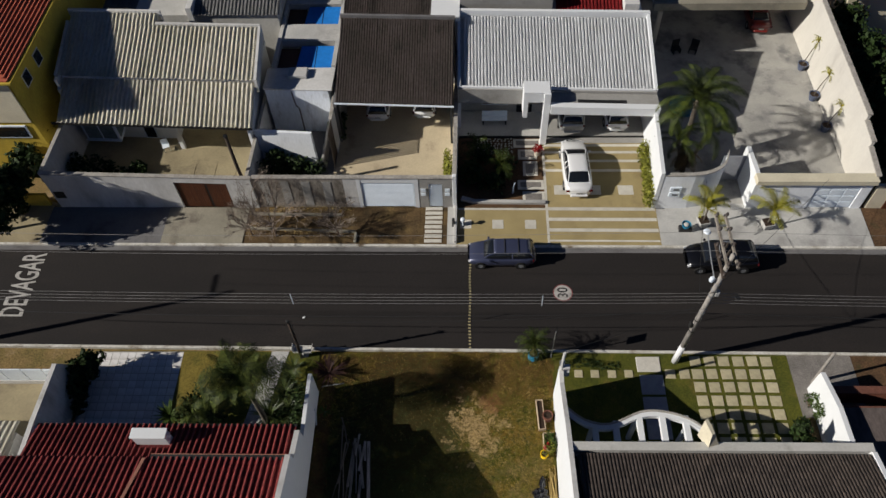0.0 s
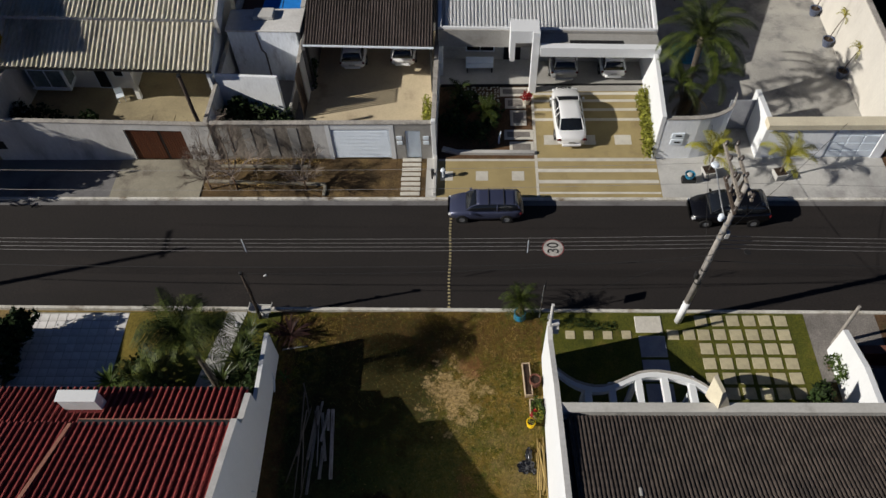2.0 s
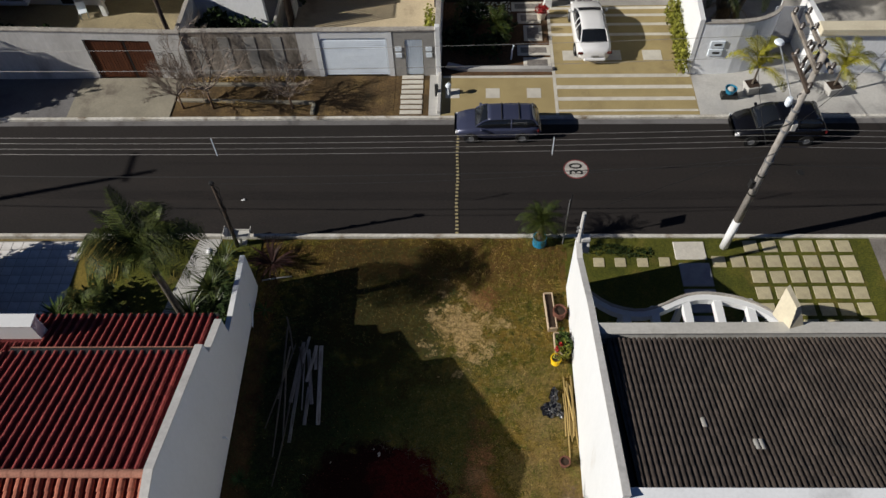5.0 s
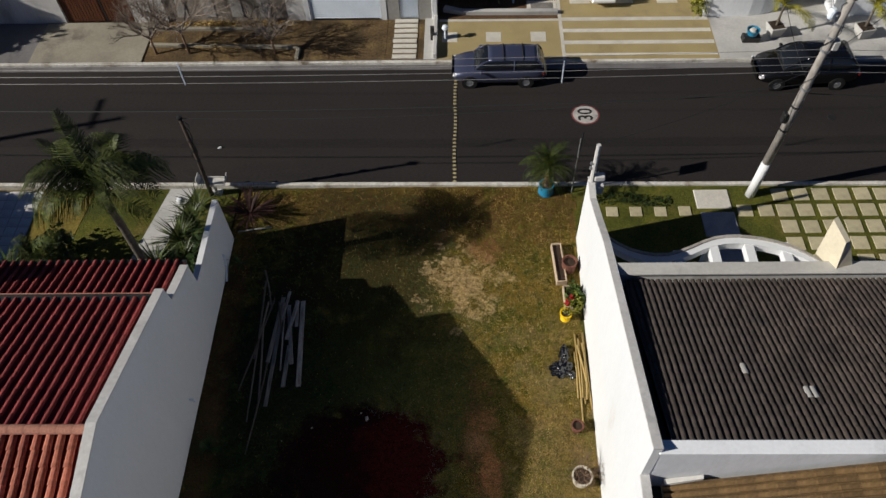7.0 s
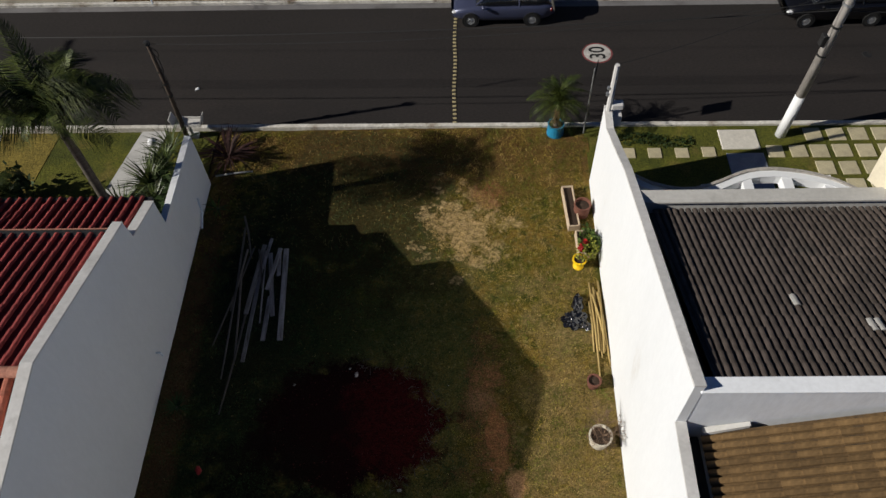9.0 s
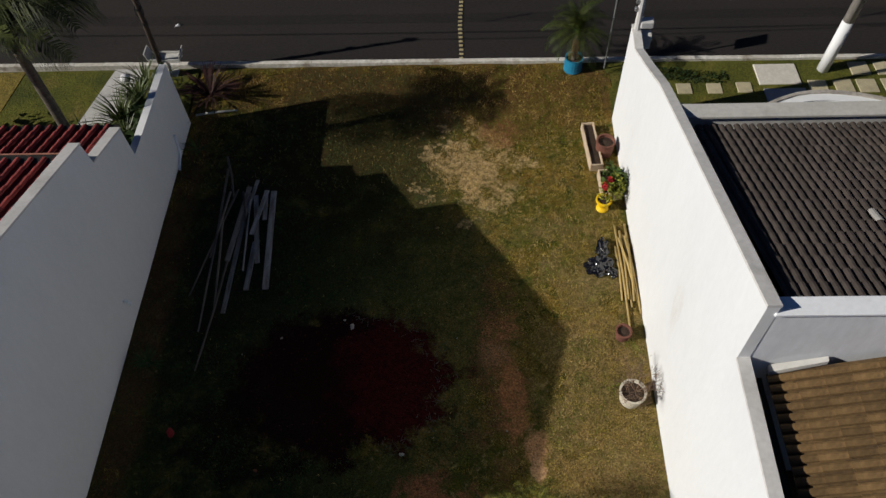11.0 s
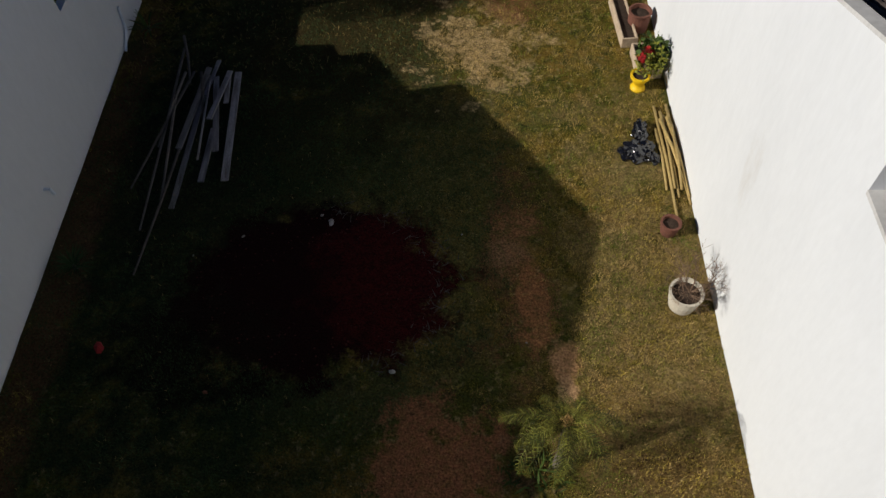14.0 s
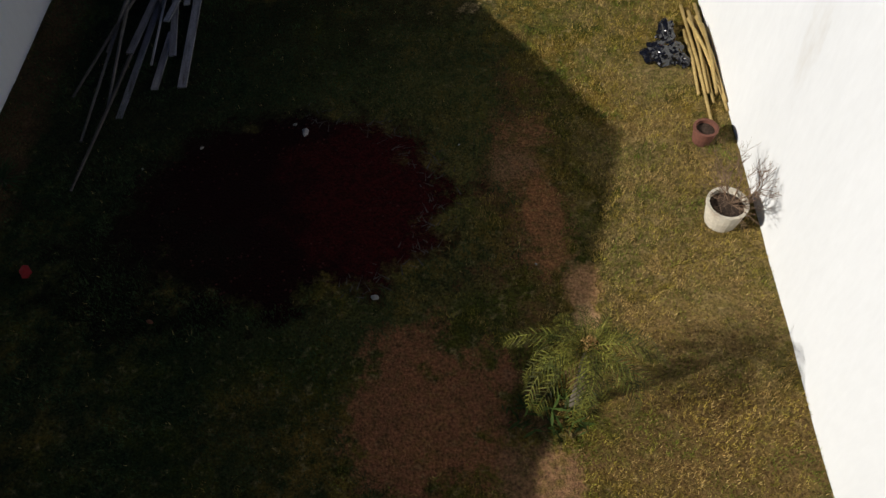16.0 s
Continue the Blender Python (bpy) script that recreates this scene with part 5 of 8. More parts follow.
# ---- near house under red tiles ----
redhouse = thing("house", "white house under a long dark red tiled roof", "house", NEAR)
for ends in ((-22.0, LX0 - 0.2, -6.2, -6.0, 0, 3.2), (-22.2, -22.0, -18.5, -5.6, 0, 3.2)):
    part("wall", box(*ends), WHITE, redhouse)
part("deck", hexa(bmesh.new(), [(-22.1, -5.5, 3.02), (LX0 - 0.25, -5.5, 3.02), (LX0 - 0.25, -7.62, 3.72), (-22.1, -7.62, 3.72)], [(-22.1, -5.5, 3.12), (LX0 - 0.25, -5.5, 3.12), (LX0 - 0.25, -7.62, 3.82), (-22.1, -7.62, 3.82)]), RED_DECK, redhouse, "dark red roof underlay")
part("deck", hexa(bmesh.new(), [(-24, -7.5, 4.05), (LX0 - 0.25, -7.5, 4.05), (LX0 - 0.25, -12.3, 5.62), (-24, -12.3, 5.62)], [(-24, -7.5, 4.15), (LX0 - 0.25, -7.5, 4.15), (LX0 - 0.25, -12.3, 5.72), (-24, -12.3, 5.72)]), RED_DECK, redhouse, "dark red roof underlay")
part("deck", hexa(bmesh.new(), [(-24, -12.3, 5.62), (LX0 - 0.25, -12.3, 5.62), (LX0 - 0.25, -18.4, 4.4), (-24, -18.4, 4.4)], [(-24, -12.3, 5.72), (LX0 - 0.25, -12.3, 5.72), (LX0 - 0.25, -18.4, 4.5), (-24, -18.4, 4.5)]), RED_DECK, redhouse, "dark red roof underlay")
part("eave_gutter", box(-22.1, LX0 - 0.25, -5.52, -5.40, 2.98, 3.14), METAL_DARK, redhouse)
part("roof_step", box(-15.4, LX0 - 0.25, -7.66, -7.5, 3.7, 4.2), METAL_DARK, redhouse)
part("step_gutter", box(-15.4, LX0 - 0.25, -7.50, -7.38, 4.10, 4.18), METAL_DARK, redhouse, "dark metal gutter at the roof step")
part("step_lip", box(-15.4, LX0 - 0.25, -7.38, -7.35, 4.12, 4.20), MORTAR, redhouse)
part("valley_flashing", hexa(bmesh.new(), [(-15.72, -7.6, 4.26), (-15.56, -7.6, 4.26), (-16.06, -12.3, 5.83), (-16.22, -12.3, 5.83)], [(-15.72, -7.6, 4.31), (-15.56, -7.6, 4.31), (-16.06, -12.3, 5.88), (-16.22, -12.3, 5.88)]), MORTAR, redhouse)
chimney = thing("chimney", "white plastered box chimney on the red roof", "chimney", NEAR)
part("shaft", hexa(bmesh.new(), [(-16.5, -6.65, 3.2), (-14.85, -6.65, 3.2), (-14.85, -6.2, 3.2), (-16.5, -6.2, 3.2)], [(-16.5, -6.65, 4.38), (-14.85, -6.65, 4.38), (-14.85, -6.2, 4.38), (-16.5, -6.2, 4.38)]), WHITE, chimney)
part("cap", soft(box(-16.56, -14.79, -6.7, -6.15, 4.38, 4.45), 0.02), WHITE, chimney)

# ---- front garden of the red house ----
structure("garden_lawn", box(-16.75, LX0 - 0.2, -5.9, 0.34, -0.2, 0.02), LAWN, "green and yellow front lawn", "lawn", NEAR)
structure("dry_strip", slab([(-16.75, -4.5), (-15.6, -3.9), (-14.9, -2.5), (-14.6, 0.3), (-16.75, 0.3)], -0.1, 0.035), LAWN_DRY, "dry golden strip of lawn", "lawn", NEAR)
drive = thing("tiled_drive", "pale grey square-tiled drive in house shade", "drive", NEAR, kind="structure")
part("bed", box(-22.0, -16.75, -5.9, 0.34, -0.2, 0.03), CONCRETE, drive)
structure("concrete_path", slab([(-12.75, -5.6), (-11.7, -5.6), (-10.9, -1.2), (-10.55, 0.34), (-11.55, 0.34), (-12.2, -2.6)], -0.1, 0.05), CONCRETE_LIGHT, "pale concrete garden path", "path", NEAR)
structure("verge_west", box(-60, -22.0, -1.6, 0.34, -0.2, 0.0), DIRT, "dry earth verge", "verge", NEAR)

# next plot on the west
west = thing("neighbour_yard", "yellowish yard behind a pale wall and gate", "yard", NEAR, kind="structure")
part("floor", box(-40, -22.2, -16, -1.6, -0.2, 0.03), YARD_TAN, west)
part("side_wall", wall_yz([(-0.65, 0), (-0.7, 0.25), (-2.05, 3.15), (-5.4, 3.35), (-16, 3.4), (-16, 0)], -22.45, -22.2), WHITE_OLD, west)
part("front_wall", box(-40, -22.45, -1.75, -1.6, 0, 0.4), WHITE_OLD, west)
wg = thing("sliding_gate", "pale blue-grey steel gate of the neighbouring yard", "gate", NEAR)
for i in range(7):
    part("panel", soft(box(-31.0 + i * 1.2, -29.85 + i * 1.2, -1.72, -1.66, 0.42, 1.75), 0.015), GATE_WHITE, wg)
wr = thing("neighbour_roof", "pale ribbed metal roof of the neighbouring house", "roof", NEAR)
part("roof", ribbed(-34, -23.2, -5.2, 2.9, -9.0, 3.6, 0.3, 0.06, seed=31), FIBRE, wr)
part("wall", box(-34, -23.2, -9, -5.8, 0, 2.85), WHITE_OLD, wr)
bush("hedge_bush", "dark ragged hedge shrub at the drive edge", -21.75, -1.6, 0.03, [(0.25, 0.2, 1.5, 0.75, 0.75, 0.85), (-0.1, -0.7, 1.0, 0.5, 0.7, 0.9), (0.75, 0.55, 1.75, 0.6, 0.5, 0.4), (0.05, -1.7, 0.6, 0.3, 0.6, 0.5)], 1700, 0.17, LEAF_DARK, NEAR, seed=33, category="hedge")

# ---- near house on the east ----
easthouse = thing("house", "white parapet house with a dark brown tiled roof", "house", NEAR)
part("deck", hexa(bmesh.new(), [(4.95, -7.5, 4.68), (18.4, -7.5, 4.68), (18.4, -13.08, 6.60), (4.95, -13.08, 6.60)], [(4.95, -7.5, 4.76), (18.4, -7.5, 4.76), (18.4, -13.08, 6.68), (4.95, -13.08, 6.68)]), FIBRE_DARK, easthouse, "dark roof underlay")
part("front_parapet", box(LX1 + 0.12, 18.4, -7.3, -7.0, 0, 4.92), WHITE_OLD, easthouse)
part("front_coping", soft(box(LX1 + 0.12, 18.5, -7.36, -6.94, 4.92, 5.0), 0.015), GREY_LIGHT, easthouse)
part("box_gutter", box(LX1 + 0.25, 18.4, -7.5, -7.36, 4.45, 4.58), GALV, easthouse)
part("roof_curb", hexa(bmesh.new(), [(4.69, -7.3, 4.4), (4.95, -7.3, 4.4), (4.95, -13.1, 6.25), (4.69, -13.1, 6.25)], [(4.69, -7.3, 4.5), (4.95, -7.3, 4.5), (4.95, -13.1, 6.35), (4.69, -13.1, 6.35)]), TRIM_BLACK, easthouse, "dark lead gutter along the parapet")
part("rear_wall", box(LX1 + 0.12, 18.4, -13.35, -13.1, 0, 6.78), WHITE_COOL_LIFTED, easthouse)
part("rear_coping", soft(box(LX1 + 0.12, 18.5, -13.39, -13.06, 6.78, 6.85), 0.015), WHITE_COOL_LIFTED, easthouse)
part("east_wall", wall_yz([(-7.0, 0), (-13.3, 0), (-13.3, 6.5), (-7.0, 4.8)], 18.4, 18.6), WHITE, easthouse)
porch = thing("back_porch", "brown clay-tiled back porch roof beside the parapet", "porch", NEAR)
part("deck", hexa(bmesh.new(), [(5.0, -13.45, 4.98), (10.6, -13.45, 6.82), (10.6, -20.5, 6.82), (5.0, -20.5, 4.98)], [(5.0, -13.45, 5.05), (10.6, -13.45, 6.89), (10.6, -20.5, 6.89), (5.0, -20.5, 5.05)]), BROWN_TILE, porch, "brown roof underlay")
part("deck", hexa(bmesh.new(), [(10.6, -13.45, 6.82), (16, -13.45, 5.0), (16, -20.5, 5.0), (10.6, -20.5, 6.82)], [(10.6, -13.45, 6.89), (16, -13.45, 5.07), (16, -20.5, 5.07), (10.6, -20.5, 6.89)]), BROWN_TILE, porch, "brown roof underlay")
part("flashing", hexa(bmesh.new(), [(4.98, -13.52, 5.10), (5.85, -13.47, 5.39), (5.85, -13.38, 5.39), (4.98, -13.38, 5.10)], [(4.98, -13.50, 5.19), (5.85, -13.46, 5.48), (5.85, -13.38, 5.50), (4.98, -13.38, 5.22)]), GREY_LIGHT, porch, "pale mortar flashing")
part("lead_gutter", hexa(bmesh.new(), [(4.69, -13.4, 4.7), (5.0, -13.4, 4.7), (5.0, -20.5, 4.7), (4.69, -20.5, 4.7)], [(4.69, -13.4, 4.76), (5.0, -13.4, 4.76), (5.0, -20.5, 4.76), (4.69, -20.5, 4.76)]), TRIM_BLACK, porch)
part("wall", wall_xz([(LX1 + 0.08, 0), (16, 0), (16, 5.0), (10.6, 6.8), (LX1 + 0.08, 4.9)], -20.8, -20.6), WHITE, porch)
fin = thing("parapet_fin", "cream peaked plaster block on the parapet", "parapet block", NEAR)
bm = hexa(bmesh.new(), [(10.59, -6.57, 4.86), (10.95, -7.25, 4.86), (11.50, -7.10, 4.86), (11.10, -6.45, 4.86)], [(10.62, -6.42, 6.26), (10.93, -6.98, 5.92), (11.08, -6.90, 5.92), (10.76, -6.32, 6.28)])
part("block", bm, CREAM, fin)

# curved pergola before the east house
perg = thing("pergola", "white curved concrete pergola with square openings", "pergola", NEAR)
bend = [(4.75, -4.25), (5.05, -4.55), (5.35, -4.82), (5.7, -5.05), (6.1, -5.2), (6.5, -5.28), (6.9, -5.27), (7.3, -5.15), (7.7, -4.98), (8.1, -4.78), (8.5, -4.63), (8.9, -4.56), (9.3, -4.55), (9.7, -4.60), (10.1, -4.68), (10.5, -4.8), (10.9, -4.98), (11.25, -5.2), (11.6, -5.5), (11.95, -5.9)]
part("beam", bent(bend, (-0.30, 0.0), 2.75, 3.05), WHITE, perg)
part("beam_coping", bent(bend, (-0.07, 0.03), 3.05, 3.10), COPING, perg)
for xa in (6.2, 7.25, 8.45, 9.6, 10.75):
    yy = max(y for x, y in bend if abs(x - xa) < 0.75) - 0.12
    part("rib", box(xa - 0.14, xa + 0.14, -7.0, yy, 2.72, 3.03), WHITE, perg)
for xa, ya in ((6.1, -5.35), (8.4, -4.8), (10.9, -5.15)):
    part("column", box(xa - 0.12, xa + 0.12, ya - 0.12, ya + 0.05, 0, 2.75), WHITE, perg)

# ---- east garden ----
structure("east_lawn", box(LX1 + 0.2, 17.95, -7.0, 0.34, -0.2, 0.015), LAWN, "olive green lawn round pavers", "lawn", NEAR)
big = thing("entry_slabs", "large pale and blue-grey slabs to the pergola", "path", NEAR, kind="structure")
part("slab", soft(box(9.42, 10.75, -0.93, 0.02, -0.05, 0.06), 0.02), SLAB, big)
for y0, y1 in ((-2.3, -1.12), (-3.6, -2.45), (-4.9, -3.75), (-6.1, -5.0)):
    part("slab", soft(box(9.5, 10.8, y0, y1, -0.05, 0.055), 0.02), SLATE, big, "blue-grey slab")
pav = thing("paver_field", "grid of square pale concrete pavers set in grass", "paving", NEAR, kind="structure")
pv = None
spots = [(5.86 + i * 0.94 + 0.23, -1.05, 0.46) for i in range(4)] + [(10.95 + i * 0.79 + 0.28, -1.05, 0.56) for i in range(2)]
for j in range(8):
    for i in range(6):
        spots.append((12.47 + 0.795 * i + 0.295, -0.75 - 0.80 * (j - 1) - 0.30, 0.60))
spots = [s for s in spots if s[1] > -6.4]
for sx, sy, w in spots:
    m = pose(sx + rng.uniform(-0.015, 0.015), sy + rng.uniform(-0.015, 0.015), rng.uniform(-0.008, 0.006), 0, 0, rng.uniform(-1.5, 1.5)) @ Matrix.Diagonal((w, w, 1, 1))
    if pv is None:
        pv = part("paver", soft(box(-0.5, 0.5, -0.5, 0.5, -0.04, 0.05), 0.015), PAVER, pav, m=m)
    else:
        another(pv, pav, m)
structure("gravel_strip", box(17.95, 21.5, -3.6, 0.34, -0.2, 0.01), GRAVEL, "grey gravel strip", "gravel", NEAR)
structure("east_verge", box(21.5, 60, -2.5, 0.34, -0.2, 0.0), SOIL, "bare reddish earth verge", "verge", NEAR)
ew = thing("wall_east_garden", "white sloping garden wall beside the gravel", "wall", NEAR, kind="structure")
part("wall", wall_yz([(-1.9, 0), (-1.9, 2.0), (-4.2, 2.7), (-13, 3.3), (-13, 0)], 18.6, 18.85), WHITE, ew)
part("end_post", tube([(18.96, -1.55, 0.0), (18.95, -1.45, 3.35)], [0.09, 0.08], 8), POLE, ew, "slim grey concrete post")
brick = thing("brick_shed", "low reddish brick shed in deep shade", "shed", NEAR)
part("wall", box(19.2, 30, -4.2, -4.0, 0, 1.9), BRICK_RED, brick)
part("roof", box(19.1, 30, -12, -3.9, 1.9, 2.0), FIBRE_BROWN, brick)
part("low_wall", box(19.3, 30, -2.75, -2.45, 0, 1.30), BRICK_RED, brick, "low reddish brick wall before the shed")
part("coping", soft(box(19.25, 30, -2.82, -2.38, 1.30, 1.37), 0.012), TERRACOTTA, brick)
part("gutter", tube([(19.0, -3.85, 1.95), (30, -3.85, 1.95)], 0.06, 6), TERRACOTTA, brick)

# closing walls behind the camera
structure("wall_south", box(-40, 40, -34.2, -34.0, -0.1, 3.0), WHITE_OLD, "plain pale rear boundary wall", "wall")


# ---- utility poles and cables ----
def utility_pole(x, y, z, detailed=True):
    p = thing("utility_pole", "grey concrete utility pole with a white-painted foot", "utility pole", pose(x, y, z), group="utility poles")
    part("shaft", tube([(0, 0, 1.9), (0, 0, 10.6)], [0.165, 0.105], 14), POLE, p, "weathered grey concrete shaft", smooth=True)
    part("painted_foot", tube([(0, 0, -0.1), (0, 0, 1.9)], [0.185, 0.168], 14), WHITE, p, "white-painted foot", smooth=True)
    for xa, zz in ((-0.30, 10.15), (0.17, 10.15), (-0.24, 9.3)):
        short = zz < 10
        arm = part("crossarm", soft(box(xa, xa + 0.12, -0.5, 1.5 if short else 2.6, zz, zz + 0.13), 0.012), POST_WOOD if short else CLAD, p)
        for yy in (-0.4, 0.6, 1.3) if short else (-0.4, 0.7, 1.6, 2.45):
            part("insulator", turned([(0, 0.30), (0.04, 0.28), (0.085, 0.20), (0.045, 0.17), (0.09, 0.11), (0.045, 0.06), (0.045, 0.0), (0, 0)], 9), CERAMIC, arm, m=pose(xa + 0.06, yy, zz + 0.13))
    for yy in (0.95, 1.9):
        part("arm_spacer", box(-0.18, 0.17, yy, yy + 0.08, 10.17, 10.25), GALV, p)
    part("lamp_arm", tube([(-0.1, 0.05, 8.2), (-0.30, 0.6, 8.7), (-0.34, 2.3, 9.1)], 0.03, 6), GALV, p, "thin street-lamp arm")
    part("lamp_head", soft(turned([(0, 0.10), (0.14, 0.08), (0.19, 0.0), (0.12, -0.06), (0, -0.08)], 14), 0.004), GATE_WHITE, p, "round white street-lamp head", m=pose(-0.34, 2.4, 9.1))
    for i, yy in enumerate((0.35, 0.8, 1.25)):
        part("fuse_cutout", tube([(0.15, yy, 9.0), (0.25, yy, 9.5), (0.28, yy, 10.0)], [0.05, 0.07, 0.04], 7), CERAMIC, p)
    part("brace", tube([(0, 0, 8.9), (-0.1, 1.3, 9.58)], 0.02, 5), GALV, p)
    part("junction_box", turned([(0, 0.0), (0.09, 0.02), (0.12, 0.10), (0.12, 0.30), (0.08, 0.37), (0, 0.38)], 12), GATE_WHITE, p, "bright white equipment can", m=pose(-0.36, 0.02, 8.3))
    part("can_bracket", box(-0.36, -0.05, -0.02, 0.06, 8.45, 8.52), GALV, p)
    part("riser_cable", tube([(0.17 * math.cos(k * 0.9), 0.17 * math.sin(k * 0.9), 5.0 + k * 0.22) for k in range(19)], 0.014, 5), WIRE_DARK, p, "dark cable wound up the pole")
    for k, zz in enumerate((5.5, 7.1, 7.6, 8.1)):
        part("clamp", tube([(0, 0, zz), (0, 0, zz + 0.08)], 0.165 - 0.006 * k, 12), GALV, p)
    part("service_box", soft(box(0.11, 0.30, -0.14, 0.10, 7.2, 7.55), 0.02), GREY_LIGHT, p)
    for zz in (6.08, 6.38, 6.68, 6.98):
        part("rack_insulator", turned([(0, 0.1), (0.05, 0.09), (0.06, 0.0), (0, 0)], 7), CERAMIC, p, m=pose(0, 0.17, zz))
    part("rack", box(-0.03, 0.03, 0.12, 0.17, 6.0, 7.15), GALV, p)
    for zz in (3.6, 4.7):
        part("clamp", tube([(0, 0, zz), (0, 0, zz + 0.07)], 0.165, 12), METAL_DARK, p)
    part("cable_box", soft(box(-0.28, -0.12, -0.12, 0.12, 4.0, 4.4), 0.02), METAL_DARK, p)
    return p


pole_e = utility_pole(11.60, -0.13, 0.0)
pole_e.matrix_basis = pose(11.60, -0.13, 0.0, 0, 1.9, 0)
pole_w = thing("utility_pole", "plain grey concrete utility pole with one crossarm", "utility pole", pose(-33.0, -0.2, 0.0), group="utility poles")
part("shaft", tube([(0, 0, -0.1), (0, 0, 10.4)], [0.18, 0.105], 14), POLE, pole_w, smooth=True)
part("crossarm", soft(box(-0.16, -0.05, -0.4, 1.5, 9.7, 9.82), 0.01), POLE, pole_w)
copy_thing(pole_e, pose(56.0, -0.2, 0.0))


def cable(x0, y0, z0, x1, y1, z1, sag, material, label, r=0.014, group="overhead cables"):
    pts = []
    for i in range(19):
        t = i / 18
        pts.append((x0 + (x1 - x0) * t, y0 + (y1 - y0) * t, z0 + (z1 - z0) * t - 4 * sag * t * (1 - t)))
    return solid("cable", tube(pts, r, 4), material, label, "cable", group=group)


for zz in (6.1, 6.4, 6.7, 7.0):
    cable(-33, 0.05, zz, 11.63, 0.05, zz, 0.35, WIRE, "pale bare low-voltage cable between poles", 0.010)
    cable(11.63, 0.05, zz, 56, 0.05, zz, 0.35, WIRE, "pale bare low-voltage cable between poles", 0.010)
for yy in (0.55, 1.65):
    cable(-33, yy, 9.95, 11.63, yy, 9.95, 0.5, WIRE, "thin high cable between poles", 0.009)
    cable(11.63, yy, 9.95, 56, yy, 9.95, 0.5, WIRE, "thin high cable between poles", 0.009)
cable(-33, 0.0, 5.2, 11.63, 0.0, 5.2, 0.7, WIRE_DARK, "dark telephone cable between poles", 0.02)
cable(11.63, 0.0, 5.2, 56, 0.0, 5.2, 0.7, WIRE_DARK, "dark telephone cable between poles", 0.02)
cable(-9.7, -0.35, 4.5, 11.8, 0.0, 5.6, 0.5, WIRE_DARK, "dark service cable to the wooden post", 0.014)
cable(11.5, 0.0, 6.2, 14.6, 10.9, 2.9, 0.3, WIRE_DARK, "dark service cable across the street", 0.012)
cable(11.6, 0.05, 6.2, 22.0, 10.9, 3.0, 0.4, WIRE_DARK, "dark service cable across the street", 0.012)
cable(11.6, -0.1, 6.2, 4.72, -2.25, 5.1, 0.2, WIRE_DARK, "dark service cable to the white mast", 0.012)
for xs in (-9.2, 3.65):
    sp = thing("cable_spacer", "pale upright spacer between low-voltage cables", "cable spacer", pose(xs, 0.05, 0), group="cable spacers")
    part("rod", box(-0.015, 0.015, -0.02, 0.02, 5.7, 6.62), GATE_WHITE, sp)

wood = thing("service_post", "slim dark wooden service post hung with loose wires at the kerb", "post", pose(-9.80, -0.12, 0.0))
part("shaft", tube([(0, 0, 0), (0.10, -0.12, 2.4), (0.12, -0.25, 4.55)], [0.10, 0.08, 0.06], 8), POST_WOOD, wood, smooth=True)
part("cap", turned([(0, 0.12), (0.09, 0.1), (0.11, 0), (0, 0)], 8), METAL_DARK, wood, m=pose(0.12, -0.25, 4.50))
part("insulator", turned([(0, 0.16), (0.05, 0.14), (0.07, 0.06), (0.04, 0.0), (0, 0)], 8), CERAMIC, wood, m=pose(0.05, -0.18, 4.4))
for k, (za, zb, out) in enumerate(((4.4, 3.7, 0.22), (4.3, 2.9, 0.16), (3.6, 2.2, 0.14), (3.1, 1.9, -0.12))):
    part("wire_loop", tube([(0.1, -0.2, za), (0.1 + out, -0.2, (za * 2 + zb) / 3), (0.1 + out * 0.8, -0.12, (za + zb * 2) / 3), (0.08, -0.1, zb)], 0.014, 5), WIRE_DARK, wood, "loose dark wire")
for zz in (2.2, 2.75, 3.3):
    part("strap", tube([(0.085, -0.11 - 0.03 * (zz - 2.2), zz), (0.09, -0.12 - 0.03 * (zz - 2.2), zz + 0.09)], 0.105, 8), METAL_DARK, wood)
bin_post = thing("litter_basket", "pale steel litter basket with raised ends on a post", "litter basket", pose(-9.62, 0.02, 0.05))
part("post", tube([(0, 0, -0.05), (0, 0, 0.62)], 0.055, 8), CONCRETE_LIGHT, bin_post)
part("foot", soft(box(-0.22, 0.22, -0.16, 0.16, -0.06, 0.05), 0.02), CONCRETE_LIGHT, bin_post, "pale concrete foot")
part("tray", soft(box(-0.50, 0.50, -0.22, 0.22, 0.60, 0.65), 0.01), CONCRETE_LIGHT, bin_post)
for sy in (-0.22, 0.19):
    part("rail", soft(box(-0.50, 0.50, sy, sy + 0.03, 0.65, 0.74), 0.008), CONCRETE_LIGHT, bin_post)
for sx in (-1, 1):
    part("end", hexa(bmesh.new(), [(sx * 0.47, -0.22, 0.62), (sx * 0.50, -0.22, 0.62), (sx * 0.50, 0.22, 0.62), (sx * 0.47, 0.22, 0.62)], [(sx * 0.56, -0.22, 0.96), (sx * 0.59, -0.22, 0.96), (sx * 0.59, 0.22, 0.96), (sx * 0.56, 0.22, 0.96)]), CONCRETE_LIGHT, bin_post)
solid("stick", tube([(-8.42, -1.9, 0.06), (-7.8, -1.8, 0.08), (-7.15, -1.68, 0.04)], [0.035, 0.035, 0.03], 6), CONCRETE_LIGHT, "pale straight pole lying at the foot of the wall", "stick", NEAR, group="dry sticks", smooth=True)
sp = thing("sign_post", "slim grey sign post with a small dark sign plate", "sign post", NEAR @ pose(4.62, -0.02, 0.0))
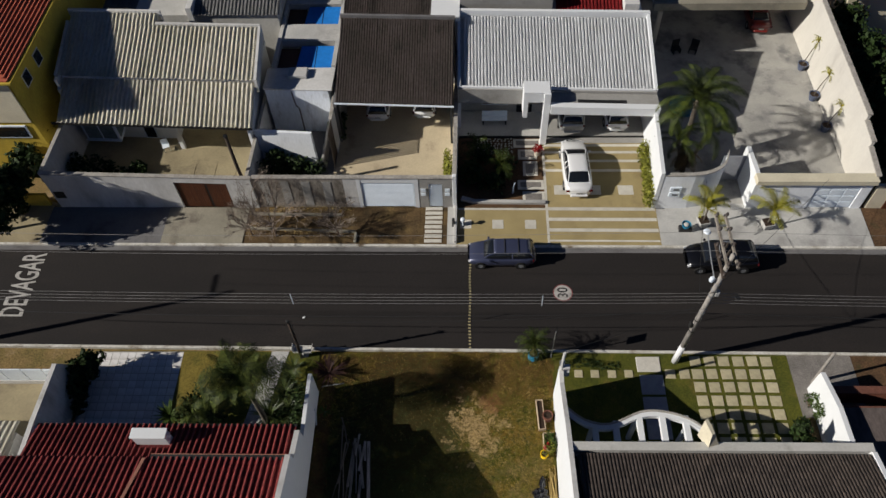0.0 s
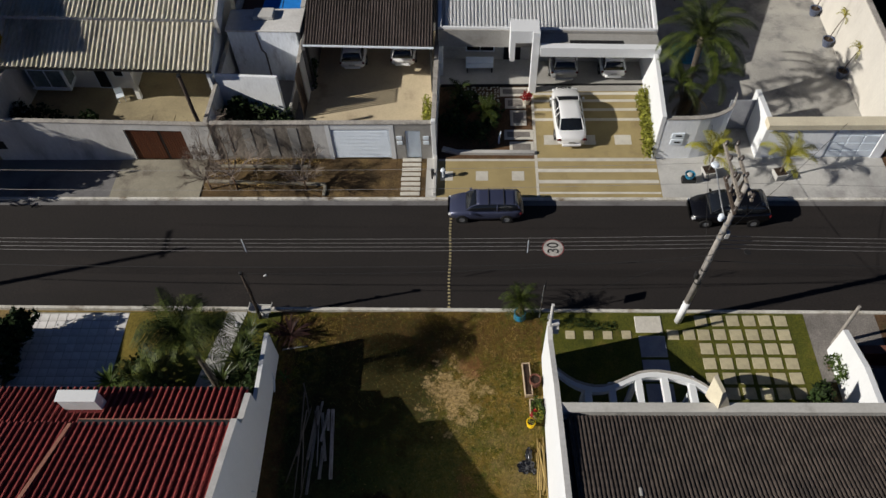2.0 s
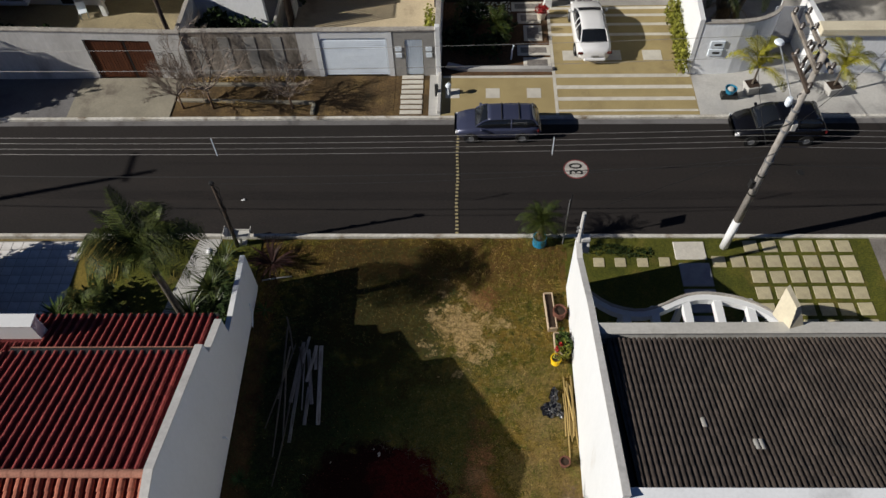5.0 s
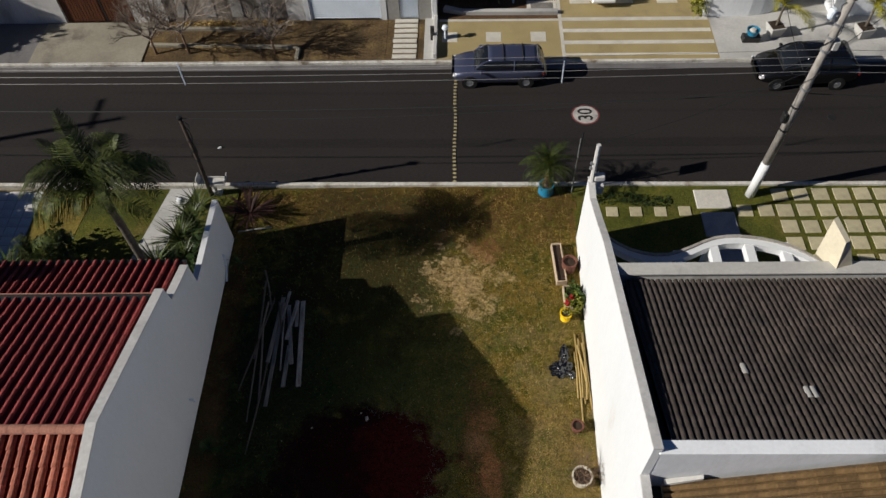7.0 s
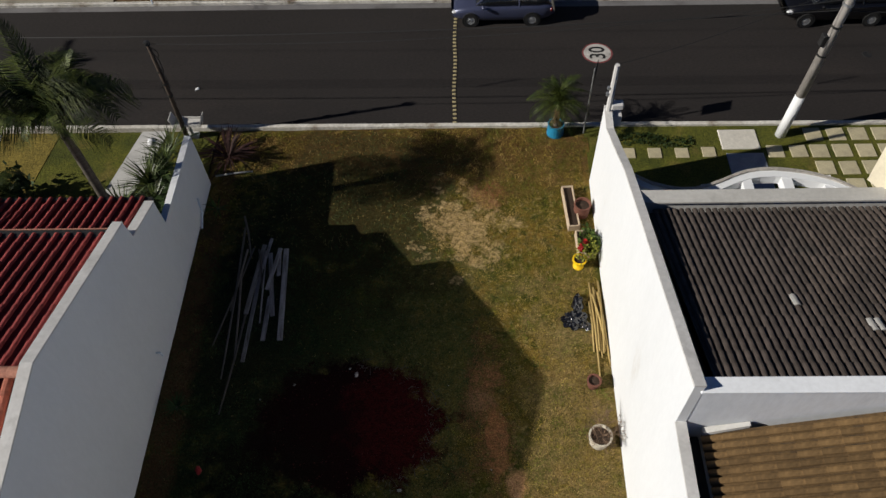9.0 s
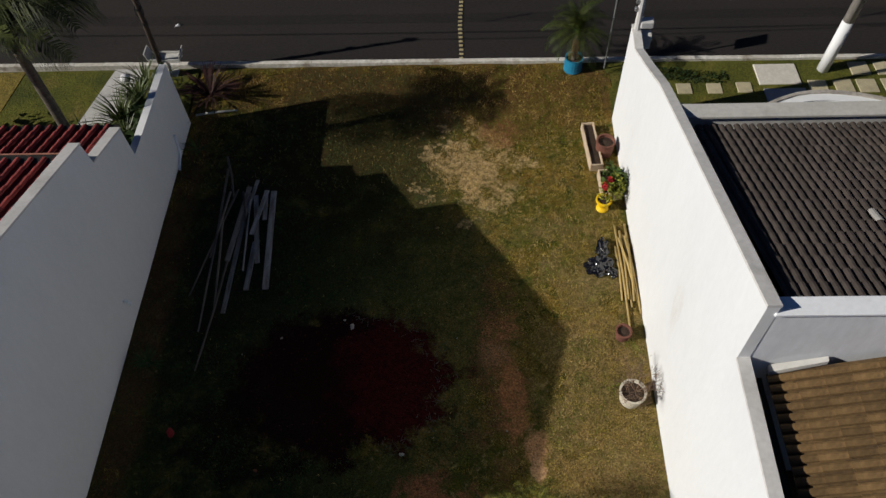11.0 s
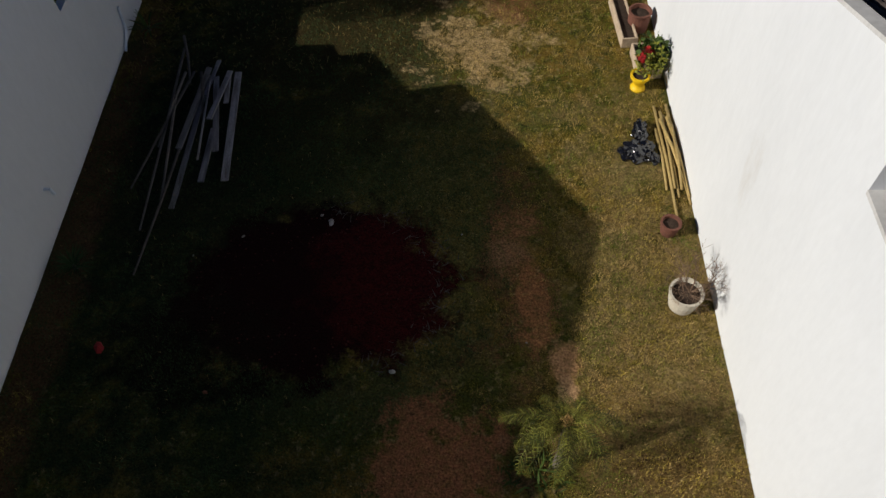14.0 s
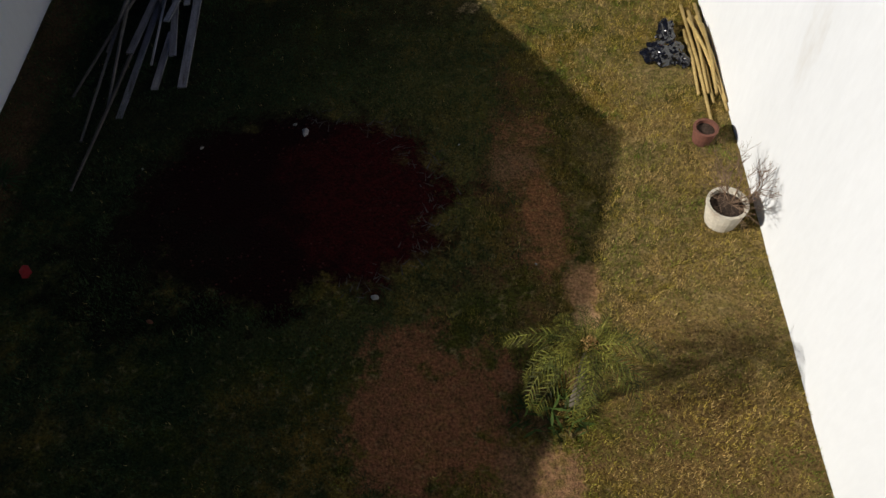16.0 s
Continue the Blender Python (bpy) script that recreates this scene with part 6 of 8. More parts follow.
part("shaft", tube([(0, 0, -0.05), (0.02, 0.02, 3.0)], 0.028, 8), GALV, sp)
part("plate", soft(box(-0.26, 0.26, -0.012, 0.012, 2.5, 3.15), 0.008), METAL_DARK, sp, "dark back of a road sign", m=pose(0.06, 0.03, 0, 0, 0, 72))


# ---- vehicles ----
def loft(rings, bm=None, close=True):
    bm = bm or bmesh.new()
    vs = [[bm.verts.new(p) for p in ring] for ring in rings]
    k = len(vs[0])
    for a, b in zip(vs, vs[1:]):
        for i in range(k):
            bm.faces.new((a[i], a[(i + 1) % k], b[(i + 1) % k], b[i]))
    if close:
        bm.faces.new(vs[0][::-1])
        bm.faces.new(vs[-1])
    return bm


def car(label, m, length, width, height, paint, shape, rails=False, group="parked cars", name="car"):
    """A parked car, its nose along +x. shape: stations (part of the length from the tail, sill, top of the body, part of the width), and the glass box."""
    root = thing(name, label, "car", m, group)
    stations, (b0, b1, t0, t1, belt) = shape
    hw = width / 2
    rings = []
    for f, lo, hi, wf in stations:
        x, w = (f - 0.5) * length, hw * wf
        side = [(0.84, lo), (0.97, lo + 0.10), (1.0, lo + 0.30), (0.985, hi - 0.14), (0.93, hi - 0.05), (0.80, hi)]
        rings.append([(x, -w * a, z) for a, z in side] + [(x, w * a, z) for a, z in reversed(side)])
    part("body", loft(rings), paint, root, smooth=True)
    bx0, bx1, tx0, tx1 = [(v - 0.5) * length for v in (b0, b1, t0, t1)]
    wb, wt = hw * 0.90, hw * 0.68

    def house_ring(x, grow=0.0, top_only=False):
        """Section of the cabin at x: belt line, shoulder and arched roof."""
        if x < tx0:
            p = math.sin(math.pi / 2 * max(0.0, (x - bx0) / (tx0 - bx0))) ** 0.9
        elif x > tx1:
            p = math.sin(math.pi / 2 * max(0.0, (bx1 - x) / (bx1 - tx1))) ** 0.9
        else:
            p = 1 + 0.09 * math.sin(math.pi * (x - tx0) / (tx1 - tx0))
        z = belt - 0.03 + (height - 0.07 - belt) * p + grow
        side = wb * (0.80 + 0.20 * min(1.0, 4 * min(x - bx0, bx1 - x) / (bx1 - bx0) + 0.35))
        w = side + (wt - side) * min(1.0, p) + grow
        pts = [(w * 0.98, z - 0.055 * p), (w * 0.86, z - 0.012), (w * 0.5, z + 0.012), (0, z + 0.018)]
        low = [(w * 0.97, z - 0.075 * p)] if top_only else [(side, belt - 0.05), (side + (w - side) * 0.5, belt + (z - belt) * 0.5)]
        half = low + pts
        return [(x, -y, zz) for y, zz in half] + [(x, y, zz) for y, zz in reversed(half[:-1])]

    xs_all = [bx0 + (bx1 - bx0) * k / 18 for k in range(19)]
    part("glass", loft([house_ring(x) for x in xs_all]), GLASS, root, "dark tinted windows", smooth=True)
    part("roof", loft([house_ring(tx0 - 0.05 + (tx1 - tx0 + 0.10) * k / 10, 0.014, True) for k in range(11)]), paint, root, smooth=True)
    for s in (-1, 1):
        for xa, xb in ((bx0 + 0.05, tx0), (bx1 - 0.05, tx1)):
            run = [xa + (xb - xa) * k / 6 for k in range(7)]
            line = [house_ring(x)[2 if s < 0 else -3] for x in run]
            part("pillar", tube([Vector(q) for q in line], 0.038, 5), paint, root)
        for f in (0.36, 0.66) if length > 4.3 else (0.48,):
            xm = tx0 + (tx1 - tx0) * f
            ring = house_ring(xm)
            trio = ring[:3] if s < 0 else [ring[-1], ring[-2], ring[-3]]
            part("pillar", tube([Vector(q) for q in trio], 0.035, 5), paint, root)
        mirror = part("mirror", soft(box(bx1 - 0.38, bx1 - 0.24, s * hw - 0.02, s * hw + 0.14 * s, belt - 0.03, belt + 0.10) if s > 0 else box(bx1 - 0.38, bx1 - 0.24, s * hw + 0.14 * s, s * hw + 0.02, belt - 0.03, belt + 0.10), 0.03), paint, root)
        nose, tail = length / 2, -length / 2
        part("headlight", soft(box(nose - 0.26, nose - 0.035, min(s * hw * 0.58, s * hw * 0.84), max(s * hw * 0.58, s * hw * 0.84), 0.53, 0.66), 0.04), LAMP_CLEAR, root, "clear headlight")
        part("tail_light", soft(box(tail + 0.02, tail + 0.12, min(s * hw * 0.66, s * hw * 0.95), max(s * hw * 0.66, s * hw * 0.95), belt - 0.26, belt - 0.10), 0.03), LAMP_RED, root, "red tail light")
    if rails:
        for fx in (0.3, 0.7):
            xx = tx0 + (tx1 - tx0) * fx
            part("roof_bar", tube([Vector(q) + Vector((0, 0, 0.02)) for q in house_ring(xx, 0.014)[2:-2]], 0.028, 5), TRIM_BLACK, root)
    for sx, nm in ((length / 2 - 0.02, "front_bumper"), (-length / 2 + 0.02, "rear_bumper")):
        part(nm, soft(box(sx - 0.12, sx + 0.02, -hw * 0.62, hw * 0.62, 0.32, 0.50), 0.05), paint if nm == "front_bumper" else paint, root)
    part("plate", box(-length / 2 - 0.045, -length / 2 - 0.03, -0.2, 0.2, 0.55, 0.67), GALV, root, "plain number plate")
    tyre_b = None
    for fx in (length * 0.31, -length * 0.295):
        for s in (-1, 1):
            wm = pose(fx, s * (hw - 0.085), 0.30, 90, 0, 0)
            t = part("wheel", turned([(0.17, -0.10), (0.28, -0.10), (0.305, -0.06), (0.305, 0.06), (0.28, 0.10), (0.17, 0.10)], 20), TYRE, root, "black tyre", m=wm)
            part("rim", turned([(0, -0.085), (0.08, -0.095), (0.10, -0.075), (0.17, -0.095), (0.185, -0.10), (0.185, 0.10), (0.17, 0.095), (0.10, 0.075), (0.08, 0.095), (0, 0.085)], 14), GALV, t, "silver wheel rim")
            part("arch", turned([(0.30, -0.02), (0.345, -0.02), (0.345, 0.02), (0.30, 0.02)], 20), TRIM_BLACK, root, m=pose(fx, s * (hw - 0.003), 0.31, 90, 0, 0))
    return root


HATCH = ([(0.0, 0.42, 0.80, 0.80), (0.03, 0.30, 0.90, 0.92), (0.10, 0.24, 0.94, 0.98), (0.35, 0.20, 0.93, 1.0), (0.66, 0.20, 0.92, 1.0), (0.72, 0.21, 0.90, 0.99),
          (0.85, 0.24, 0.82, 0.96), (0.95, 0.28, 0.72, 0.88), (0.99, 0.36, 0.62, 0.76), (1.0, 0.42, 0.56, 0.68)], (0.015, 0.76, 0.09, 0.60, 0.90))
SEDAN = ([(0.0, 0.44, 0.80, 0.58), (0.012, 0.34, 0.90, 0.74), (0.04, 0.29, 0.98, 0.88), (0.10, 0.25, 1.0, 0.96), (0.20, 0.22, 0.98, 0.99), (0.35, 0.20, 0.94, 1.0), (0.66, 0.20, 0.93, 1.0),
          (0.75, 0.21, 0.90, 0.985), (0.86, 0.24, 0.83, 0.94), (0.93, 0.27, 0.76, 0.86), (0.97, 0.31, 0.70, 0.75), (0.99, 0.37, 0.63, 0.62), (1.0, 0.43, 0.58, 0.48)], (0.12, 0.78, 0.27, 0.58, 0.94))
SUV = ([(0.0, 0.50, 0.95, 0.80), (0.03, 0.36, 1.08, 0.92), (0.10, 0.30, 1.12, 0.98), (0.35, 0.28, 1.10, 1.0), (0.66, 0.28, 1.08, 1.0), (0.74, 0.29, 1.05, 0.99),
        (0.88, 0.31, 0.98, 0.96), (0.96, 0.34, 0.86, 0.88), (0.99, 0.40, 0.76, 0.78), (1.0, 0.46, 0.68, 0.70)], (0.02, 0.77, 0.08, 0.62, 1.06))
CROSS = ([(0.0, 0.48, 0.86, 0.80), (0.03, 0.34, 0.98, 0.92), (0.10, 0.28, 1.04, 0.98), (0.35, 0.25, 1.02, 1.0), (0.64, 0.25, 1.00, 1.0), (0.72, 0.26, 0.98, 0.99),
          (0.84, 0.28, 0.90, 0.96), (0.93, 0.31, 0.78, 0.88), (0.98, 0.37, 0.66, 0.76), (1.0, 0.43, 0.58, 0.62)], (0.03, 0.78, 0.14, 0.56, 0.98))
car("blue-grey estate car with black roof bars parked at the kerb", pose(1.85, 6.98, 0, 0, 0, 180.5), 4.12, 1.66, 1.43, CAR_BLUE, HATCH, rails=True)
car("glossy black crossover car parked at the kerb", pose(15.3, 6.78, 0, 0, 0, 181), 4.3, 1.8, 1.60, CAR_BLACK, CROSS)
car("white saloon car standing on the tan drive", pose(7.0, 14.0, ZP, 0, 0, 91.5), 4.7, 1.86, 1.50, CAR_WHITE, SEDAN)
car("white car half under the dark carport", pose(-6.75, 20.75, 0.13, 0, 0, 90), 4.2, 1.72, 1.5, CAR_WHITE, HATCH)
car("white hatchback under the dark carport", pose(-3.45, 20.9, 0.13, 0, 0, 90), 3.95, 1.68, 1.5, CAR_WHITE, HATCH)
car("silver sport utility car under the white carport", pose(7.0, 19.6, 0.16, 0, 0, 90), 4.4, 1.82, 1.7, CAR_SILVER, SUV)
car("white hatchback under the white carport", pose(10.15, 19.6, 0.16, 0, 0, 90), 3.95, 1.68, 1.5, CAR_WHITE, HATCH)
car("dark red car in the shade of the far carport", pose(22.4, 30.3, 0.11, 0, 0, 88), 4.2, 1.72, 1.45, CAR_RED, SEDAN)

# ---- palms ----
F_BIG = [frond_mesh("frond", 3.0, 0.86, (50, -96), 58, FROND_DARK, 1.05, 0.030, s, 0.45) for s in (1, 2, 12)]
F_MID = [frond_mesh("frond", 3.1, 0.62, (42, -75), 60, FROND, 0.55, 0.028, s, 0.8) for s in (3, 4, 13)]
F_SMALL = [frond_mesh("frond", 1.25, 0.32, (45, -60), 30, FROND, 0.35, 0.02, s, 0.8) for s in (5, 6)]
F_SMALL_Y = [frond_mesh("frond", 1.5, 0.36, (55, -65), 36, FROND_YELLOW, 0.35, 0.022, s, 0.9) for s in (7, 8)]
F_SPIKE = [frond_mesh("frond", 1.25, 0.26, (50, -60), 36, FROND, 0.25, 0.011, s, 0.9, 0.012) for s in (9, 10)]
F_YOUNG = [frond_mesh("frond", 1.5, 0.27, (48, -88), 20, FROND_LIGHT, 0.4, 0.0175, s, 0.8, 0.009) for s in (14, 15, 16)]
tall = palm("queen_palm", "tall feathery palm with arching, drooping dark green fronds", -11.06, -4.22, 0.0, 5.0, 1, F_BIG, (-0.12, 0.1), 0.15, NEAR, tilt=(60, 60), seed=2, crown_bulge=0.18)
for k, (turn, up, size) in enumerate(((203, 12, 1.0), (176, 30, 1.05), (158, 4, 0.95), (226, 26, 0.85), (190, 48, 1.0), (22, 22, 1.0), (-8, 34, 1.0), (44, 10, 0.95), (-30, 14, 0.85), (8, 52, 0.95), (88, 40, 0.95), (62, 58, 0.9), (135, 56, 0.95), (255, 40, 0.6), (300, 36, 0.6))):
    o = new("frond", F_BIG[k % 3])
    o.parent = tall
    o.matrix_basis = Matrix.Translation((-0.12, 0.1, 5.0)) @ pose(0, 0, 0, 0, 0, turn) @ pose(0, 0, 0, (-14, 9, 18)[k % 3], -up, 0) @ Matrix.Diagonal((size, size, size, 1))
F_SPIRE = frond_mesh("frond", 1.1, 0.10, (0, -14), 30, FROND_LIGHT, 0.2, 0.010, 18, 1.6, 0.012)
F_SPEAR = frond_mesh("frond", 2.9, 0.62, (12, -22), 54, FROND, 0.45, 0.030, 17, 0.75)
for turn, up, size in ((118, 66, 1.0), (150, 48, 0.85), (40, 58, 0.75)):
    o = new("frond", F_SPEAR)
    o.parent = tall
    o.matrix_basis = Matrix.Translation((-0.12, 0.1, 5.0)) @ pose(0, 0, 0, 0, 0, turn) @ pose(0, 0, 0, 25, -up, 0) @ Matrix.Diagonal((size, size, size, 1))
palm("queen_palm", "low feathery palm with hanging dark fronds", -14.6, -4.3, 0.0, 1.6, 10, F_BIG, (-0.1, 0.1), 0.10, NEAR, tilt=(-25, 60), scale=0.58, seed=5)
palm("coconut_palm", "broad palm with yellow-green fronds over the yard", 14.0, 14.6, 0.1, 4.9, 22, F_MID, (0.25, 0.9), 0.19, tilt=(-18, 72), scale=1.15, seed=7, crown_bulge=0.22)
palm("coconut_palm", "lower leaning palm stem sprouting beside the tall one", 14.0, 14.4, 0.1, 2.4, 11, F_MID, (-0.5, 0.1), 0.13, tilt=(-5, 70), scale=0.7, seed=8, crown_bulge=0.15)
palm("coconut_palm", "lower leaning palm stem sprouting beside the tall one", 14.7, 14.6, 0.1, 2.8, 11, F_MID, (0.8, 0.4), 0.13, tilt=(-5, 70), scale=0.7, seed=9, crown_bulge=0.15)
F_DEAD = [frond_mesh("frond", 1.7, 0.35, (-35, -88), 30, FROND_DEAD, 0.5, 0.025, s) for s in (21, 22)]
palm("coconut_palm", "short old palm stem hung with dead brown fronds", 14.25, 14.2, 0.1, 2.0, 14, F_DEAD, (-0.1, -0.1), 0.15, tilt=(-30, 20), scale=1.0, seed=10, crown_bulge=0.15)
for x, y, h, s in ((24.6, 24.3, 2.0, 11), (24.6, 21.05, 1.8, 12), (24.65, 17.95, 1.7, 13)):
    palm("potted_palm", "slim young palm in a blue-grey glazed pot", x, y, 0.55, h, 9, F_SMALL_Y, (0.35, 0.0), 0.035, group="potted palms by the white wall", tilt=(-15, 60), scale=0.62, seed=s)
    pot = thing("plant_pot", "blue-grey glazed square-shouldered pot", "pot", pose(x, y, 0.11, 0, 0, 20), group="glazed pots")
    part("bowl", turned([(0, 0), (0.24, 0), (0.38, 0.5), (0.40, 0.56), (0.34, 0.56), (0.32, 0.46), (0, 0.44)], 12), SLATE_POT, pot)
    part("earth", turned([(0, 0.48), (0.335, 0.46), (0.30, 0.40), (0, 0.40)], 12), POT_EARTH, pot)
for x, y, s in ((14.75, 9.55, 21), (18.75, 9.4, 22)):
    palm("potted_palm", "yellowing young palm in a pale pot on the pavement", x, y, 0.62, 1.0, 11, F_SMALL_Y, (0.05, 0.1), 0.06, group="potted palms on the pavement", tilt=(0, 72), scale=1.3, seed=s)
    pot = thing("plant_pot", "pale square concrete plant pot", "pot", pose(x, y, ZP, 0, 0, 12), group="pavement pots")
    bm = hexa(bmesh.new(), [(-0.24, -0.24, 0), (0.24, -0.24, 0), (0.24, 0.24, 0), (-0.24, 0.24, 0)], [(-0.36, -0.36, 0.55), (0.36, -0.36, 0.55), (0.36, 0.36, 0.55), (-0.36, 0.36, 0.55)])
    part("bowl", soft(bm, 0.02), CONCRETE_LIGHT, pot)
    part("earth", box(-0.30, 0.30, -0.30, 0.30, 0.52, 0.558), POT_EARTH, pot)
basket = thing("waste_basket", "teal and white plastic basket on a small stand", "basket", pose(13.6, 9.15, ZP))
part("tub", turned([(0, 0.35), (0.22, 0.35), (0.30, 0.62), (0.27, 0.62), (0.2, 0.38), (0, 0.38)], 14), BLUE_POT, basket)
part("stand", soft(box(-0.4, 0.4, -0.2, 0.2, 0.0, 0.30), 0.03), METAL_DARK, basket)
part("bag", turned([(0, 0.66), (0.12, 0.64), (0.18, 0.56), (0.1, 0.42), (0, 0.4)], 10), GREY_LIGHT, basket, "white bag")
# young palm at the foot of the lot
young = palm("young_palm", "young bushy palm with arching light green fronds", 1.26, -14.66, 0.0, 1.28, 40, F_YOUNG, (0.05, 0.19), 0.075, NEAR, tilt=(-55, 32), scale=0.84, seed=31)
for o in young.children:
    if o.name.startswith("frond") and (o.matrix_basis.to_3x3() @ Vector((1, 0, 0))).y > 0.25:
        o.matrix_basis = o.matrix_basis @ Matrix.Diagonal((0.66, 0.66, 0.66, 1))
for k, (turn, up, size) in enumerate(((40, 74, 0.62), (200, 80, 0.55), (300, 66, 0.60), (120, 70, 0.58))):
    o = new("frond", F_SPIRE)
    o.parent = young
    o.matrix_basis = Matrix.Translation((0.05, 0.19, 1.22)) @ pose(0, 0, 0, 0, 0, turn) @ pose(0, 0, 0, 0, -up, 0) @ Matrix.Diagonal((size, size, size, 1))
for k in range(9):
    o = new("frond", F_DEAD[k % len(F_DEAD)])
    o.parent = young
    o.matrix_basis = Matrix.Translation((0.05, 0.17, 1.1)) @ pose(0, 0, 0, 0, 0, k * 41 + 7 * (k % 3)) @ pose(0, 0, 0, 0, 52 + 5 * (k % 4), 0) @ Matrix.Diagonal((0.34, 0.34, 0.34, 1))
heart_v, heart_f = leaf_cloud([(0, 0, 0, 0.11, 0.10, 0.10)], 150, 0.014, 78, 7.0)
mesh_np("heart", heart_v, heart_f, mat("tan_palm_heart", (0.40, 0.25, 0.09), (0.24, 0.15, 0.05), 0.9, scale=6, fine=20, bump=0), young, pose(0.05, 0.20, 1.40))
v, f = leaf_cloud([(0, 0, 0.06, 0.55, 0.4, 0.08)], 160, 0.04, 77, 6.0)
tagged(mesh_np("grass_tuft", v, f, LEAF, None, NEAR @ pose(0.95, -14.75, 0.02)), "rank green grass round the young palm", "grass", kind="stuff")

# ---- shrubs and garden plants ----
for x, y, n, s in ((-10.05, -1.7, 60, 41), (-10.3, -2.7, 60, 42), (-9.95, -3.6, 70, 43), (-9.95, -4.7, 60, 44), (-10.9, -3.9, 50, 45), (-10.05, -0.95, 40, 46)):
    spiky("yucca", "dense dark spiky yucca with arching leaves beside the white wall", x, y, 0.3, int(n * 1.5), 1.12 if x > -10.1 else 1.4, LEAF_CYCAD, 0.045, NEAR, "yuccas", s, (5, 75))
bush("wall_shrubs", "dark leafy shrubs packed against the white wall", -9.4, -4.2, 0.02, [(0, 0, 0.7, 0.6, 1.0, 0.7), (-0.3, 1.6, 0.6, 0.6, 0.8, 0.55), (-0.9, 0.3, 0.5, 0.6, 0.9, 0.5)], 900, 0.17, LEAF_DARK, NEAR, seed=47)
bush("lawn_shrub", "golden brown shrub on the dry lawn", -14.9, -3.2, 0.02, [(0, 0, 0.7, 0.9, 1.0, 0.65), (0.9, -1.1, 0.8, 0.8, 0.8, 0.7), (-0.3, -1.3, 0.6, 0.7, 0.8, 0.6)], 1100, 0.16, LEAF_DARK, NEAR, seed=48)
spiky("cycad", "small green cycad rosette beside the drive", -16.6, -3.75, 0.02, 46, 0.95, LEAF, 0.10, NEAR, "", 49, (10, 60))
spiky("flax", "purple-red spiky plant at the wall end", -8.05, -1.1, 0.0, 80, 1.25, LEAF_RED, 0.06, NEAR, "", 50, (8, 60))
spiky("cycad", "pale green spiky seedling in the shaded grass", -8.05, -3.4, 0.0, 26, 0.55, LEAF, 0.05, NEAR, "", 51, (10, 60))
spiky("weed", "rank grassy weeds at the foot of the shaded wall", -7.9, -10.6, 0.0, 90, 0.5, BLADE_SHADED, 0.020, NEAR, "", 52, (15, 70))
lampw = thing("garden_globe", "small white globe garden lamp", "garden lamp", NEAR @ pose(-10.75, -0.75, 0.02))
part("globe", turned([(0, 0.75), (0.12, 0.71), (0.17, 0.6), (0.12, 0.49), (0, 0.45)], 14), LAMP_CLEAR, lampw, smooth=True)
part("stalk", tube([(0, 0, 0), (0, 0, 0.47)], 0.025, 6), METAL_DARK, lampw)
for x, y, h, sd, wide, fork in ((-12.59, 8.55, 3.5, 61, 1.0, 5), (-8.50, 8.55, 2.2, 63, 0.8, 4), (-14.15, 8.55, 2.5, 65, 0.9, 5)):
    shrub = thing("bare_tree", "leafless grey-brown young tree with fine twigs in the verge", "tree", pose(x, y, ZP - 0.05), group="bare trees")
    part("trunk", tube([(0, 0, 0), (-0.06, 0.05, h * 0.18), (-0.10, 0.12, h * 0.34)], [0.065, 0.055, 0.05], 7), TWIG, shrub, smooth=True)
    part("branchwork", branches(h * 0.95, wide, fork, sd, 0.045, 7), TWIG_GREY, shrub, m=pose(-0.10, 0.12, h * 0.32))
for i, (x, y, w) in enumerate(((-12.5, 10.65, 1.6), (-9.6, 10.65, 1.6), (-11.0, 8.95, 2.2))):
    v, f = leaf_cloud([(0, 0, 0.06, w, 0.28, 0.08), (0.9, 0.1, 0.05, w * 0.7, 0.2, 0.07)], 900, 0.022, 70 + i, 6.0)
    tagged(mesh_np("dry_weeds", v, f, STRAW, None, pose(x, y, ZP)), "dry straw-coloured weeds in the verge", "weeds", kind="stuff")
# garden of the white house
bush("garden_shrub", "dark leafy shrubs filling the garden bed", 0.9, 13.3, 0.1, [(-0.9, 0.2, 0.55, 0.8, 1.0, 0.55), (0.5, -0.5, 0.5, 0.9, 0.8, 0.5), (1.3, 0.8, 0.6, 0.7, 0.9, 0.6), (-0.2, 2.0, 0.6, 0.9, 0.7, 0.6)], 1500, 0.16, LEAF_DARK, seed=81)
palm("garden_palm", "small dark palm in the garden bed", 0.35, 15.4, 0.1, 1.1, 10, F_SMALL, (0, 0), 0.06, tilt=(-15, 60), scale=1.05, seed=82)
palm("garden_palm", "small bright palm in the garden bed", 1.95, 13.9, 0.1, 0.9, 12, F_SMALL, (0, 0), 0.06, tilt=(-15, 60), scale=1.15, seed=83)
palm("garden_palm", "small dark palm in the garden bed", -0.1, 13.9, 0.1, 0.6, 9, F_SMALL, (0, 0), 0.05, tilt=(-15, 60), scale=0.8, seed=84)
pebbles = thing("pebble_mosaic", "dark bed of pale cut stones by the porch", "stone bed", pose(1.9, 16.55, 0.1), kind="structure")
stone = None
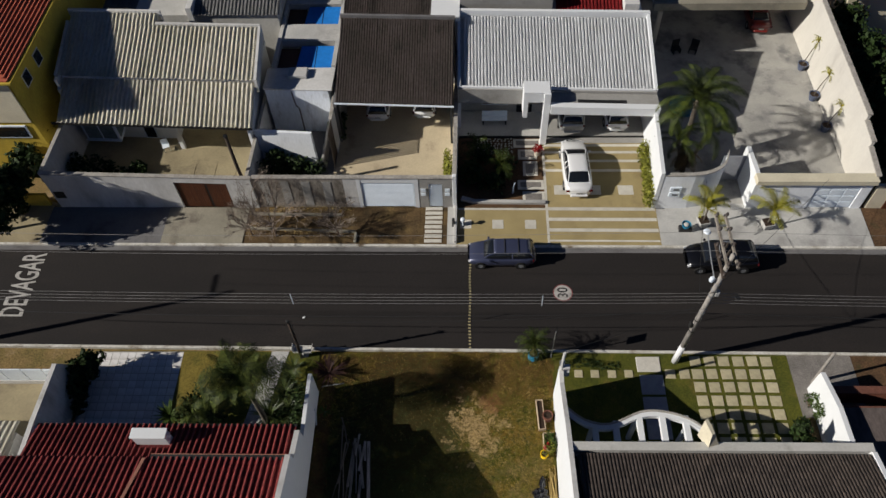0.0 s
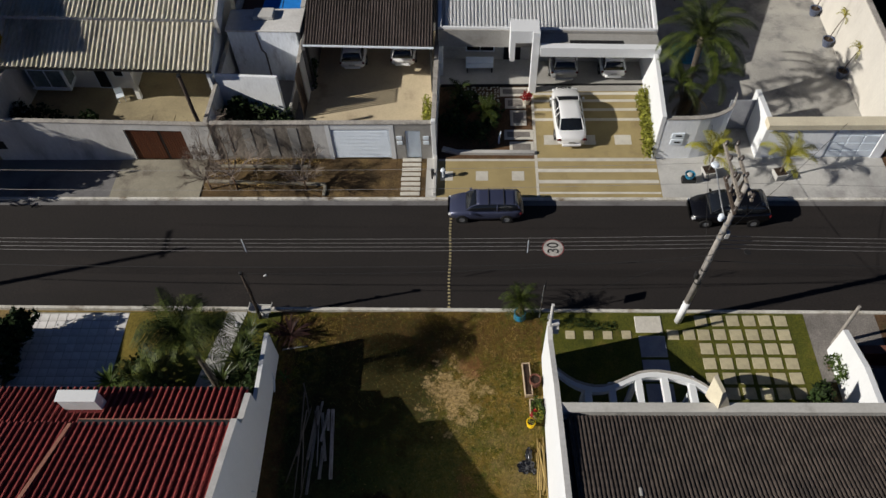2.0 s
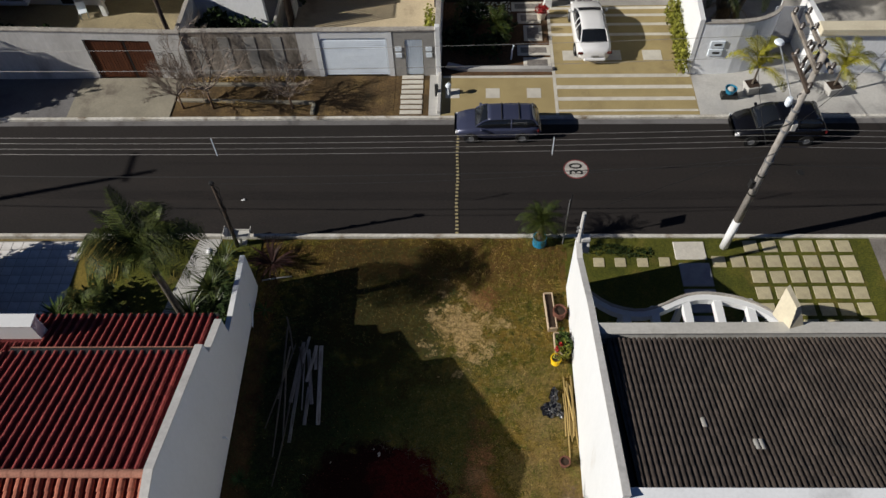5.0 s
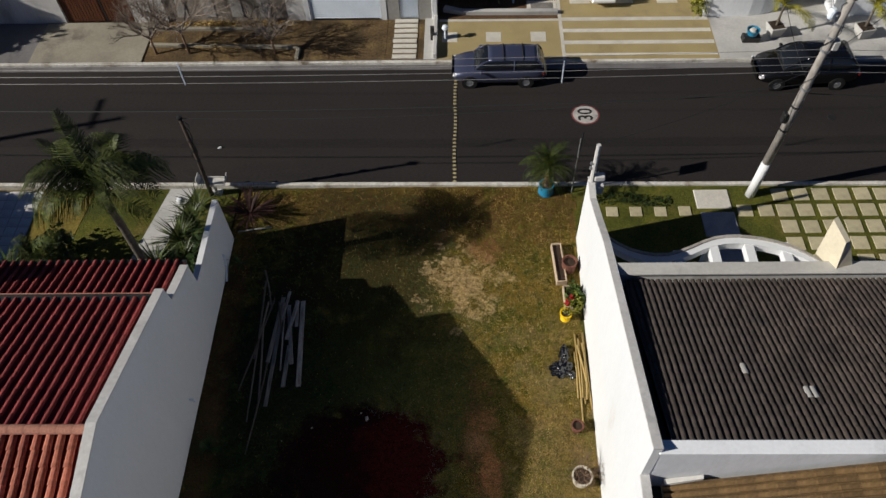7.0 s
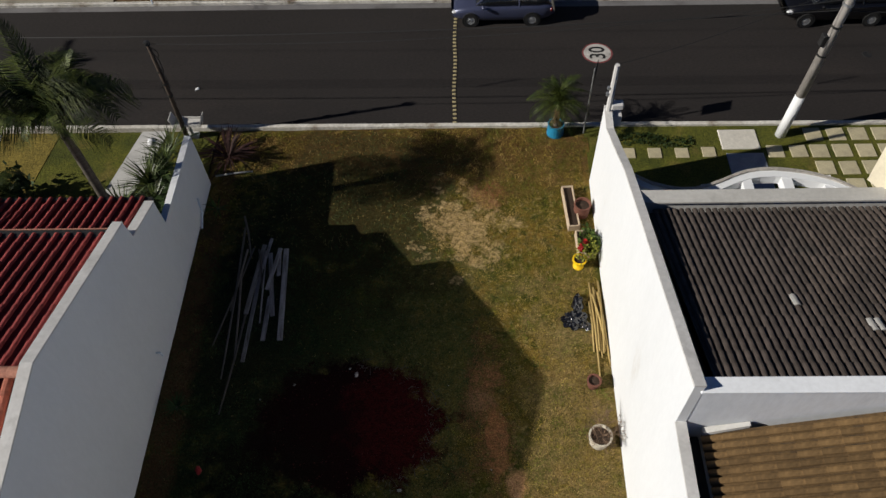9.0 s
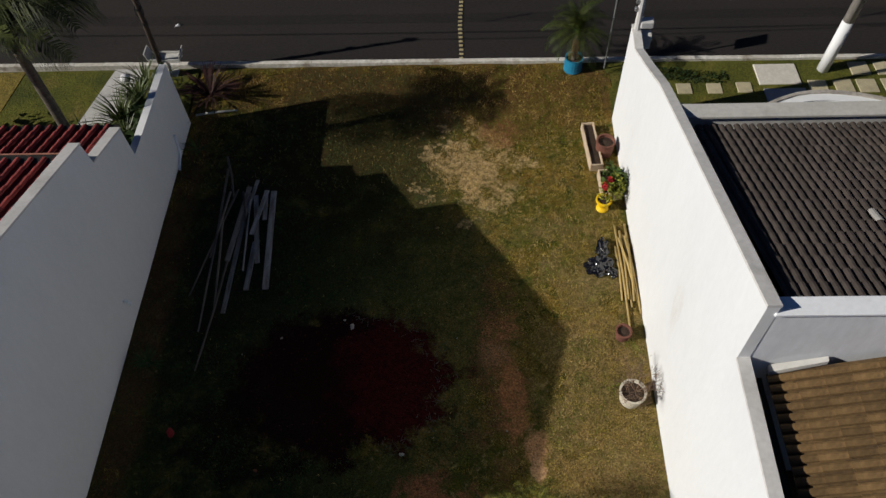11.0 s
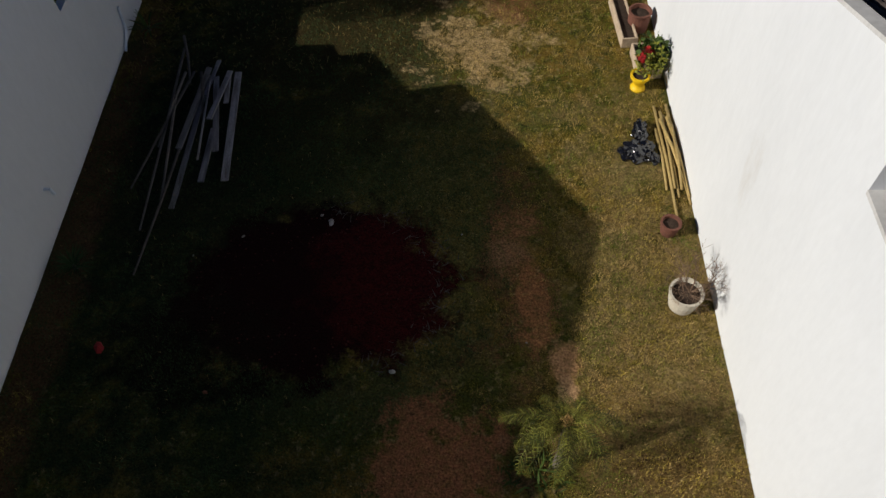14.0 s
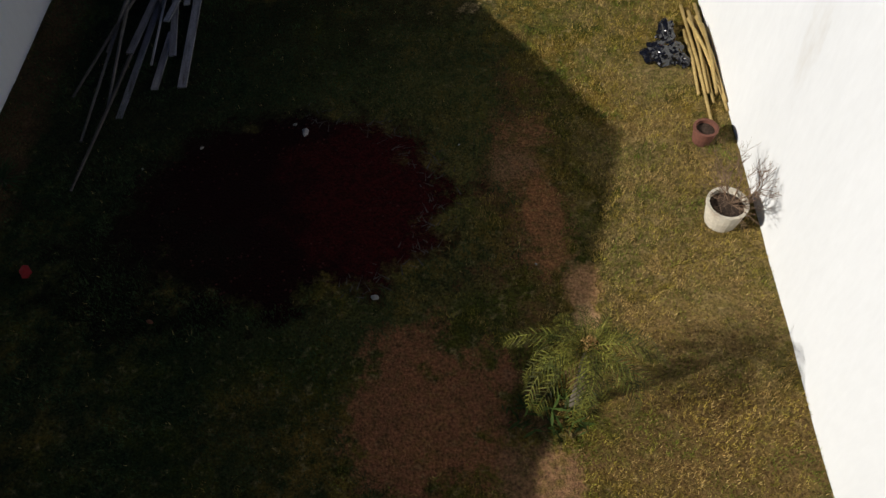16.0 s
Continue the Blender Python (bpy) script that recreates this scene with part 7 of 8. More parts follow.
for i in range(11):
    for j in range(7):
        m = pose(-1.5 + i * 0.24 + rng.uniform(-0.05, 0.05), -0.75 + j * 0.22 + rng.uniform(-0.05, 0.05), 0, 0, 0, rng.uniform(0, 90)) @ Matrix.Diagonal((rng.uniform(0.7, 1.1), rng.uniform(0.6, 1.0), 1, 1))
        if stone is None:
            stone = part("stone", soft(box(-0.08, 0.08, -0.07, 0.07, 0, 0.04), 0.02), SLAB, pebbles, m=m)
        else:
            another(stone, pebbles, m)
fp = thing("flower_pot", "white pot with a round head of deep red flowers", "flower pot", pose(4.55, 15.7, 0.1))
part("bowl", turned([(0, 0), (0.2, 0), (0.3, 0.42), (0.25, 0.42), (0, 0.38)], 14), POT_WHITE, fp)
v, f = leaf_cloud([(0, 0, 0.58, 0.36, 0.36, 0.24)], 260, 0.10, 85, 1.2)
mesh_np("flowers", v, f, PETAL, fp)
bush("drive_hedge", "yellow-green hedge at the foot of the white wall", 11.85, 13.3, ZP, [(-0.32 + 0.03 * i, i * 0.7 - 2.1, 0.7, 0.36, 0.55, 0.75) for i in range(7)], 2400, 0.11, LEAF_YELLOW, seed=86, category="hedge")
mail = thing("garden_light", "small white bollard light on the tan pavement", "bollard", pose(-0.55, 9.4, ZP))
part("shaft", tube([(0, 0, 0), (0, 0, 0.55)], 0.05, 8), GATE_WHITE, mail)
part("head", turned([(0, 0.8), (0.12, 0.76), (0.16, 0.65), (0.10, 0.55), (0, 0.55)], 12), GATE_WHITE, mail)
bollard = thing("garden_light", "curved white garden light beside the path", "bollard", pose(2.75, 12.2, 0.1))
part("shaft", tube([(0, 0, 0), (0.02, 0.1, 0.5), (0.12, 0.25, 0.75)], 0.05, 8), GATE_WHITE, bollard)
for i, x in enumerate((15.6, 16.9)):
    ch = thing("garden_chair", "dark garden chair in the shaded yard", "chair", pose(x, 26.3, 0.11, 0, 0, 15 - 40 * i), group="dark yard chairs")
    part("seat", soft(box(-0.3, 0.3, -0.3, 0.3, 0.38, 0.45), 0.02), TRIM_BLACK, ch)
    part("backrest", soft(box(-0.3, 0.3, 0.24, 0.32, 0.45, 1.0), 0.02), TRIM_BLACK, ch)
    for sx in (-0.26, 0.26):
        part("leg", box(sx - 0.03, sx + 0.03, -0.28, 0.28, 0, 0.38), TRIM_BLACK, ch)

# ---- far left and far right of the street ----
yel = thing("house", "two-storey yellow house under a dark red tiled roof", "house", pose(0.65, -0.5, 0))
part("wall", box(-44, -29.5, 15.2, 32, 0, 7.85), YELLOW, yel)
part("front_render", box(-44, -29.62, 15.12, 15.2, 4.3, 7.8), CREAM, yel, "pale cream upper front")
part("eave_slab", box(-44, -29.05, 14.75, 33, 7.85, 7.98), YELLOW, yel)
part("roof", hexa(bmesh.new(), [(-44, 14.95, 8.0), (-29.3, 14.95, 8.0), (-29.3, 33, 8.0), (-44, 33, 8.0)], [(-40, 19.5, 9.0), (-33.5, 19.5, 9.0), (-33.5, 31, 9.0), (-40, 31, 9.0)]), ORANGE_TILE_FAR, yel, "dark red tiled hip roof")
for yy in (17.0, 19.0):
    win = part("window", box(-29.52, -29.47, yy - 0.45, yy + 0.45, 6.0, 7.0), WHITE_OLD, yel)
    part("pane", box(-29.475, -29.455, yy - 0.38, yy + 0.38, 6.08, 6.92), GLASS, win)
win = part("window", box(-33.4, -30.2, 15.1, 15.2, 2.9, 4.0), GATE_WHITE, yel)
part("pane", box(-33.3, -30.3, 15.08, 15.105, 3.0, 3.9), GLASS, win)
bm = bmesh.new()
for i in range(16):
    f0 = i / 16
    x = -29.3 - 4.2 * f0
    tube([(x, 14.95 + 4.55 * f0, 8.02 + 1.0 * f0), (x, 33 - 2 * f0, 8.02 + 1.0 * f0)], 0.07, 5, bm)
    tube([(x, 14.95 + 4.55 * f0, 8.02 + 1.0 * f0), (-44 + 4 * f0, 14.95 + 4.55 * f0, 8.02 + 1.0 * f0)], 0.07, 5, bm)
tagged(part("tile_course", bm, ORANGE_TILE_FAR, yel), kind="stuff")
structure("wall_front_west", box(-44, -28.3, 11.0, 11.2, 0, 1.2), YELLOW, "low yellow front wall in tree shade", "wall")


def tree(label, x, y, z, h, blobs, count, size, material, seed, m=None):
    root = thing("tree", label, "tree", (m or Matrix()) @ Matrix.Translation((x, y, z)))
    part("trunk", tube([(0, 0, 0), (0.08, 0.03, h * 0.35), (0.02, 0.08, h * 0.7)], [0.14, 0.10, 0.06], 8), BARK, root, smooth=True)
    for i in range(5):
        a = i * 1.257 + seed
        part("limb", tube([(0.06, 0.04, h * (0.35 + 0.06 * i)), (0.5 * math.cos(a), 0.5 * math.sin(a), h * (0.55 + 0.05 * i)), (1.0 * math.cos(a), 1.0 * math.sin(a), h * (0.68 + 0.05 * i))], [0.06, 0.04, 0.02], 6), BARK, root)
    v, f = leaf_cloud(blobs, count, size, seed)
    mesh_np("crown", v, f, material, root)
    return root


tree("dark bushy street tree with a ragged crown", -30.4, 10.7, 0.1, 3.0, [(0, 0, 2.2, 1.6, 1.5, 1.1), (0.9, 0.9, 2.6, 1.0, 1.0, 0.8), (-1.2, -0.6, 1.8, 1.1, 1.0, 0.9), (0.6, -1.0, 1.5, 0.9, 0.8, 0.8)], 2600, 0.24, LEAF_DARK, 91)
tree("tall spreading street tree with a dense dark crown", -32.0, 8.6, 0.1, 5.5, [(0, 0, 4.9, 2.5, 1.8, 1.7), (1.7, 0.1, 4.9, 1.3, 1.2, 1.2), (-1.4, 0.5, 5.3, 1.5, 1.3, 1.4), (1.3, 0.9, 3.4, 1.4, 1.1, 1.0), (0.7, -1.3, 3.9, 2.2, 1.2, 1.2), (2.0, -0.9, 2.6, 1.3, 1.1, 0.9)], 7500, 0.26, LEAF_DARK, 90)
tree("dark bushy tree beside the white yard wall", -29.6, 13.2, 0.1, 2.4, [(0, 0, 1.7, 0.9, 1.1, 0.9), (-0.9, 0.7, 1.9, 0.8, 0.8, 0.7)], 1200, 0.2, LEAF_DARK, 92)
palm("garden_palm", "small feathery palm before the yellow house", -29.6, 15.2, 0.1, 1.6, 10, F_SMALL, (0, 0), 0.06, tilt=(-15, 60), scale=1.35, seed=93)
for i, (x, y, h) in enumerate(((27.6, 22.5, 3.6), (28.4, 18.6, 3.2), (27.3, 26.2, 3.4), (30.3, 21.0, 3.8), (27.4, 15.4, 2.6))):
    tree("dense dark green garden tree behind the white wall", x, y, 0.0, h, [(0, 0, h * 0.75, 1.5, 1.9, 1.1), (0.7, 1.0, h * 0.85, 1.2, 1.1, 0.9), (-0.5, -1.2, h * 0.65, 1.1, 1.2, 0.9)], 1500, 0.25, LEAF_DARK, 94 + i)
eh = thing("rear_house", "house under orange-red tiles behind dense trees", "house")
part("wall", box(27.5, 40, 27.5, 38, 0, 4.4), CREAM, eh)
part("roof", ribbed(27.0, 40.5, 26.8, 4.4, 34, 6.8, 0.24, 0.07, seed=99), ORANGE_TILE_FAR, eh, "orange-red ribbed tiles")
structure("wall_front_east", box(25.4, 44, 11.0, 11.2, 0, 2.3), CREAM, "cream front wall of the neighbouring plot", "wall")
brown = thing("garage_gate", "brown wooden gate in the cream wall", "gate")
part("leaf", soft(box(26.4, 29.4, 10.94, 11.0, 0.1, 2.0), 0.02), WOOD_GATE, brown)
bush("wall_creeper", "pale leafy creeper on the white garden wall", 18.4, -2.9, 0.0, [(0.1, 0, 0.6, 0.2, 0.4, 0.6), (0.1, -0.8, 0.8, 0.2, 0.5, 0.6), (0.0, 0.3, 0.3, 0.25, 0.3, 0.3)], 300, 0.11, LEAF, NEAR, seed=103)
bush("corner_shrub", "dark round shrub in the paved garden corner", 17.4, -4.7, 0.0, [(0, 0, 0.6, 0.5, 0.7, 0.6), (0.25, 0.6, 0.4, 0.4, 0.4, 0.4)], 380, 0.16, LEAF_DARK, NEAR, seed=104)
v, f = leaf_cloud([(0, 0, 0.06, 1.2, 0.35, 0.08), (1.3, -0.2, 0.05, 0.9, 0.3, 0.07)], 900, 0.035, 105, 3.5)
tagged(mesh_np("ground_cover", v, f, LEAF_DARK, None, NEAR @ pose(6.4, -0.35, 0.02)), "dark green ground cover behind the kerb", "ground cover", kind="stuff")

# ---- things in the lot ----
drum = thing("plant_drum", "cut-down turquoise drum used as a plant pot", "plant pot", NEAR @ pose(3.6, 0.0, 0.0))
part("drum", turned([(0, 0), (0.29, 0), (0.31, 0.03), (0.29, 0.2), (0.30, 0.22), (0.29, 0.45), (0.30, 0.5), (0.26, 0.5), (0.25, 0.4), (0, 0.4)], 20), BLUE_POT, drum)
part("earth", turned([(0, 0.45), (0.265, 0.44), (0.25, 0.38), (0, 0.38)], 16), POT_EARTH, drum)
pp = palm("potted_palm", "bushy green palm with dry brown stems in a turquoise drum", 3.6, 0.0, 0.42, 1.0, 46, F_SPIKE, (0, 0), 0.09, NEAR, tilt=(-35, 70), scale=1.1, seed=111)
for k in range(16):
    o = new("dry_stem", F_DEAD[k % len(F_DEAD)])
    o.parent = pp
    o.matrix_basis = Matrix.Translation((0, 0, 0.98)) @ pose(0, 0, 0, 0, 0, k * 67) @ pose(0, 0, 0, 0, 28 + 6 * (k % 4), 0) @ Matrix.Diagonal((0.50, 0.42, 0.50, 1))


def pot(label, x, y, r, h, material, cyl=0.75, earth=True, name="plant_pot", lip=0.03):
    p = thing(name, label, "plant pot", NEAR @ pose(x, y, 0.0, 0, 0, rng.uniform(0, 90)))
    part("bowl", turned([(0, 0), (r * cyl, 0), (r * (cyl + 1) / 2 * 1.04, h * 0.5), (r * 0.97, h * 0.88), (r + lip * 0.5, h * 0.9), (r + lip * 0.5, h), (r - lip, h), (r - lip * 1.4, h * 0.75), (0, h * 0.7)], 22), material, p, smooth=False)
    part("earth", turned([(0, h * 0.82), (r - lip * 1.2, h * 0.8), (r - lip * 1.4, h * 0.7), (0, h * 0.7)], 18), POT_EARTH, p)
    return p


pot("chalky white round pot with a bare shrub", 3.84, -11.62, 0.305, 0.44, POT_WHITE, 0.82)
sh = thing("bare_shrub", "leafless grey twiggy shrub rooted in the white pot", "shrub", NEAR @ pose(3.9, -11.6, 0.38))
part("branchwork", branches(1.0, 0.85, 4, 121, 0.013, 7), TWIG, sh)
pot("small terracotta pot with dry earth beside the canes", 3.87, -9.95, 0.195, 0.32, TERRACOTTA, 0.8)
pot("tall terracotta cylinder pot beside the trough", 4.16, -3.72, 0.27, 0.52, TERRACOTTA, 0.9)


def trough(label, x0, x1, y0, y1, h, turn=0.0):
    t = thing("planter_trough", label, "planter", NEAR @ pose((x0 + x1) / 2, (y0 + y1) / 2, 0, 0, 0, turn), group="planter troughs")
    a, b, w = (x1 - x0) / 2, (y1 - y0) / 2, 0.045
    part("side", soft(box(-a, -a + w, -b, b, 0, h), 0.01), PLANTER, t)
    part("side", soft(box(a - w, a, -b, b, 0, h), 0.01), PLANTER, t)
    part("end", soft(box(-a + w, a - w, -b, -b + w, 0, h), 0.01), PLANTER, t)
    part("end", soft(box(-a + w, a - w, b - w, b, 0, h), 0.01), PLANTER, t)
    part("earth", box(-a + w, a - w, -b + w, b - w, 0.0, h * 0.72), POT_EARTH, t)
    return t


trough("long pale trough filled with dry earth", 3.62, 4.0, -4.45, -2.72, 0.28, 3)
trough("pale trough with trailing green plants", 3.86, 4.44, -5.55, -4.62, 0.30, 1)
bush("trough_plant", "trailing green plant with yellow leaves in the trough", 4.2, -5.05, 0.2, [(0, 0.0, 0.25, 0.3, 0.4, 0.25), (0.12, -0.35, 0.45, 0.2, 0.35, 0.4)], 260, 0.10, LEAF, NEAR, seed=131)
yp = thing("flower_pot", "bright yellow footed plastic pot of red flowers", "plant pot", NEAR @ pose(3.86, -5.85, 0.0))
part("bowl", turned([(0, 0), (0.17, 0), (0.175, 0.05), (0.125, 0.12), (0.115, 0.17), (0.15, 0.23), (0.195, 0.34), (0.225, 0.36), (0.225, 0.42), (0.18, 0.42), (0.17, 0.34), (0, 0.33)], 24), YELLOW_POT, yp)
part("earth", turned([(0, 0.375), (0.178, 0.37), (0.172, 0.34), (0, 0.34)], 18), POT_EARTH, yp)
bush("flowering_plant", "leafy plant with red blooms in the yellow pot", 3.95, -5.75, 0.34, [(0.05, 0.05, 0.2, 0.30, 0.32, 0.2), (0.27, 0.15, 0.3, 0.25, 0.38, 0.3)], 420, 0.055, LEAF_YELLOW, NEAR, seed=132, stem=0.3, category="flower")
v, f = leaf_cloud([(-0.05, 0.1, 0.38, 0.12, 0.12, 0.06), (0.12, 0.3, 0.42, 0.12, 0.1, 0.06)], 60, 0.09, 133, 1.1)
tagged(mesh_np("red_bloom", v, f, PETAL, None, NEAR @ pose(3.92, -5.75, 0.34)), "cluster of deep red blooms", "flower", kind="stuff")
# black plastic sack
bm = bmesh.new()
bmesh.ops.create_icosphere(bm, subdivisions=4, radius=1.0)
for vert in bm.verts:
    p = vert.co.copy()
    k = 1 + 0.36 * noise.noise(p * 2.0) + 0.20 * noise.noise(p * 4.5) + 0.03 * noise.noise(p * 13)
    vert.co = Vector((p.x * 0.42 * k, p.y * 0.34 * k, max(-0.02, p.z * 0.20 * k + 0.10)))
sack = thing("plastic_sack", "crumpled glossy black plastic sacks on the grass", "sack", NEAR @ pose(3.55, -7.85, 0.0, 0, 0, 10) @ Matrix.Diagonal((0.85, 0.85, 0.85, 1)))
a = part("sack", bm, BLACK_BAG, sack)
another(a, sack, pose(0.28, 0.62, 0.0, 0, 0, 70) @ Matrix.Diagonal((0.9, 0.55, 0.9, 1)))
another(a, sack, pose(0.30, -0.22, 0.0, 0, 0, 110) @ Matrix.Diagonal((0.6, 0.45, 0.7, 1)))
# canes
pile = [((4.12, -6.5), (4.10, -9.75), 0.06), ((4.22, -6.7), (4.18, -8.9), 0.09), ((4.40, -6.45), (4.34, -8.9), 0.05), ((4.33, -6.9), (4.42, -9.15), 0.12),
        ((4.05, -7.2), (4.02, -8.9), 0.05), ((4.28, -6.8), (4.44, -9.3), 0.05), ((4.15, -7.0), (4.36, -8.75), 0.16), ((4.24, -7.5), (4.24, -9.1), 0.04), ((4.37, -7.2), (4.28, -9.0), 0.18)]
for (xa, ya), (xb, yb), z in pile:
    c = solid("cane", tube([(xa, ya, z), ((xa + xb) / 2 + 0.02, (ya + yb) / 2, z + 0.03), (xb, yb, max(0.03, z - 0.02))], [0.034, 0.032, 0.026], 7), BAMBOO, "yellow bamboo cane lying along the white wall", "cane", NEAR, group="bamboo canes", smooth=True)
# boards and sticks
boards = [((-5.50, -5.10), (-5.27, -8.48), 0.21, 0.07), ((-5.70, -5.12), (-5.60, -6.2), 0.15, 0.13), ((-5.66, -5.15), (-5.88, -6.75), 0.16, 0.16), ((-5.98, -5.3), (-5.60, -7.65), 0.17, 0.12),
          ((-6.20, -5.15), (-6.30, -9.15), 0.16, 0.05), ((-6.02, -4.70), (-6.16, -5.9), 0.12, 0.10), ((-5.78, -6.9), (-5.80, -8.46), 0.18, 0.05), ((-6.1, -5.45), (-5.95, -7.9), 0.05, 0.15), ((-6.22, -4.95), (-6.42, -7.6), 0.18, 0.10)]
for (xa, ya), (xb, yb), w, z in boards:
    ln = math.hypot(xb - xa, yb - ya)
    turn = math.degrees(math.atan2(yb - ya, xb - xa)) - 90
    solid("board", soft(box(-w * 0.39, w * 0.39, 0, ln, 0, 0.035), 0.006), WOOD_OLD, "grey weathered board in a loose heap on the grass", "board", NEAR @ pose(xa, ya, z, rng.uniform(-1.0, 1.0), rng.uniform(-4, 4), turn), group="weathered boards")
for (xa, ya), (xb, yb), z in (((-6.98, -4.2), (-6.83, -9.7), 0.08), ((-7.08, -3.75), (-6.62, -5.4), 0.10), ((-6.55, -5.1), (-7.28, -8.6), 0.13), ((-6.45, -7.5), (-6.70, -10.8), 0.05), ((-6.8, -6.0), (-6.55, -9.0), 0.16), ((-6.72, -5.2), (-6.95, -7.4), 0.2), ((-6.35, -5.2), (-6.1, -6.6), 0.2)):
    solid("stick", tube([(xa, ya, z), ((xa + xb) / 2 + 0.05, (ya + yb) / 2, z + 0.04), (xb, yb, 0.03)], [0.036, 0.032, 0.024], 6), STICK, "long grey dry stick beside the boards", "stick", NEAR, group="dry sticks")
# rubble and litter
for i, (x, y, s, mt, lab, cat) in enumerate(((-1.53, -12.95, 0.075, GREY_WALL, "pale lump of rubble on dark soil", "rubble"), (-4.66, -9.9, 0.045, GREY_WALL, "bent white scrap on dark soil", "scrap"), (-2.9, -9.6, 0.10, WOOD_OLD, "grey broken board end on dark soil", "scrap"),
                                             (-6.95, -12.4, 0.15, RED_FAR, "reddish broken brick in the shaded grass", "brick"), (-4.83, -13.3, 0.06, BRICK_RED, "reddish broken brick in the shaded grass", "brick"),
                                             (-3.1, -9.4, 0.045, GREY_WALL, "pale lump of rubble on dark soil", "rubble"), (-0.24, -9.95, 0.03, GREY_WALL, "pale pebble in the thin grass", "rubble"), (-5.6, -10.35, 0.028, GREY_WALL, "pale pebble on dark soil", "rubble"), (0.9, -12.4, 0.03, GREY_WALL, "pale pebble on the bare path", "rubble"))):
    bm = bmesh.new()
    bmesh.ops.create_icosphere(bm, subdivisions=1, radius=s)
    for vert in bm.verts:
        vert.co *= 1 + 0.35 * noise.noise(vert.co * 9 + Vector((i, 0, 0)))
        vert.co.z = vert.co.z * 0.45 + s * 0.25
        vert.co.y *= 0.6
    solid("rubble_piece", bm, mt, lab, cat, NEAR @ pose(x, y, 0.02, 0, 0, i * 40), group="rubble on the lot")
bm = hexa(bmesh.new(), [(-0.10, -0.03, 0), (0.08, -0.05, 0), (0.10, 0.04, 0), (-0.07, 0.05, 0)], [(-0.05, -0.02, 0.03), (0.06, -0.03, 0.07), (0.07, 0.02, 0.08), (-0.04, 0.02, 0.03)])
solid("road_scrap", bm, WHITE, "crumpled white scrap lying on the asphalt", "scrap", pose(-10.02, 2.53, 0.0, 0, 0, 20))
g = np.random.default_rng(17)
verts, faces = [], []
for i in range(420):
    a, r = g.uniform(0, 6.283), g.uniform(0.2, 1.05) ** 0.5
    x, y, s = -3.1 + 2.6 * r * math.cos(a), -11.1 + 1.95 * r * math.sin(a), g.uniform(0.008, 0.022)
    k = len(verts)
    verts += [(x - s, y - s * 0.6, 0.03), (x + s, y - s, 0.035), (x + s * 0.8, y + s, 0.03), (x - s * 0.6, y + s * 0.8, 0.035), (x, y, 0.03 + s)]
    faces += [(k, k + 1, k + 4), (k + 1, k + 2, k + 4), (k + 2, k + 3, k + 4), (k + 3, k, k + 4)]
tagged(mesh_np("gravel_crumbs", verts, faces, mat("soil_crumb", (0.060, 0.014, 0.010), (0.030, 0.006, 0.005), 1.0, rnd=0.6, island=True), None, NEAR), "small crumbs of stone and earth on dark soil", "crumbs", kind="stuff")

slv, slf = [], []
for i in range(120):
    a = g.uniform(-1.2, 1.5)
    r = g.uniform(0.86, 1.12)
    x, y, s, w, t = -3.1 + 2.6 * r * math.cos(a), -11.1 + 1.95 * r * math.sin(a), g.uniform(0.04, 0.13), g.uniform(0.006, 0.014), g.uniform(0, 3.14)
    k, dx, dy = len(slv), math.cos(t), math.sin(t)
    slv += [(x - dx * s - dy * w, y - dy * s + dx * w, 0.045), (x - dx * s + dy * w, y - dy * s - dx * w, 0.045), (x + dx * s, y + dy * s, 0.06)]
    slf.append((k, k + 1, k + 2))
tagged(mesh_np("dry_stalks", slv, slf, STICK, None, NEAR), "broken straw stalks round the turned soil", "straw", kind="stuff")

# grass over the lot
tufts = 190000
xs, ys = g.uniform(LX0 + 0.05, LX1 - 0.05, tufts), g.uniform(-19.5, 0.25, tufts)
verts, faces, straw_v, straw_f, green_v, green_f = [], [], [], [], [], []


def inside(x, y, cx, cy, rx, ry):
    return ((x - cx) / rx) ** 2 + ((y - cy) / ry) ** 2


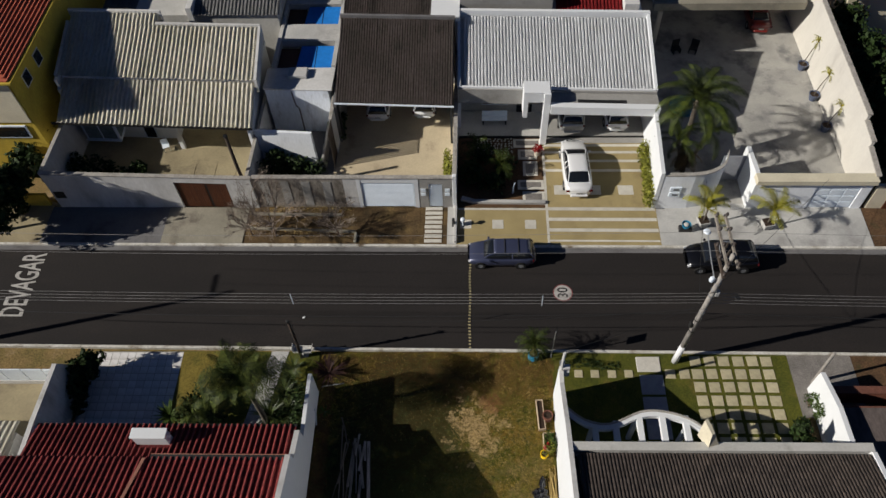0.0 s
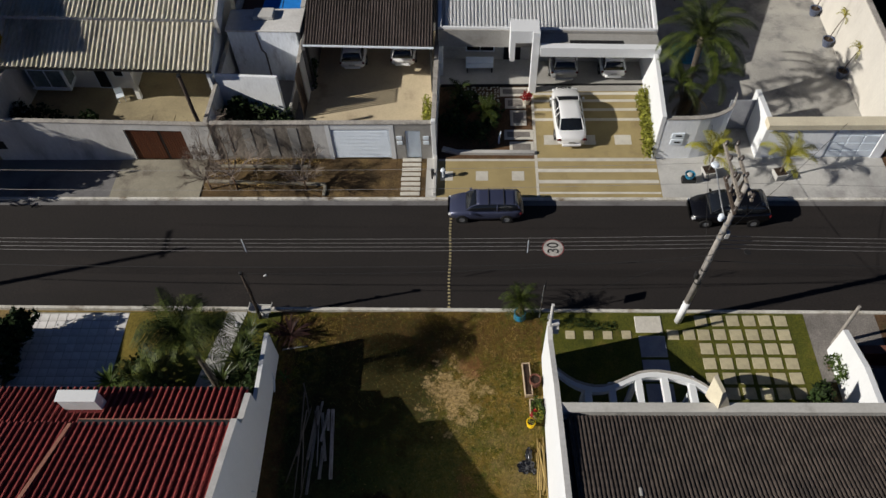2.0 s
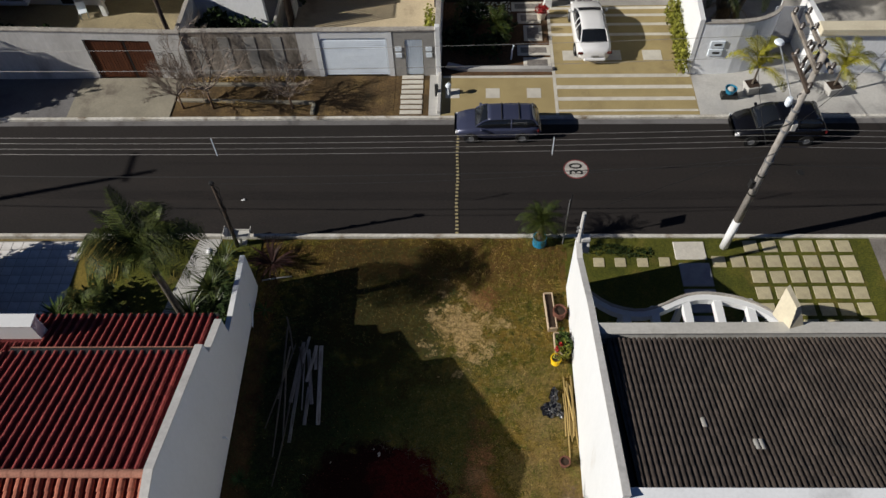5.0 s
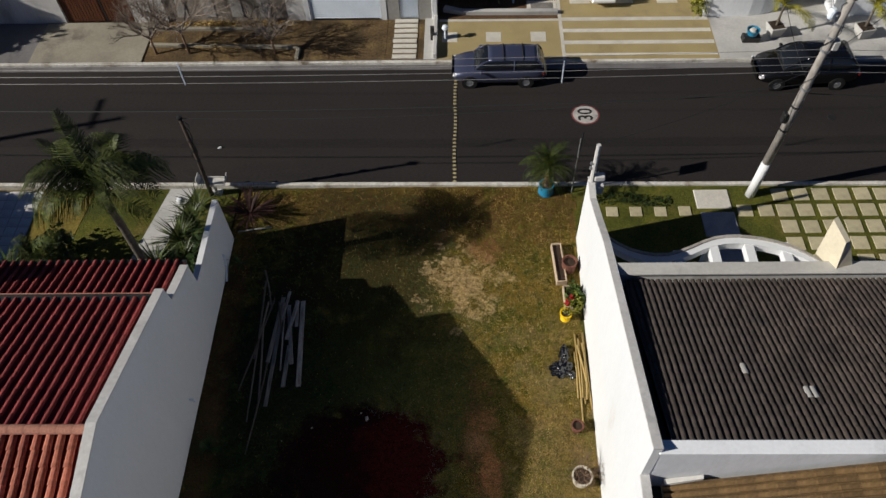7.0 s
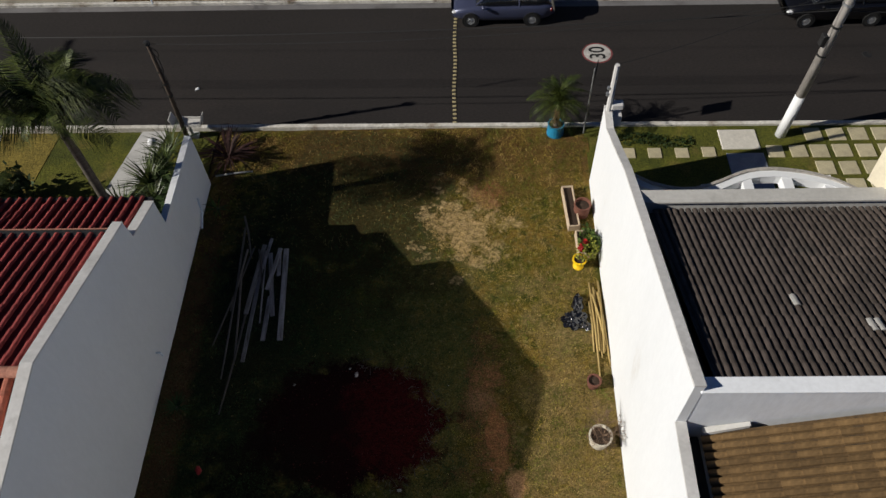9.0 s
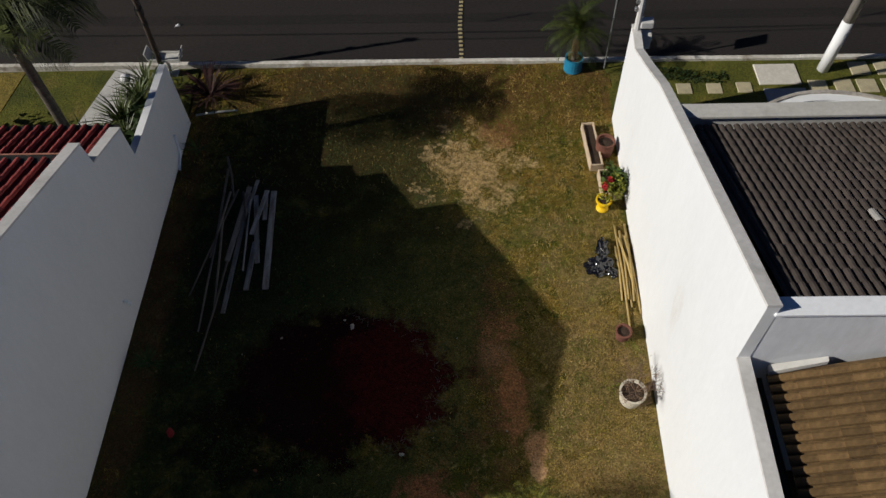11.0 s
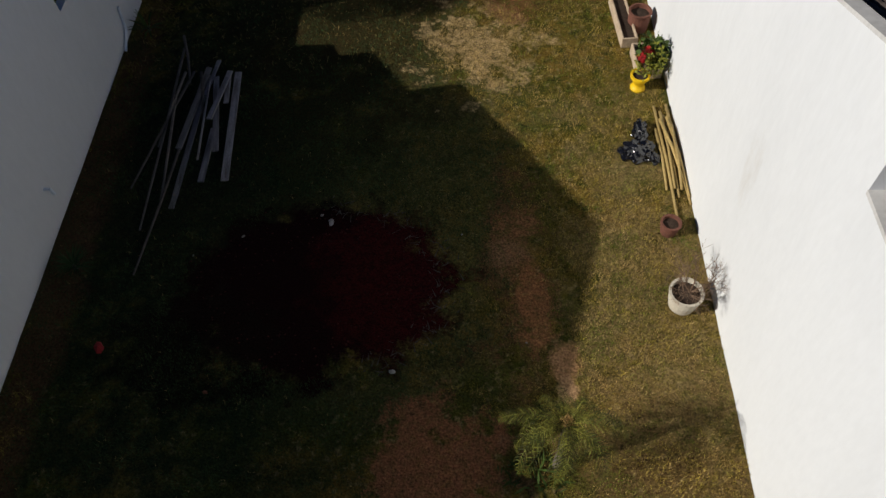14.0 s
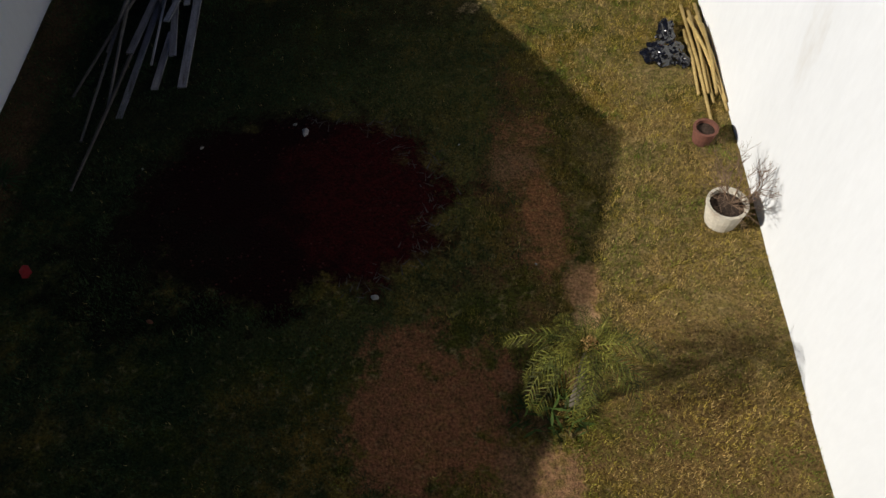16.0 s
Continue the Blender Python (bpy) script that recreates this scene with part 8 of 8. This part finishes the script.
for x, y in zip(xs, ys):
    n1 = noise.noise((x * 1.1, y * 1.1, 3.0)) + 0.6 * noise.noise((x * 3.1, y * 3.1, 7.0))
    if inside(x, y, -3.1, -11.1, 2.6, 1.95) < 1 + 0.35 * n1:
        continue
    bare = min(inside(x, y, 0.85, -10.2, 0.5, 0.8), inside(x, y, 1.06, -11.5, 0.36, 1.0), inside(x, y, -0.7, -14.6, 1.15, 1.2), inside(x, y, 1.52, -12.75, 0.26, 0.55), inside(x, y, 1.56, -13.35, 0.18, 0.3), inside(x, y, 0.75, -15.6, 0.5, 0.9))
    if bare < 1 + 0.6 * n1 or n1 < -0.55:
        continue
    dry = inside(x, y, 0.25, -4.25, 1.05, 1.3) < 0.8 + 1.5 * n1 + 0.5 * noise.noise((x * 7, y * 7, 1.0))
    vv, ff = verts, faces
    if dry or g.random() < (0.15 if x > 1.8 and y < -6.0 else 0.07 if x > 0.5 or y > -5.0 else 0.008):
        vv, ff = straw_v, straw_f
    # blades coloured darker where the wall and palm shade falls
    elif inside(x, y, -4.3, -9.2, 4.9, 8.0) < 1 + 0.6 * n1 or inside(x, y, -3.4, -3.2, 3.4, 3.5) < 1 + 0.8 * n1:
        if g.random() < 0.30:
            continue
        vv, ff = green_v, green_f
    h = g.uniform(0.02, 0.065) * (1.2 if n1 > 0.3 else 0.85)
    for _ in range(2):
        a = g.uniform(0, 6.283)
        dx, dy = math.cos(a), math.sin(a)
        ox, oy, w = x + g.normal() * 0.02, y + g.normal() * 0.02, 0.0042
        k = len(vv)
        vv += [(ox - dy * w, oy + dx * w, 0.0), (ox + dy * w, oy - dx * w, 0.0), (ox + dx * h * 0.9, oy + dy * h * 0.9, h + 0.02)]
        ff.append((k, k + 1, k + 2))
tagged(mesh_np("grass", verts, faces, BLADE, None, NEAR), "short dry grass in tufts over the lot", "grass", kind="stuff")
tagged(mesh_np("shade_grass", green_v, green_f, BLADE_SHADED, None, NEAR), "thin green grass, darkened where wall shade falls", "grass", kind="stuff")
tagged(mesh_np("dry_grass", straw_v, straw_f, STRAW, None, NEAR), "bleached dead grass stalks over the lot", "grass", kind="stuff")

# ---- pieces: drive tiles and roof tiles ----
tile = None
for i in range(11):
    for j in range(13):
        m = pose(-21.9 + 0.235 + i * 0.468, 0.05 - j * 0.455, 0.03, 0, 0, rng.uniform(-0.3, 0.3))
        if tile is None:
            tile = part("tile", soft(box(-0.222, 0.222, -0.215, 0.215, -0.01, 0.016), 0.006), DRIVE_TILE, drive, m=m)
        else:
            another(tile, drive, m)


def roof_tiles(parent, x0, x1, ya, za, yb, zb, pitch, length, near_from, material, joined, radius=0.085, skip=None, place=Matrix()):
    """Barrel tiles in columns up a slope from (ya, za) to (yb, zb); single pieces where x is past near_from, the rest joined."""
    run = math.hypot(yb - ya, zb - za)
    count, rows = round((x1 - x0) / pitch), max(1, round(run / length))
    tilt = math.degrees(math.atan2(zb - za, abs(yb - ya)))
    heading = 0 if yb > ya else 180
    ln = run / rows
    seg = 5
    shape_v, shape_f = [], []
    for e, (rr, yy, lift) in enumerate(((radius, -0.02, 0.024), (radius * 0.88, ln * 1.02, 0.0))):
        for k in range(seg + 1):
            a = math.pi * k / seg
            shape_v.append((rr * math.cos(a), yy, rr * 0.85 * math.sin(a) + lift))
    for k in range(seg):
        shape_f.append((k, k + 1, seg + 2 + k, seg + 1 + k))
    shape_f.append(tuple(range(seg, -1, -1)))
    base, verts, faces = None, [], []
    for c in range(count):
        x = x0 + (c + 0.5) * pitch
        for r in range(rows):
            f = r / rows
            y, z = ya + (yb - ya) * f, za + (zb - za) * f
            if skip and skip(x, y):
                continue
            m = place @ Matrix.Translation((x + rng.uniform(-0.006, 0.006), y, z + rng.uniform(-0.004, 0.006))) @ pose(0, 0, 0, 0, 0, heading + rng.uniform(-0.8, 0.8)) @ pose(0, 0, 0, tilt, 0, 0)
            if x > near_from[0] and x < near_from[1]:
                if base is None:
                    base = mesh_np("tile", shape_v, shape_f, material, parent, m)
                else:
                    another(base, parent, m)
            else:
                k = len(verts)
                verts += [m @ Vector(p) for p in shape_v]
                faces += [tuple(i + k for i in q) for q in shape_f]
    if verts:
        tagged(mesh_np("tile_field", verts, faces, joined, parent), kind="stuff")


BROWN_JOINED = mat("brown_clay_tile_far", (0.145, 0.088, 0.036), (0.066, 0.040, 0.019), 0.85, scale=1.2, fine=12, grain=0.3, rnd=0.3, island=True)
CLAY_JOINED = mat("dusty_red_clay_tile_far", (0.40, 0.135, 0.085), (0.25, 0.070, 0.048), 0.85, scale=1.0, fine=12, grain=0.25, rnd=0.2, island=True)
edge_x = LX0 - 0.27
roof_tiles(redhouse, -22.1, edge_x, -5.45, 3.13, -7.6, 3.84, 0.30, 0.40, (-12.0, 0), RED_TILE, RED_JOINED, 0.066, skip=lambda x, y: -16.5 < x < -14.85 and -6.6 < y < -6.25)
roof_tiles(redhouse, -22.6, edge_x, -7.55, 4.18, -12.3, 5.74, 0.30, 0.40, (-13.0, 0), RED_TILE, RED_JOINED, 0.066)
roof_tiles(redhouse, -22.6, edge_x, -18.4, 4.52, -12.4, 5.72, 0.30, 0.40, (-10.0, 0), CLAY_TILE, CLAY_JOINED, 0.11)
ridge = None
x = edge_x - 0.25
while x > -22:
    m = pose(x, -12.35, 5.80, 0, 0, 90)
    if ridge is None:
        bm = bmesh.new()
        loft([[(0.13 * math.cos(math.pi * k / 6), yy, 0.13 * math.sin(math.pi * k / 6)) for k in range(7)] for yy in (-0.21, 0.21)], bm)
        ridge = part("ridge_tile", bm, MORTAR, redhouse, "pale mortared ridge tile", m=m)
    else:
        another(ridge, redhouse, m)
    x -= 0.40
roof_tiles(easthouse, 4.97, 18.4, -7.48, 4.79, -13.06, 6.71, 0.165, 0.34, (4.9, 7.7), DARK_TILE, DARK_JOINED, 0.069)
for px, py in ((7.21, -10.89), (8.47, -11.65), (8.62, -11.65)):
    part("tile", loft([[(px + 0.072 * math.cos(math.pi * k / 5), py + dy, 4.83 + 0.344 * (-7.48 - py - dy) + 0.064 * math.sin(math.pi * k / 5)) for k in range(6)] for dy in (-0.17, 0.17)]), GREY_WALL, easthouse, "pale replacement tile")
roof_tiles(porch, 13.50, 20.4, 4.98, 5.05, 10.6, 6.89, 0.172, 0.41, (13.4, 16.6), BROWN_TILE, BROWN_JOINED, 0.074, place=pose(0, 0, 0, 0, 0, -90))
